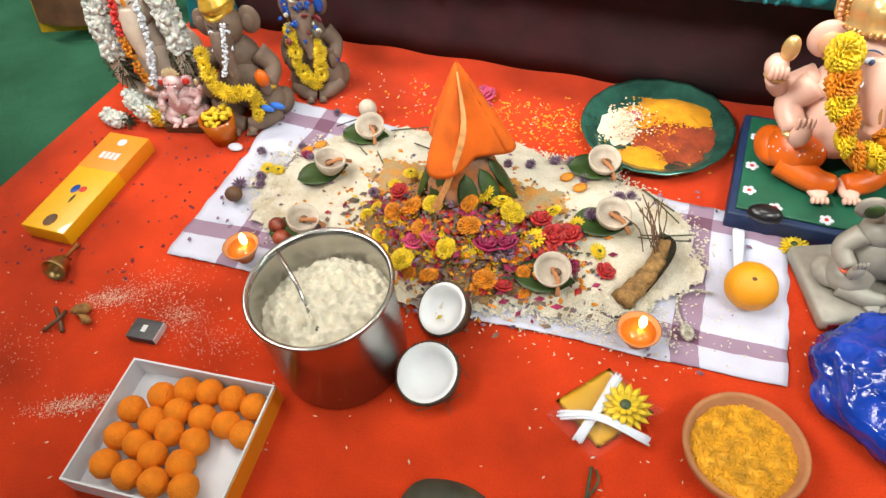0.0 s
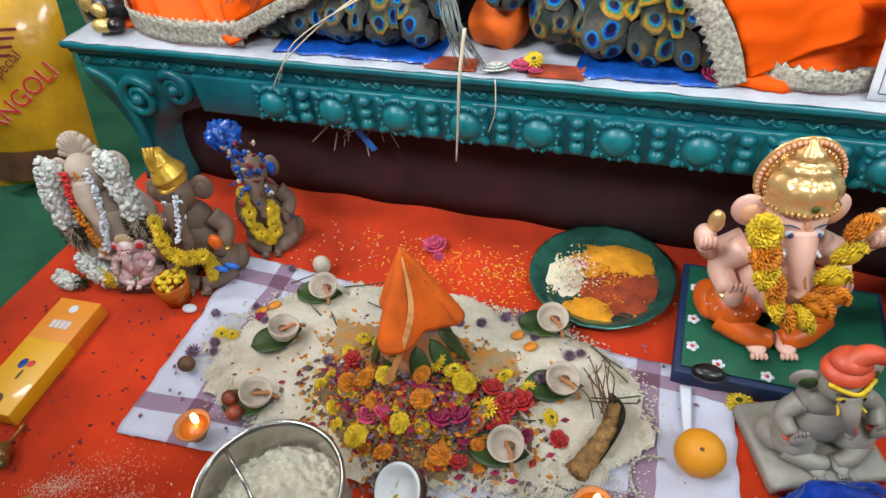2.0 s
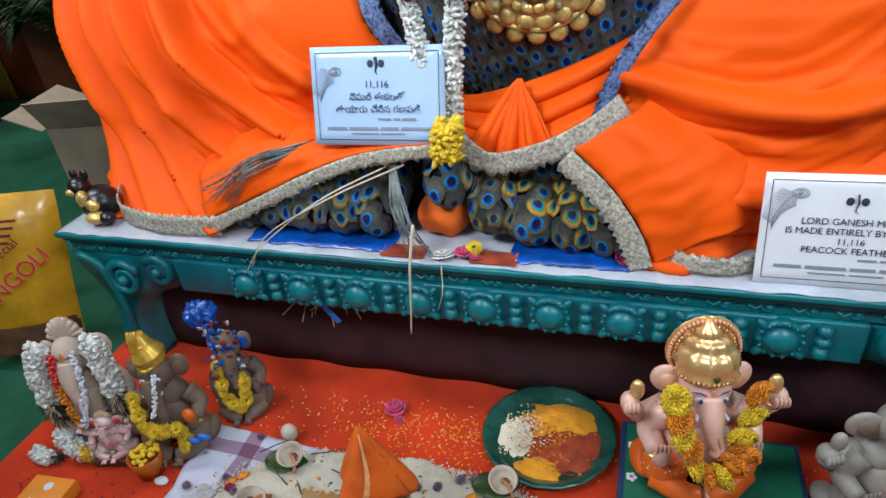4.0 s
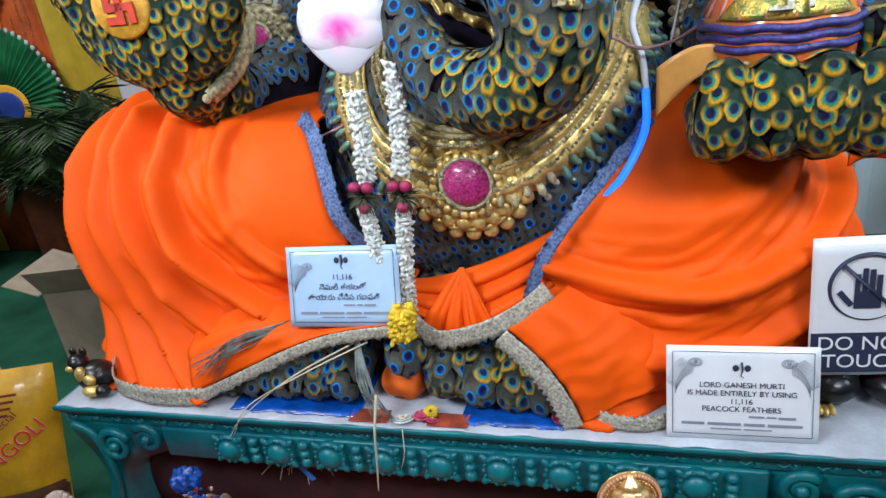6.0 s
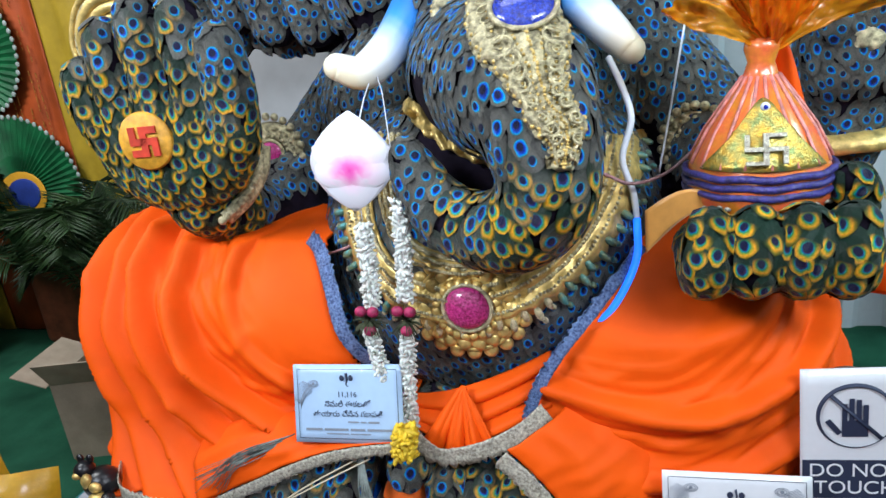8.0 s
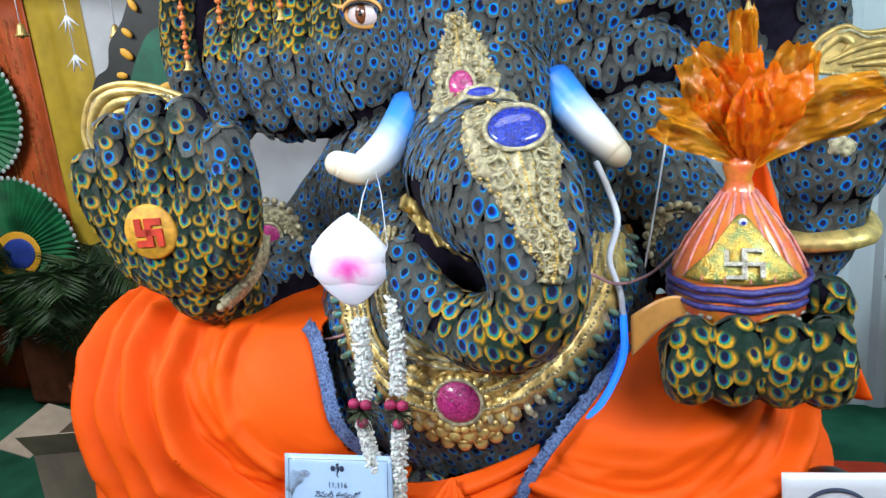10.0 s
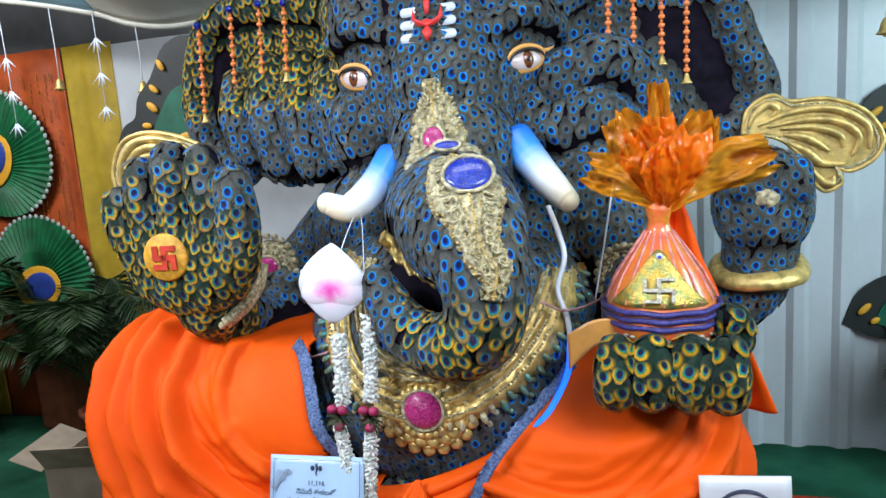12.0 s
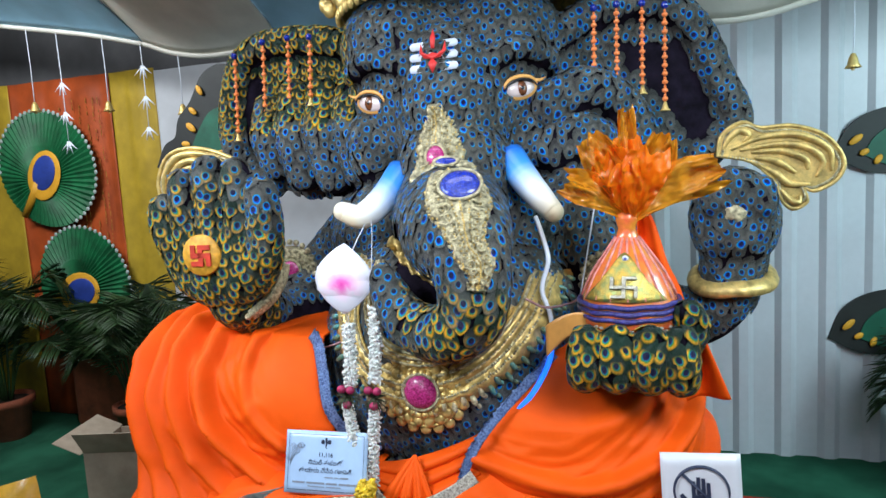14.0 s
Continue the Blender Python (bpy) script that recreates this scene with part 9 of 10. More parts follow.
FILM_C, FILM_A, FILM_B = (0.343, -0.673), (0.041, -0.021), (0.037, 0.052)
bm = bmesh.new()
grid(bm, 12, 12, lambda u, v: diamond((0.340, -0.663), (0.037, -0.025), (0.030, 0.039), 2 * u - 1, 2 * v - 1, 0.005 + 0.002 * noise.noise(Vector((u * 3, v * 3, 4)))))
bmesh.ops.solidify(bm, geom=bm.faces[:], thickness=0.0015)
part("yellow_card", bm, mat("yellow_card_sheet", (0.92, 0.56, 0.04), 0.6, vary=0.08), pk, "bright yellow card")
for pts in (((0.348, -0.612, 0.012), (0.336, -0.665, 0.017), (0.318, -0.728, 0.010)), ((0.284, -0.700, 0.012), (0.335, -0.690, 0.022), (0.408, -0.697, 0.012))):
    bm = bmesh.new()
    ax = (Vector(pts[2]) - Vector(pts[0])).normalized()
    side = ax.cross(Vector((0, 0, 1)))
    for o in range(7):
        w = side * 0.0015 * (o - 3) + Vector((0, 0, 0.0022 * math.cos((o - 3) * 0.5)))
        tube(bm, spline([Vector(p) + w * (1.0 if k == 1 else 1.25) + ax * 0.003 * math.sin(o * 2.3) for k, p in enumerate(pts)], 5), 0.0019, 6)
    part("thread_hank", bm, M_WHITE, pk, "white cotton thread hank")
bm = bmesh.new()
grid(bm, 40, 34, lambda u, v: diamond(FILM_C, FILM_A, FILM_B, 2 * u - 1, 2 * v - 1, 0.006 + 0.022 * (1 - (2 * u - 1) ** 4) * (1 - (2 * v - 1) ** 4) + 0.004 * noise.noise(Vector((u * 9, v * 9, 0))) + 0.003 * abs(noise.noise(Vector((u * 22, v * 22, 3))))))
film_ob = part("film", bm, M_CLEARFILM, pk, "clear crinkled film")
film_ob.visible_shadow = False
flower("daisy", M_YELLOWFL, 0.368, -0.660, 0.010, 1.5, 8, "yellow chrysanthemum with a green centre on the offering heap")
bm = bmesh.new()
tube(bm, spline([(0.345, -0.755, 0.004), (0.348, -0.79, 0.012), (0.352, -0.85, 0.004)], 5), 0.0025, 6)
tube(bm, spline([(0.352, -0.757, 0.004), (0.358, -0.775, 0.010), (0.349, -0.80, 0.004)], 5), 0.0018, 6)
solid("twig", bm, M_DRYGREEN, "thin dark green stalks lying on the carpet", "twig")

# clay bowl of turmeric rice
cb = thing("clay_bowl", "shallow unglazed clay bowl full of turmeric rice", "bowl")
bmm = Matrix.Translation((0.52, -0.685, 0.0))
bm = bmesh.new()
lathe(bm, [(0.0, 0.0), (0.045, 0.0), (0.058, 0.012), (0.072, 0.040), (0.077, 0.058), (0.074, 0.062), (0.069, 0.058), (0.060, 0.030), (0.0, 0.012)], 44, m=bmm)
part("bowl", bm, M_CLAY, cb)
bm = bmesh.new()
grid(bm, 30, 40, lambda u, v: (lambda r, a: bmm @ Vector((r * math.cos(a), r * math.sin(a), 0.043 + 0.012 * (1 - (r / 0.068) ** 2) + 0.004 * noise.noise(Vector((r * 90 * math.cos(a), r * 90 * math.sin(a), 0))))))(0.0665 * u, 2 * math.pi * v))
bmesh.ops.remove_doubles(bm, verts=bm.verts, dist=0.0003)
part("rice", bm, M_YELLOWRICE, cb, "bright yellow turmeric rice")
rr = random.Random(8)
ob = scatter("rice_layer", 900, lambda r: (lambda q, a: (0.52 + q * math.cos(a), -0.685 + q * math.sin(a), 0.045 + 0.012 * (1 - (q / 0.068) ** 2)))(0.064 * math.sqrt(r.random()), r.uniform(0, 6.28)), 0.0016, M_YELLOWRICE, "", 8)
ob.parent = cb
del ob["category"]

# plate of powders
pl = thing("powder_plate", "round green steel plate heaped with turmeric, vermilion and rice", "plate")
M_GREENPLATE = mat("green_enamel_plate", (0.05, 0.20, 0.15), 0.2, metal=0.5, vary=0.25, scale=18, fine=90, coat=0.5)
plm = Matrix.Translation((0.295, -0.045, 0.004)) @ rot(0, 0, 0)
bm = bmesh.new()
lathe(bm, [(0.0, 0.0), (0.115, 0.0), (0.130, 0.012), (0.146, 0.020), (0.147, 0.023), (0.138, 0.021), (0.120, 0.010), (0.112, 0.005), (0.0, 0.004)], 56, m=plm, wob=lambda v: (0, 0, 0.0015 * math.sin(16 * math.atan2(v.y, v.x)) if v.length > 0.12 else 0))
part("dish", bm, M_GREENPLATE, pl, "green enamelled dish")
for nm, cx, cy, rx, ry, h, mt, lb in (("turmeric_powder", 0.03, 0.050, 0.092, 0.052, 0.024, M_TURMERIC, "bright turmeric powder"), ("vermilion_powder", 0.050, -0.022, 0.080, 0.066, 0.018, M_KUMKUM, "dark red vermilion powder"),
                                      ("turmeric_powder", -0.005, -0.085, 0.056, 0.030, 0.014, M_TURMERIC, "turmeric powder"), ("rice_mound", -0.070, -0.008, 0.040, 0.056, 0.010, M_GRAIN, "pale rice grains"), ("pink_powder", -0.045, 0.028, 0.025, 0.014, 0.016, M_PINKFL, "pink powder")):
    bm = bmesh.new()
    grid(bm, 18, 30, lambda u, v: (lambda a: plm @ Vector((cx + rx * u * math.cos(a) * (1 + 0.35 * noise.noise(Vector((math.cos(a) * 1.6, math.sin(a) * 1.6, cx * 9))) + 0.25 * noise.noise(Vector((math.cos(a) * 6, math.sin(a) * 6, cx * 5)))), cy + ry * u * math.sin(a) * (1 + 0.35 * noise.noise(Vector((math.cos(a) * 1.6, math.sin(a) * 1.6, cx * 9))) + 0.25 * noise.noise(Vector((math.cos(a) * 6, math.sin(a) * 6, cx * 5)))), 0.004 + h * (1 - u ** 2) + 0.003 * (1 - u) * noise.noise(Vector((u * 9 * math.cos(a), u * 9 * math.sin(a), cx * 50)))))) (2 * math.pi * v))
    bmesh.ops.remove_doubles(bm, verts=bm.verts, dist=0.0003)
    part(nm, bm, mt, pl, lb)
for mt, n, gx, gy, sd, lb in ((M_TURMERIC, 420, 0.02, 0.03, 0.05, "turmeric_speck"), (M_KUMKUM, 320, 0.03, -0.03, 0.05, "vermilion_speck"), (M_GRAIN, 420, -0.066, 0.0, 0.028, "rice_grain")):
    ob = scatter(lb, n, lambda r: (lambda x, y: (0.295 + x, -0.045 + y, 0.012 + 0.016 * max(0, 1 - (x * x + y * y) / 0.011)))(max(-0.10, min(0.10, r.gauss(gx, sd))), max(-0.09, min(0.09, r.gauss(gy, sd)))), 0.0017, mt, "", 21, 1.6)
    ob.parent = pl
    del ob["category"]

# orange, thread and silver scrap, nut with incense sticks, egg
fr = thing("orange_fruit", "round orange with a few brown spots on the towel", "fruit")
bm = bmesh.new()
ball(bm, (0, 0, 0), (0.0385, 0.0385, 0.037), 32, 22)
for v in bm.verts:
    v.co += v.co.normalized() * 0.0012 * noise.noise(v.co * 70)
bmesh.ops.translate(bm, vec=(0.502, -0.415, 0.047), verts=bm.verts)
part("peel", bm, M_ORANGEFRUIT, fr)
bm = bmesh.new()
ball(bm, (0.50, -0.428, 0.0815), (0.004, 0.004, 0.0015), 8, 5)
part("stem_scar", bm, M_WOOD, fr)
bm = bmesh.new()
for k in range(4):
    tube(bm, spline([(0.470 + 0.004 * k, -0.275, 0.016), (0.475 + 0.003 * k, -0.32, 0.020), (0.482 + 0.002 * k, -0.365, 0.018)], 6), 0.0045, 6)
solid("thread_hank", bm, M_WHITE, "twisted white cotton thread hank on the towel", "thread")
bm = bmesh.new()
tube(bm, spline([(0.455, -0.42, 0.014), (0.425, -0.425, 0.016), (0.405, -0.445, 0.014), (0.41, -0.475, 0.014), (0.425, -0.50, 0.014)], 6), 0.0022, 6)
ball(bm, (0.428, -0.508, 0.018), (0.011, 0.016, 0.006), 10, 7, rot(0, 0, 20))
solid("thread_charm", bm, M_SILVER, "thin white thread with a crumpled silver charm", "charm")
st = thing("ginger_root", "knobbly brown root on a dark curled leaf with dry stalks", "root")
path_ = spline([(0.322, -0.495, 0.030), (0.343, -0.455, 0.036), (0.360, -0.410, 0.040), (0.366, -0.360, 0.040)], 10)
bm = bmesh.new()
tube(bm, path_, [(0.0165 if 0 < k < len(path_) - 1 else 0.008) * (1 + 0.07 * math.sin(k * 1.05)) * (1.1 - 0.35 * k / len(path_)) for k in range(len(path_))], 18)
for bx, by, bz, br in ((0.333, -0.487, 0.034, 0.013), (0.352, -0.447, 0.044, 0.011), (0.330, -0.462, 0.034, 0.010)):
    ball(bm, (bx, by, bz), br, 12, 8)
for v in bm.verts:
    v.co += Vector((1, 1, 1)) * (0.0035 * noise.noise(v.co * 90) + 0.002 * noise.noise(v.co * 240))
part("root", bm, mat("browned_root", (0.46, 0.25, 0.08), 0.85, vary=0.5, scale=70, fine=240, bump=1.0, dark=(0.20, 0.10, 0.03)), st, "knobbly brown root")
bm = bmesh.new()
grid(bm, 20, 10, lambda u, v: Vector((0.350 + 0.045 * math.sin(math.pi * u * 0.9) * (0.4 + 0.6 * v) - 0.02 * u, -0.475 + 0.165 * u, 0.018 + 0.045 * v * math.sin(math.pi * min(1, u * 1.05)))))
bmesh.ops.solidify(bm, geom=bm.faces[:], thickness=0.001)
part("leaf", bm, mat("dried_dark_leaf", (0.07, 0.065, 0.04), 0.75, vary=0.4, scale=40, fine=160, bump=0.5), st, "dark dried curled leaf")
rs = random.Random(31)
for k in range(13):
    bm = bmesh.new()
    x0, y0 = 0.348 + rs.uniform(-0.012, 0.016), -0.375 + rs.uniform(-0.03, 0.02)
    tube(bm, spline([(x0, y0, 0.05), (x0 - 0.012 + rs.uniform(-0.01, 0.01), y0 + 0.02, 0.075 + rs.uniform(-0.008, 0.008)), (x0 - 0.03 + rs.uniform(-0.018, 0.018), y0 + 0.045 + rs.uniform(-0.01, 0.02), 0.085 + rs.uniform(-0.012, 0.022))], 4), 0.0011, 5)
    part("stalk", bm, M_WOOD, st, "dry brown stalk")
bm = bmesh.new()
ball(bm, (-0.29, -0.165, 0.030), (0.020, 0.018, 0.022), 16, 12)
solid("white_ball", bm, M_PALECLAY, "small round pale dough ball on the towel", "dough ball")
bm = bmesh.new()
ball(bm, (0.505, -0.27, 0.062), (0.028, 0.018, 0.014), 16, 10)
solid("dark_fruit", bm, M_BLACK, "dark shiny dried fruit on the board edge", "fruit")
for x, y, mt in ((-0.335, -0.295, M_ORANGEFL), (0.17, -0.25, M_ORANGEFL), (0.20, -0.27, M_ORANGEFL), (-0.36, -0.31, M_ORANGEFL)):
    bm = bmesh.new()
    ball(bm, (x, y, on_bed(x, y) + 0.006), (0.014, 0.010, 0.006), 12, 8, rot(0, 0, 40))
    solid("marigold_clump", bm, mt, "loose orange marigold petal clump on the rice", "petal", "petal clumps")
for x, y in ((-0.30, -0.52), (-0.275, -0.545), (-0.43, -0.475)):
    bm = bmesh.new()
    ball(bm, (x, y, 0.028), (0.018, 0.016, 0.015), 12, 8)
    solid("betel_nut", bm, M_REDNUT if x > -0.4 else M_WOOD, "small red-brown nut on the towel", "nut", "nuts")

# flour trodden into the carpet
for seed_, fx, fy, sx, sy, fa, n in ((41, -0.52, -0.745, 0.030, 0.012, 0.5, 900), (42, -0.431, -0.933, 0.038, 0.008, 0.5, 1000), (43, -0.372, -0.735, 0.022, 0.014, 0.2, 500), (44, -0.45, -0.70, 0.05, 0.03, 0.6, 500), (45, -0.30, -0.76, 0.05, 0.02, 0.2, 350), (46, -0.62, -0.90, 0.05, 0.05, 0.0, 200)):
    scatter("flour_dust", n, lambda r: (lambda p, q: (fx + p * math.cos(fa) - q * math.sin(fa), fy + p * math.sin(fa) + q * math.cos(fa), 0.0005))(r.gauss(0, sx), r.gauss(0, sy)), 0.0007, M_FLOURDUST, "pale flour dusted on the red carpet", seed_, 1.3, "flour")

# blue plastic bag
bm = bmesh.new()
ball(bm, (0, 0, 0), (1, 1, 1), 90, 60)
for v in bm.verts:
    d = v.co.copy()
    w = 0.12 * noise.noise(d * 2.1) + 0.10 * (1 - abs(noise.noise(d * 4.5 + Vector((3, 1, 0))))) + 0.05 * (1 - abs(noise.noise(d * 10)))
    v.co = Vector((0.735 + 0.135 * d.x * (0.9 + w), -0.515 + 0.115 * d.y * (0.9 + w), max(0.001, 0.035 + 0.062 * d.z * (0.85 + 1.6 * w))))
bag = solid("plastic_bag", bm, M_BLUEBAG, "crumpled shiny blue plastic bag on the carpet", "bag")


# ---- idols: each one plain mesh ----
def seated_figure(m, s, slots, crown_kind, extra_arms=True, plate=True):
    """A seated elephant-headed figure about 0.33 m tall at s = 1, facing -y. Slots: body, garment, crown, eye, accent."""
    body, garment, crown_s, eye_s, accent = slots
    bm = bmesh.new()

    def B(c, r, slot, u=18, v=12, mm=None):
        ball(bm, m @ (Vector(c) * s), (1, 1, 1), u, v, m.to_3x3().to_4x4() @ (mm or Matrix()) @ Matrix.Diagonal((*(q * s for q in r), 1)), slot)

    def T(pts, radii, slot, n=10):
        q = spline([m @ (Vector(p) * s) for p in pts], 5)
        rr_ = np.interp(np.linspace(0, len(pts) - 1, len(q)), range(len(pts)), radii)
        tube(bm, q, [float(r) * s for r in rr_], n, slot)
    B((0, 0.0, 0.095), (0.085, 0.07, 0.08), body, 24, 16)
    B((0, 0.01, 0.155), (0.078, 0.055, 0.05), body, 24, 16)
    for sx in (-1, 1):
        B((0.075 * sx, -0.03, 0.045), (0.06, 0.055, 0.045), garment, 20, 14)
        B((0.115 * sx, -0.005, 0.03), (0.035, 0.05, 0.03), garment)
        T([(0.10 * sx, -0.05, 0.03), (0.05 * sx, -0.09, 0.022), (0.01 * sx, -0.095, 0.016)], [0.03, 0.024, 0.018], garment if sx > 0 else garment)
        B((-0.01 + 0.03 * sx, -0.10, 0.012), (0.022, 0.032, 0.011), body)
        for k in range(4):
            B((-0.01 + 0.03 * sx + 0.009 * (k - 1.5), -0.132, 0.010), (0.0045, 0.008, 0.006), body, 8, 6)
        T([(0.075 * sx, 0.0, 0.165), (0.115 * sx, -0.01, 0.13), (0.105 * sx, -0.055, 0.105)], [0.028, 0.024, 0.02], body)
        B((0.10 * sx, -0.075, 0.11), (0.021, 0.012, 0.026), body, 14, 10)
        for k in range(4):
            B((0.10 * sx + 0.009 * (k - 1.5), -0.078, 0.136), (0.0045, 0.005, 0.013), body, 8, 6)
        B((0.105 * sx, -0.055, 0.10), (0.024, 0.018, 0.008), crown_s, 14, 8)
        for k in range(9):
            B((0.075 * sx + 0.058 * math.cos(k * 0.75), -0.03 - 0.05 * abs(math.sin(k * 0.75)), 0.02 + 0.008 * k), (0.0022, 0.0022, 0.0022), 5, 6, 4) if crown_kind == "halo" else None
        if extra_arms:
            T([(0.07 * sx, 0.02, 0.165), (0.13 * sx, 0.01, 0.15), (0.16 * sx, -0.01, 0.185)], [0.024, 0.02, 0.016], body)
            B((0.163 * sx, -0.012, 0.205), (0.022, 0.022, 0.022), body, 14, 10)
            for k in range(4):
                B((0.163 * sx + 0.009 * (k - 1.5), -0.032, 0.205), (0.006, 0.008, 0.013), body, 8, 6)
            B((0.158 * sx, -0.01, 0.188), (0.024, 0.022, 0.007), crown_s, 14, 8)
            B((0.150 * sx, -0.015, 0.24), (0.017, 0.013, 0.024), crown_s, 12, 8)
        B((0.078 * sx, 0.014, 0.240), (0.036, 0.012, 0.034), body, 18, 12, rot(0, 12 * sx, 14 * sx))
        B((0.076 * sx, 0.004, 0.238), (0.022, 0.010, 0.022), accent, 14, 10, rot(0, 12 * sx, 14 * sx))
        B((0.026 * sx, -0.054, 0.243), (0.012, 0.006, 0.006), 5, 12, 8, rot(0, 8 * sx, 16 * sx))
        B((0.025 * sx, -0.059, 0.243), (0.0055, 0.004, 0.0055), eye_s, 10, 7)
        T([(0.012 * sx, -0.058, 0.256), (0.027 * sx, -0.056, 0.262), (0.040 * sx, -0.046, 0.256)], [0.001, 0.0018, 0.001], eye_s, 5)
        T([(0.022 * sx, -0.05, 0.215), (0.034 * sx, -0.075, 0.208)], [0.006, 0.003], 5, 6)
    B((0, -0.005, 0.24), (0.058, 0.052, 0.05), body, 24, 16)
    T([(0, -0.04, 0.235), (0.0, -0.066, 0.205), (0.006, -0.078, 0.17), (0.016, -0.085, 0.145), (0.008, -0.092, 0.128)], [0.030, 0.024, 0.018, 0.014, 0.010], body, 14)
    T([(0.004, -0.072, 0.225), (0.008, -0.092, 0.18), (0.016, -0.098, 0.155)], [0.003, 0.0035, 0.002], crown_s, 6)
    B((0, -0.058, 0.262), (0.006, 0.003, 0.011), accent, 8, 6)
    if crown_kind == "halo":
        B((0, 0.030, 0.302), (0.084, 0.009, 0.078), crown_s, 36, 10)
        for ring, (r0, n0, rb) in enumerate(((0.077, 36, 0.0046), (0.066, 30, 0.0032))):
            for k in range(n0):
                a = radians(-32 + 244 * k / (n0 - 1))
                B((r0 * math.cos(a), 0.021 - 0.002 * ring, 0.302 + r0 * 0.93 * math.sin(a)), (rb, rb, rb), crown_s if ring else accent, 7, 5)
        bm2_prof = [(0.0, 0.100), (0.006, 0.099), (0.011, 0.090), (0.024, 0.078), (0.029, 0.070), (0.022, 0.066), (0.040, 0.062), (0.050, 0.053), (0.045, 0.046), (0.058, 0.041), (0.066, 0.026), (0.067, 0.012), (0.062, 0.002), (0.067, -0.004), (0.066, -0.012), (0.0, -0.012)]
        lathe(bm, [(r * s, z * s) for r, z in bm2_prof], 40, crown_s, m @ Matrix.Translation(Vector((0, 0.004, 0.282)) * s) @ rot(-12), wob=lambda v: (v.x * 0.05 * math.sin(10 * math.atan2(v.y, v.x)), v.y * 0.05 * math.sin(10 * math.atan2(v.y, v.x)), 0))
        for k in range(22):
            a = math.pi * (1 + k / 21)
            B((0.067 * math.cos(a), 0.004 + 0.067 * math.sin(a), 0.272 - 0.014 * math.sin(a)), (0.0035, 0.0035, 0.0045), crown_s, 6, 5)
        for sx in (-1, 1):
            for k in range(26):
                a, b = k * 2.4, 0.35 + 0.9 * (k / 26)
                B((0.075 * sx + 0.060 * math.cos(a) * math.sin(b), -0.03 - 0.054 * abs(math.sin(a)) * math.sin(b), 0.045 + 0.044 * math.cos(b)), (0.0018, 0.0018, 0.0018), 5, 5, 4)
        B((0, -0.062, 0.300), (0.007, 0.004, 0.007), 6, 10, 7)
    elif crown_kind == "turban":
        B((0, 0.0, 0.285), (0.060, 0.052, 0.030), crown_s, 22, 12)
        B((0.004, 0.005, 0.310), (0.048, 0.042, 0.028), crown_s, 20, 12)
        T([(0.0, 0.0, 0.31), (0.03, 0.0, 0.335), (0.062, -0.004, 0.33), (0.07, -0.01, 0.315)], [0.03, 0.026, 0.02, 0.014], crown_s)
        T([(-0.055, -0.03, 0.275), (0.0, -0.062, 0.268), (0.055, -0.03, 0.275)], 0.0 if False else [0.006, 0.006, 0.006], 5, 6)
    elif crown_kind == "tall":
        B((0, 0.0, 0.285), (0.055, 0.048, 0.026), crown_s, 20, 12)
        T([(0.0, 0.0, 0.29), (-0.01, 0.0, 0.32), (-0.022, 0.004, 0.352)], [0.046, 0.030, 0.020], crown_s, 14)
        for k in range(5):
            T([(-0.052 + 0.006 * k, -0.010, 0.278 + 0.010 * k), (-0.006, -0.050 + 0.006 * k, 0.270 + 0.014 * k), (0.050 - 0.008 * k, -0.012, 0.282 + 0.012 * k)], [0.005, 0.007, 0.005], crown_s, 7)
        for k in range(3):
            T([(-0.03 + 0.012 * k, -0.028, 0.315), (-0.034 + 0.010 * k, -0.02, 0.345), (-0.036 + 0.013 * k, -0.008, 0.368)], [0.006, 0.007, 0.004], crown_s, 7)
    elif crown_kind == "shell":
        for k in range(9):
            a = radians(10 + 20 * k)
            T([(0, 0.0, 0.278), (0.036 * math.cos(a), 0.004, 0.282 + 0.036 * math.sin(a)), (0.054 * math.cos(a), 0.010, 0.276 + 0.056 * math.sin(a))], [0.008, 0.010, 0.008], crown_s, 8)
    return bm


fm = Matrix.Translation((0.588, -0.085, 0.047)) @ rot(0, 0, 14) @ Matrix.Diagonal((0.86, 0.95, 1.0, 1))
solid("elephant_idol", seated_figure(fm, 0.95, (0, 1, 2, 3, 4), "halo"), [M_SKIN, M_DHOTI, mat("bright_crown_gold", (0.90, 0.58, 0.24), 0.26, coat=0.3, metal=0.6, vary=0.08, scale=40, bump=0.2), mat("blue_painted_eye", (0.05, 0.10, 0.22), 0.4, vary=0.1), mat("peach_paint", (0.82, 0.42, 0.24), 0.45, vary=0.1), M_WHITE, M_LEAF], "pink elephant-headed idol with a gold crown on a green board", "statue")
fm2 = Matrix.Translation((0.668, -0.318, 0.026)) @ rot(0, 0, 22)
solid("elephant_idol", seated_figure(fm2, 0.60, (0, 0, 2, 3, 4), "turban", False), [M_GREYCLAY, M_GREYCLAY, mat("red_turban_paint", (0.72, 0.10, 0.04), 0.45, vary=0.12, scale=30), M_DARKEYE, M_LEAF, M_YELLOWFL, M_LEAF], "grey glazed elephant-headed idol with a red turban", "statue")
bm = bmesh.new()
box(bm, -0.098, 0.088, -0.085, 0.065, 0.0, 0.028, 0.008, fm2 @ Matrix.Translation((0, 0, -0.026)))
b3 = thing("pedestal", "grey clay base with painted red dashes under the idol", "base")
part("slab", bm, M_GREYCLAY, b3)
bm = bmesh.new()
for k in range(5):
    box(bm, -0.088 + 0.034 * k, -0.062 + 0.034 * k, -0.0868, -0.0835, 0.008, 0.020, 0.001, fm2 @ Matrix.Translation((0, 0, -0.026)))
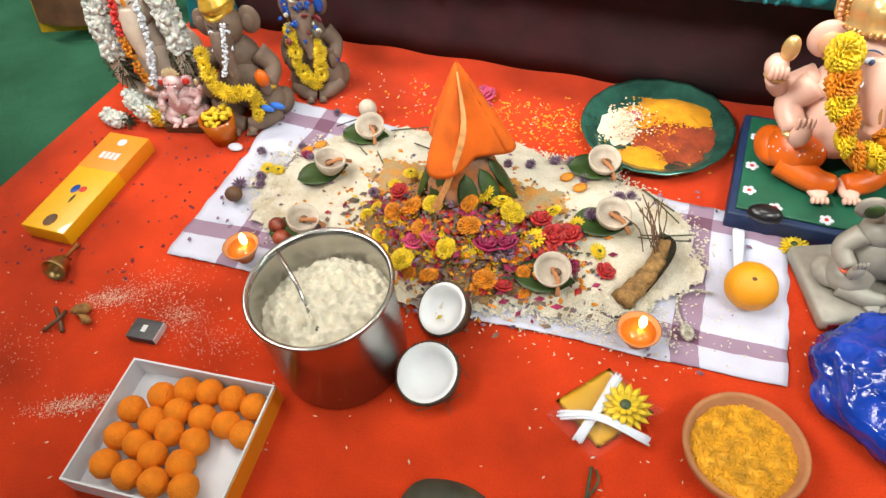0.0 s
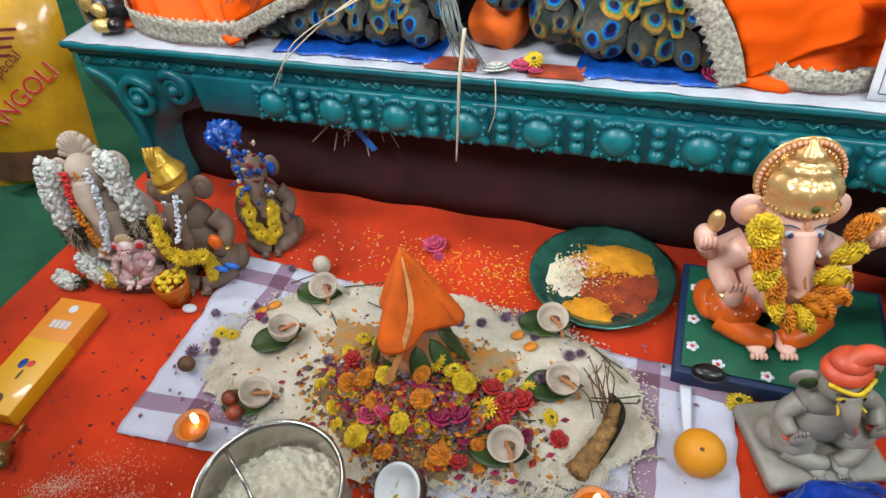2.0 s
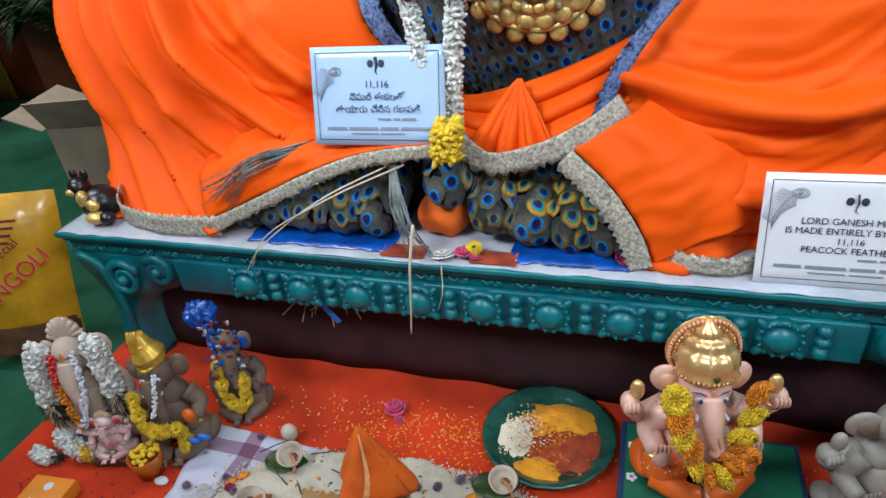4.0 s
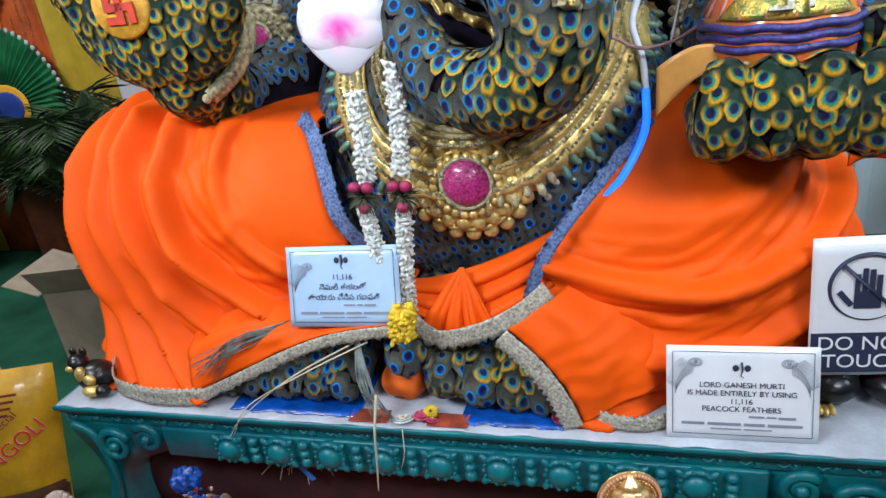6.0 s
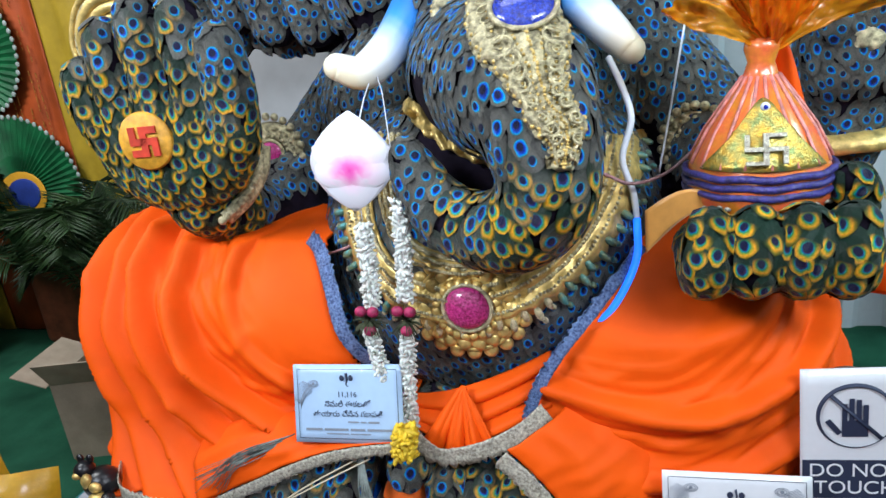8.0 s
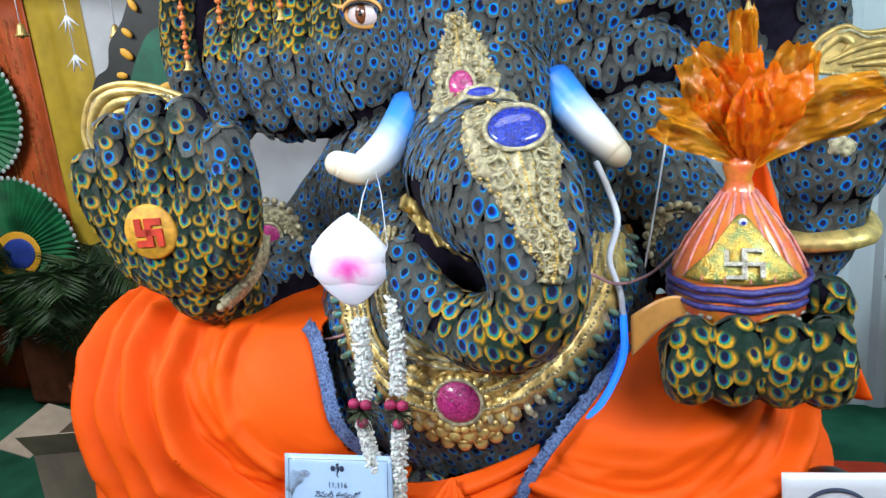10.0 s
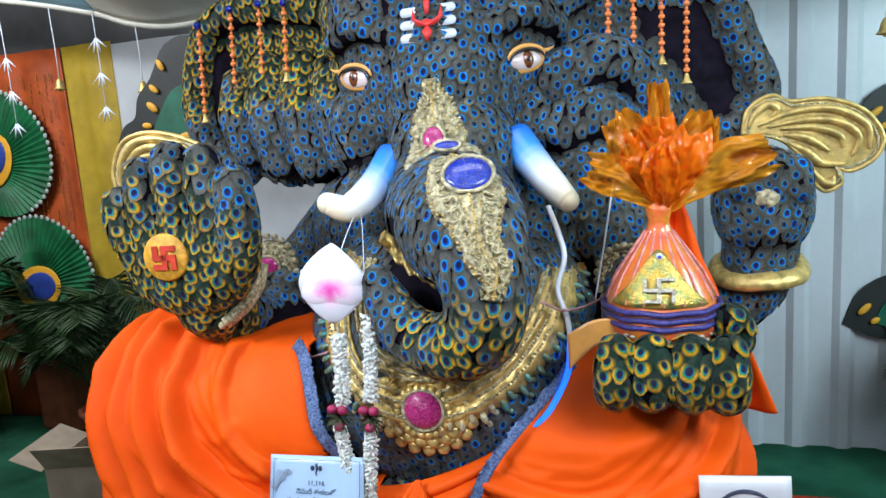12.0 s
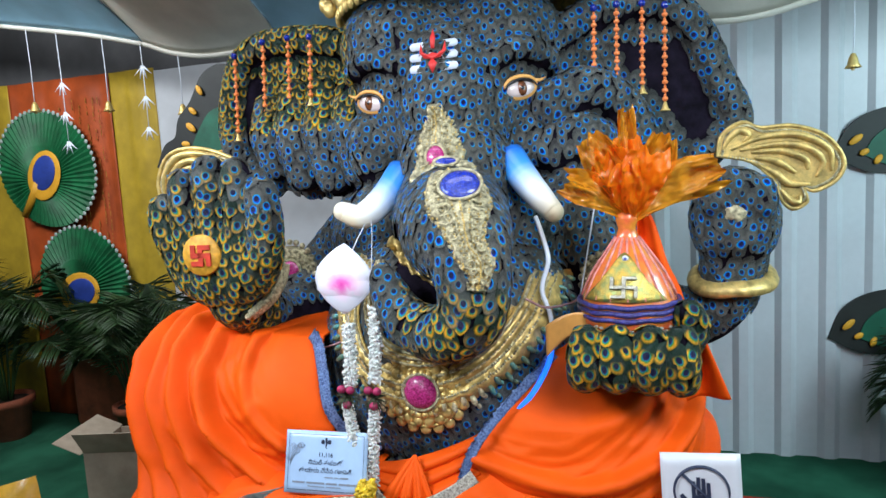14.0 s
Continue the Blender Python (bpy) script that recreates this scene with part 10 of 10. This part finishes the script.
part("painted_band", bm, M_MAROON, b3)
fm3 = Matrix.Translation((0.93, -0.06, 0.0)) @ rot(0, 0, 24)
solid("elephant_idol", seated_figure(fm3, 0.88, (0, 0, 2, 3, 4), "none", True), [M_GREYCLAY, M_GREYCLAY, M_GREYCLAY, M_DARKEYE, M_BROWNCLAY, M_GREYCLAY, M_LEAF], "plain grey clay elephant-headed idol beside the board", "statue")
# tan mouse figure near the plinth's far corner
bm = bmesh.new()
ball(bm, (1.08, -0.06, 0.10), (0.10, 0.09, 0.10), 24, 16)
ball(bm, (1.07, -0.08, 0.26), (0.085, 0.08, 0.075), 24, 16)
ball(bm, (1.04, -0.155, 0.235), (0.04, 0.04, 0.032), 16, 10, slot=1)
for sx in (-1, 1):
    ball(bm, (1.055 + 0.045 * sx, -0.145, 0.285), (0.017, 0.010, 0.017), 12, 8, slot=2)
    ball(bm, (1.07 + 0.10 * sx, -0.04, 0.25), (0.035, 0.02, 0.05), 14, 10, slot=1)
solid("mouse_statue", bm, [mat("tan_clay", (0.42, 0.24, 0.07), 0.7, vary=0.15), M_GREYCLAY, M_MAROON], "tan clay mouse statue standing before the plinth", "statue")

# green board under the idol
gb = thing("idol_board", "green board with a navy edge and small white flower motifs", "board")
bm = bmesh.new()
box(bm, 0.45, 0.80, -0.262, 0.012, 0.0, 0.040, 0.004)
part("slab", bm, M_NAVY, gb, "navy painted edge")
bm = bmesh.new()
box(bm, 0.462, 0.79, -0.25, 0.0, 0.0402, 0.0455, 0.002)
part("top", bm, M_GREENBOARD, gb, "green painted top")
for x, y in ((0.476, -0.141), (0.478, -0.205), (0.522, -0.235), (0.60, -0.24), (0.476, -0.06)):
    bm = bmesh.new()
    for k in range(5):
        a = 2 * math.pi * k / 5
        ball(bm, (x + 0.007 * math.cos(a), y + 0.007 * math.sin(a), 0.0465), (0.005, 0.005, 0.0015), 8, 5)
    ball(bm, (x, y, 0.047), (0.004, 0.004, 0.0018), 8, 5, slot=1)
    part("flower_motif", bm, [M_WHITE, M_VERMILION], gb)
# garland of marigolds round the idol's neck
ig = thing("marigold_garland", "orange and yellow marigold garland round the idol's neck", "garland")
for k, (x, z, c) in enumerate(((-0.088, 0.268, 0), (-0.083, 0.228, 1), (-0.080, 0.196, 0), (-0.062, 0.168, 1), (-0.058, 0.134, 0), (-0.034, 0.108, 1), (0.004, 0.100, 0), (0.034, 0.122, 1), (0.062, 0.140, 1), (0.060, 0.172, 0), (0.084, 0.212, 0), (0.098, 0.258, 1))):
    bm = flower_proto("marigold")
    mg = fm @ Matrix.Translation((x * 0.95, -0.072 - 0.05 * (0.26 - z) / 0.15, z * 0.95)) @ rot(62, 0, 20 * k) @ Matrix.Scale(1.18, 4)
    bmesh.ops.transform(bm, matrix=mg, verts=bm.verts)
    part("marigold", bm, M_ORANGEFL if c else M_YELLOWFL, ig)

# idols on the other side of the towel
f4 = Matrix.Translation((-0.77, -0.215, 0.0)) @ rot(0, 0, 24) @ Matrix.Diagonal((0.72, 0.85, 1.05, 1))
solid("elephant_idol", seated_figure(f4, 0.98, (0, 0, 2, 3, 4), "shell", False), [M_PALESTONE, M_PALESTONE, M_PALESTONE, M_DARKEYE, M_ORANGEFL, M_PALESTONE, M_VERMILION], "pale clay elephant-headed idol with a shell crown, hung with garlands", "statue")
f5 = Matrix.Translation((-0.56, -0.205, 0.0)) @ rot(0, 0, 20) @ Matrix.Diagonal((0.74, 0.85, 1.08, 1))
solid("elephant_idol", seated_figure(f5, 0.84, (0, 0, 2, 3, 4), "tall", False), [M_BROWNCLAY, M_BROWNCLAY, mat("gold_turban_paint", (0.80, 0.48, 0.06), 0.3, metal=0.4, vary=0.2, scale=30, coat=0.2), M_DARKEYE, M_BROWNCLAY, M_WHITE, M_VERMILION], "brown clay elephant-headed idol with a gold turban", "statue")
f6 = Matrix.Translation((-0.46, -0.075, 0.0)) @ rot(0, 0, 24) @ Matrix.Diagonal((0.62, 0.8, 1.1, 1))
solid("elephant_idol", seated_figure(f6, 0.74, (0, 0, 2, 3, 4), "none", False), [M_BROWNCLAY, M_BROWNCLAY, M_BLUEPLASTIC, M_DARKEYE, M_BLUEPLASTIC, M_BROWNCLAY, M_VERMILION], "brown clay elephant-headed idol with blue trimmings", "statue")
f7 = Matrix.Translation((-0.685, -0.285, 0.022)) @ rot(0, 0, 20)
solid("elephant_idol", seated_figure(f7, 0.36, (0, 0, 2, 3, 4), "shell"), [mat("pearl_pink_resin", (0.72, 0.58, 0.58), 0.35, vary=0.2, scale=70, dark=(0.6, 0.3, 0.3)), M_WHITE, mat("cream_resin", (0.72, 0.55, 0.32), 0.4, vary=0.15), M_REDFL, M_VERMILION, M_WHITE, M_VERMILION], "tiny pearly pink idol on a wooden block", "statue")
bm = bmesh.new()
box(bm, -0.055, 0.055, -0.032, 0.032, 0.0, 0.021, 0.003, Matrix.Translation((-0.675, -0.29, 0)) @ rot(0, 0, 14))
solid("wooden_block", bm, M_WOOD, "small brown wooden block under the tiny idol", "block")


def garland(name, pts, label, beads, r, group="idol garlands"):
    root = thing(name, label, "garland", group=group)
    q = spline(pts, 8)
    rr_ = random.Random(len(label))
    for mt, share, nm in beads:
        bm = bmesh.new()
        for i, p in enumerate(q):
            if share[0] <= i / (len(q) - 1) <= share[1]:
                for k in range(5 if r < 0.01 else 16):
                    o = Vector((rr_.uniform(-1, 1), rr_.uniform(-1, 1), rr_.uniform(-1, 1))).normalized() * r * 0.85
                    if mt is M_DRYGREEN:
                        tube(bm, [p + o * 0.2, p + o * 1.4 + Vector((0, 0, -0.01))], [0.0016, 0.0008], 4)
                    else:
                        ball(bm, p + o, (r * 0.34, r * 0.34, r * 0.15) if r > 0.01 else r * 0.6, 6, 4, rot(rr_.uniform(0, 180), rr_.uniform(0, 180)))
            if mt is M_JASMINE and share[0] <= i / (len(q) - 1) <= share[1]:
                ball(bm, p, r * 0.72, 8, 6)
        if mt is M_YELLOWFL:
            bm.free()
            for i, p in enumerate(q):
                if share[0] <= i / (len(q) - 1) <= share[1] and i % 3 == 0:
                    bm = flower_proto("daisy")
                    bmesh.ops.transform(bm, matrix=Matrix.Translation(p) @ rot(80 + rr_.uniform(-30, 30), rr_.uniform(-30, 30), rr_.uniform(-50, 50)) @ Matrix.Scale(r / 0.019, 4), verts=bm.verts)
                    part("yellow_flower", bm, mt, root)
            continue
        tagged(part(nm, bm, mt, root), kind="stuff")
    return root


def via(m, s, pts):
    return [m @ (Vector(p) * s) for p in pts]


garland("flower_garland", via(f4, 0.98, [(-0.085, -0.03, 0.275), (-0.10, -0.045, 0.22), (-0.10, -0.055, 0.165), (-0.09, -0.075, 0.115)]), "thick white jasmine garland with green ends on the idol", [(M_JASMINE, (0, 0.72), "white_rope"), (M_DRYGREEN, (0.72, 1), "green_end")], 0.026)
garland("flower_garland", via(f4, 0.98, [(0.085, -0.03, 0.275), (0.10, -0.045, 0.22), (0.105, -0.055, 0.165), (0.10, -0.075, 0.11)]), "thick white jasmine garland with green ends on the idol", [(M_JASMINE, (0, 0.72), "white_rope"), (M_DRYGREEN, (0.72, 1), "green_end")], 0.026)
garland("flower_garland", via(f4, 0.98, [(-0.10, -0.09, 0.06), (-0.05, -0.115, 0.035), (0.0, -0.125, 0.03), (0.05, -0.115, 0.032), (0.09, -0.10, 0.03)]), "white and yellow flower garland laid at the idol's feet", [(M_JASMINE, (0, 0.3), "white_rope"), (M_YELLOWFL, (0.3, 0.55), "yellow_rope"), (M_JASMINE, (0.55, 0.8), "white_rope"), (M_YELLOWFL, (0.8, 1), "yellow_rope")], 0.024)
garland("flower_garland", [(-0.885, -0.335, 0.016), (-0.85, -0.345, 0.018), (-0.82, -0.335, 0.018)], "crumpled white jasmine string on the carpet", [(M_JASMINE, (0, 0.7), "white_rope"), (M_DRYGREEN, (0.7, 1), "green_end")], 0.018)
garland("flower_garland", via(f4, 0.98, [(-0.03, -0.06, 0.27), (-0.035, -0.085, 0.20), (-0.02, -0.105, 0.14), (0.0, -0.115, 0.10), (0.02, -0.105, 0.14), (0.04, -0.085, 0.2), (0.035, -0.06, 0.27)]), "thin red and white thread garland over the idol's face", [(M_VERMILION, (0, 0.15), "red_tuft"), (M_ORANGEFL, (0.15, 0.5), "orange_ribbon"), (M_WHITEROPE, (0.5, 1), "white_thread")], 0.007)
garland("flower_garland", via(f5, 0.84, [(-0.085, -0.05, 0.19), (-0.07, -0.085, 0.14), (-0.02, -0.105, 0.11), (0.03, -0.105, 0.115), (0.06, -0.09, 0.09), (0.055, -0.10, 0.04)]), "yellow chrysanthemum garland round the idol's neck", [(M_YELLOWFL, (0, 1), "yellow_rope")], 0.015)
garland("flower_garland", via(f5, 0.84, [(0.03, -0.07, 0.27), (0.015, -0.09, 0.21), (-0.01, -0.10, 0.16)]), "thin white bead string hanging on the idol", [(M_WHITEROPE, (0, 1), "bead_string")], 0.005)
garland("flower_garland", via(f6, 0.74, [(-0.06, -0.06, 0.20), (-0.06, -0.09, 0.13), (-0.03, -0.10, 0.07), (0.02, -0.10, 0.06), (0.05, -0.09, 0.12), (0.05, -0.08, 0.16)]), "yellow chrysanthemum garland round the idol's neck", [(M_YELLOWFL, (0, 1), "yellow_rope")], 0.014)
# crumpled blue foil behind the idols
bm = bmesh.new()
ball(bm, (0, 0, 0), (0.040, 0.034, 0.036), 40, 26)
for v in bm.verts:
    v.co += v.co.normalized() * (0.014 * noise.noise(v.co * 60) - 0.014 * abs(noise.noise(v.co * 110)))
    v.co += Vector((-0.53, -0.055, 0.262))
solid("blue_foil", bm, M_BLUEPLASTIC, "crumpled dark blue foil bunch behind the clay idols", "foil")
bm = bmesh.new()
tube(bm, [(-0.53, -0.05, 0.23), (-0.525, -0.04, 0.0)], 0.004, 6)
solid("foil_stick", bm, M_WOOD, "thin wooden stick that carries the foil bunch", "stick")
# blue and silver tinsel on the rear idol
bm = bmesh.new()
rr = random.Random(31)
for k in range(60):
    p = f6 @ Vector((rr.uniform(-0.06, 0.06), rr.uniform(-0.075, -0.03), rr.uniform(0.13, 0.27)))
    ball(bm, p, (rr.uniform(0.004, 0.009), 0.003, rr.uniform(0.004, 0.010)), 6, 4, rot(rr.uniform(-40, 40), rr.uniform(-60, 60)), rr.choice((0, 0, 1, 2)))
ob = solid("tinsel", bm, [M_BLUEPLASTIC, M_SILVER, M_MAROON], "blue and silver tinsel flowers heaped on the idol", "tinsel", kind="stuff")
# painted blue stripes on the brown idol's knee
bm = bmesh.new()
for k in range(2):
    ball(bm, f5 @ Vector((0.075 + 0.03 * k, -0.083 + 0.008 * k, 0.052)), (0.016, 0.006, 0.008), 12, 7, rot(0, 25, 20))
solid("painted_stripe", bm, M_BLUEROPE, "bright blue foil scraps stuck on the idol's knee", "foil")
bm = bmesh.new()
ball(bm, f5 @ Vector((0.085, -0.07, 0.115)), (0.016, 0.012, 0.02), 12, 8)
solid("red_offering", bm, M_DHOTI, "orange-red clay drop held by the idol", "offering")

# amber cup
ac = thing("plastic_cup", "amber plastic cup filled with yellow petals", "cup")
bm = bmesh.new()
cm2 = Matrix.Translation((-0.572, -0.315, 0.0))
lathe(bm, [(0.0, 0.002), (0.028, 0.002), (0.038, 0.062), (0.036, 0.062), (0.027, 0.005), (0.0, 0.005)], 26, m=cm2)
part("cup", bm, M_AMBERCUP, ac)
bm = bmesh.new()
rr = random.Random(14)
for k in range(40):
    a, r = rr.uniform(0, 6.28), 0.031 * math.sqrt(rr.random())
    ball(bm, cm2 @ Vector((r * math.cos(a), r * math.sin(a), 0.058 + rr.uniform(0, 0.012))), (0.008, 0.007, 0.004), 6, 4, rot(rr.uniform(-50, 50), rr.uniform(-50, 50)))
tagged(part("petals", bm, M_YELLOWFL, ac, "yellow petals"), kind="stuff")
bm = bmesh.new()
ball(bm, (-0.53, -0.335, 0.006), (0.018, 0.012, 0.006), 12, 7)
solid("white_scrap", bm, M_WHITE, "crumpled white paper scrap on the carpet", "scrap")

# yellow bags of rangoli powder leaning on the plinth's side
def powder_bag(m, w, h, label, seed, title):
    root = thing("powder_bag", label, "bag", group="powder bags")
    root.matrix_world = m
    bm = bmesh.new()
    for side in (-1, 1):
        grid(bm, 16, 20, lambda u, v: Vector((w * (u - 0.5), side * 0.055 * (1 - abs(2 * u - 1) ** 2.5) * (1 - abs(2 * v - 1) ** 4) - 0.0, h * v)) + Vector((0, 0.006 * noise.noise(Vector((u * 6, v * 6, seed))), 0)))
    bmesh.ops.recalc_face_normals(bm, faces=bm.faces)
    part("sack", bm, M_YELLOWBAG, root, "glossy yellow printed sack")
    writing(title, 0.062, Matrix.Translation((0, -0.0630, h * 0.50)) @ rot(0, -38, 0), root, M_CARD_WHITE, 0.0045)
    writing(title, 0.062, Matrix.Translation((0, -0.0660, h * 0.50)) @ rot(0, -38, 0), root, M_VERMILION)
    writing("Special", 0.036, Matrix.Translation((0.0, -0.0645, h * 0.69)) @ rot(0, -38, 0), root, M_MAROON)
    bm = bmesh.new()
    for k in range(4):
        box(bm, -0.03, 0.05 - 0.01 * k, -0.062, -0.0605, h * 0.86 - 0.02 * k, h * 0.86 - 0.02 * k + 0.007)
    part("printed_bar", bm, M_MAROON, root, smooth=False)
    bm = bmesh.new()
    grid(bm, 12, 5, lambda u, v: Vector((w * (u - 0.5) * 0.98, -0.058 * (1 - abs(2 * u - 1) ** 2.5) - 0.003, h * (0.06 + 0.17 * v))))
    part("brown_band", bm, M_WOOD, root, "brown picture band")


powder_bag(Matrix.Translation((-1.215, -0.02, 0.0)) @ rot(-12, 8, 34), 0.28, 0.48, "glossy yellow bag of floor-drawing powder leaning on the plinth", 1, "RANGOLI")
powder_bag(Matrix.Translation((-1.46, 0.16, 0.0)) @ rot(-12, -10, 30), 0.27, 0.50, "glossy yellow bag of floor-drawing powder behind another bag", 2, "RANGOLI")

# loose bits: quills on the cloth, straw at the plinth, dry fronds beneath
def quills(pts_list, label, material, r=0.0018):
    bm = bmesh.new()
    for pts in pts_list:
        q = spline(pts, 6)
        tube(bm, q, [r * (1 - 0.6 * i / len(q)) for i in range(len(q))], 5)
    solid("feather_quills", bm, material, label, "feather quills", "loose quills", kind="stuff")


M_QUILL = mat("grey_green_quill", (0.22, 0.26, 0.24), 0.5, vary=0.3, scale=40)
M_STRAW = mat("pale_straw", (0.62, 0.55, 0.40), 0.6, vary=0.1)
rr = random.Random(17)
quills([[(-0.235, 0.135, 0.625 + rr.uniform(-0.012, 0.012)), (-0.36 + rr.uniform(-0.02, 0.02), 0.075, 0.60 + rr.uniform(-0.015, 0.015)), (-0.47 + rr.uniform(-0.05, 0.03), 0.06 + rr.uniform(-0.02, 0.01), 0.535 + rr.uniform(-0.05, 0.03))] for _ in range(34)], "sheaf of grey-green peacock barbs lying on the orange cloth", M_QUILL, 0.0016)
quills([[(-0.045 + rr.uniform(-0.01, 0.01), 0.10, 0.60), (-0.02 + rr.uniform(-0.02, 0.02), 0.045, 0.51), (0.02 + rr.uniform(-0.03, 0.03), 0.03, 0.415 + rr.uniform(0, 0.02))] for _ in range(18)], "bunch of peacock quills drooping between the feet", M_QUILL, 0.002)
quills([[(-0.02, 0.10, 0.60), (-0.16, 0.03, 0.555), (-0.33, 0.01, 0.46), (-0.40, 0.012, 0.36)], [(-0.05, 0.10, 0.60), (-0.2, 0.03, 0.54), (-0.35, 0.008, 0.43), (-0.415, 0.01, 0.35)]], "two long quills trailing over the plinth edge", M_STRAW, 0.0022)
quills([[(0.01, 0.03, 0.50), (0.005, -0.004, 0.42), (-0.005, -0.006, 0.32), (-0.015, -0.006, 0.235)]], "pale straw hanging down the plinth front", M_STRAW, 0.004)
quills([[(0.065, 0.02, 0.41), (0.07, -0.004, 0.36), (0.055, -0.006, 0.31)]], "thin flower stalk hanging down the plinth front", M_STRAW, 0.0014)
bm = bmesh.new()
rr = random.Random(9)
for k in range(26):
    a = rr.uniform(-3.0, 0.2)
    p = Vector((-0.30 + rr.uniform(-0.06, 0.09), 0.12 + rr.uniform(-0.03, 0.05), 0.20 + rr.uniform(-0.02, 0.04)))
    tube(bm, [p, p + Vector((math.cos(a) * 0.05, -0.03, math.sin(a) * 0.03 - 0.01))], [0.003, 0.001], 5)
solid("dry_fronds", bm, M_STRAW, "dry broken palm fronds hanging beneath the plinth", "fronds", kind="stuff")
bm = bmesh.new()
box(bm, -0.008, 0.008, -0.002, 0.002, -0.06, 0.0, 0.001, Matrix.Translation((-0.265, 0.06, 0.235)) @ rot(0, -35, 0))
solid("blue_strip", bm, M_BLUEROPE, "bright blue plastic strip hanging beneath the plinth", "strip")
# orange-powdered cloth bundle between the feet
bm = bmesh.new()
ball(bm, (0.035, 0.16, 0.455), (0.06, 0.05, 0.055), 30, 20)
for v in bm.verts:
    v.co += Vector((1, 1, 0.6)) * 0.010 * noise.noise(v.co * 22)
solid("cloth_knot", bm, M_CONECLOTH, "small orange cloth bundle tucked between the feet", "bundle")
bm = bmesh.new()
for x0, x1 in ((-0.08, 0.02), (0.12, 0.22)):
    grid(bm, 12, 6, lambda u, v: Vector((x0 + (x1 - x0) * u, 0.035 + 0.05 * v, 0.4135 + 0.003 * math.sin(3.14 * u) * math.sin(3.14 * v))))
solid("powder_spill", bm, M_KUMKUM, "spilled vermilion powder along the plinth edge", "powder", kind="stuff")
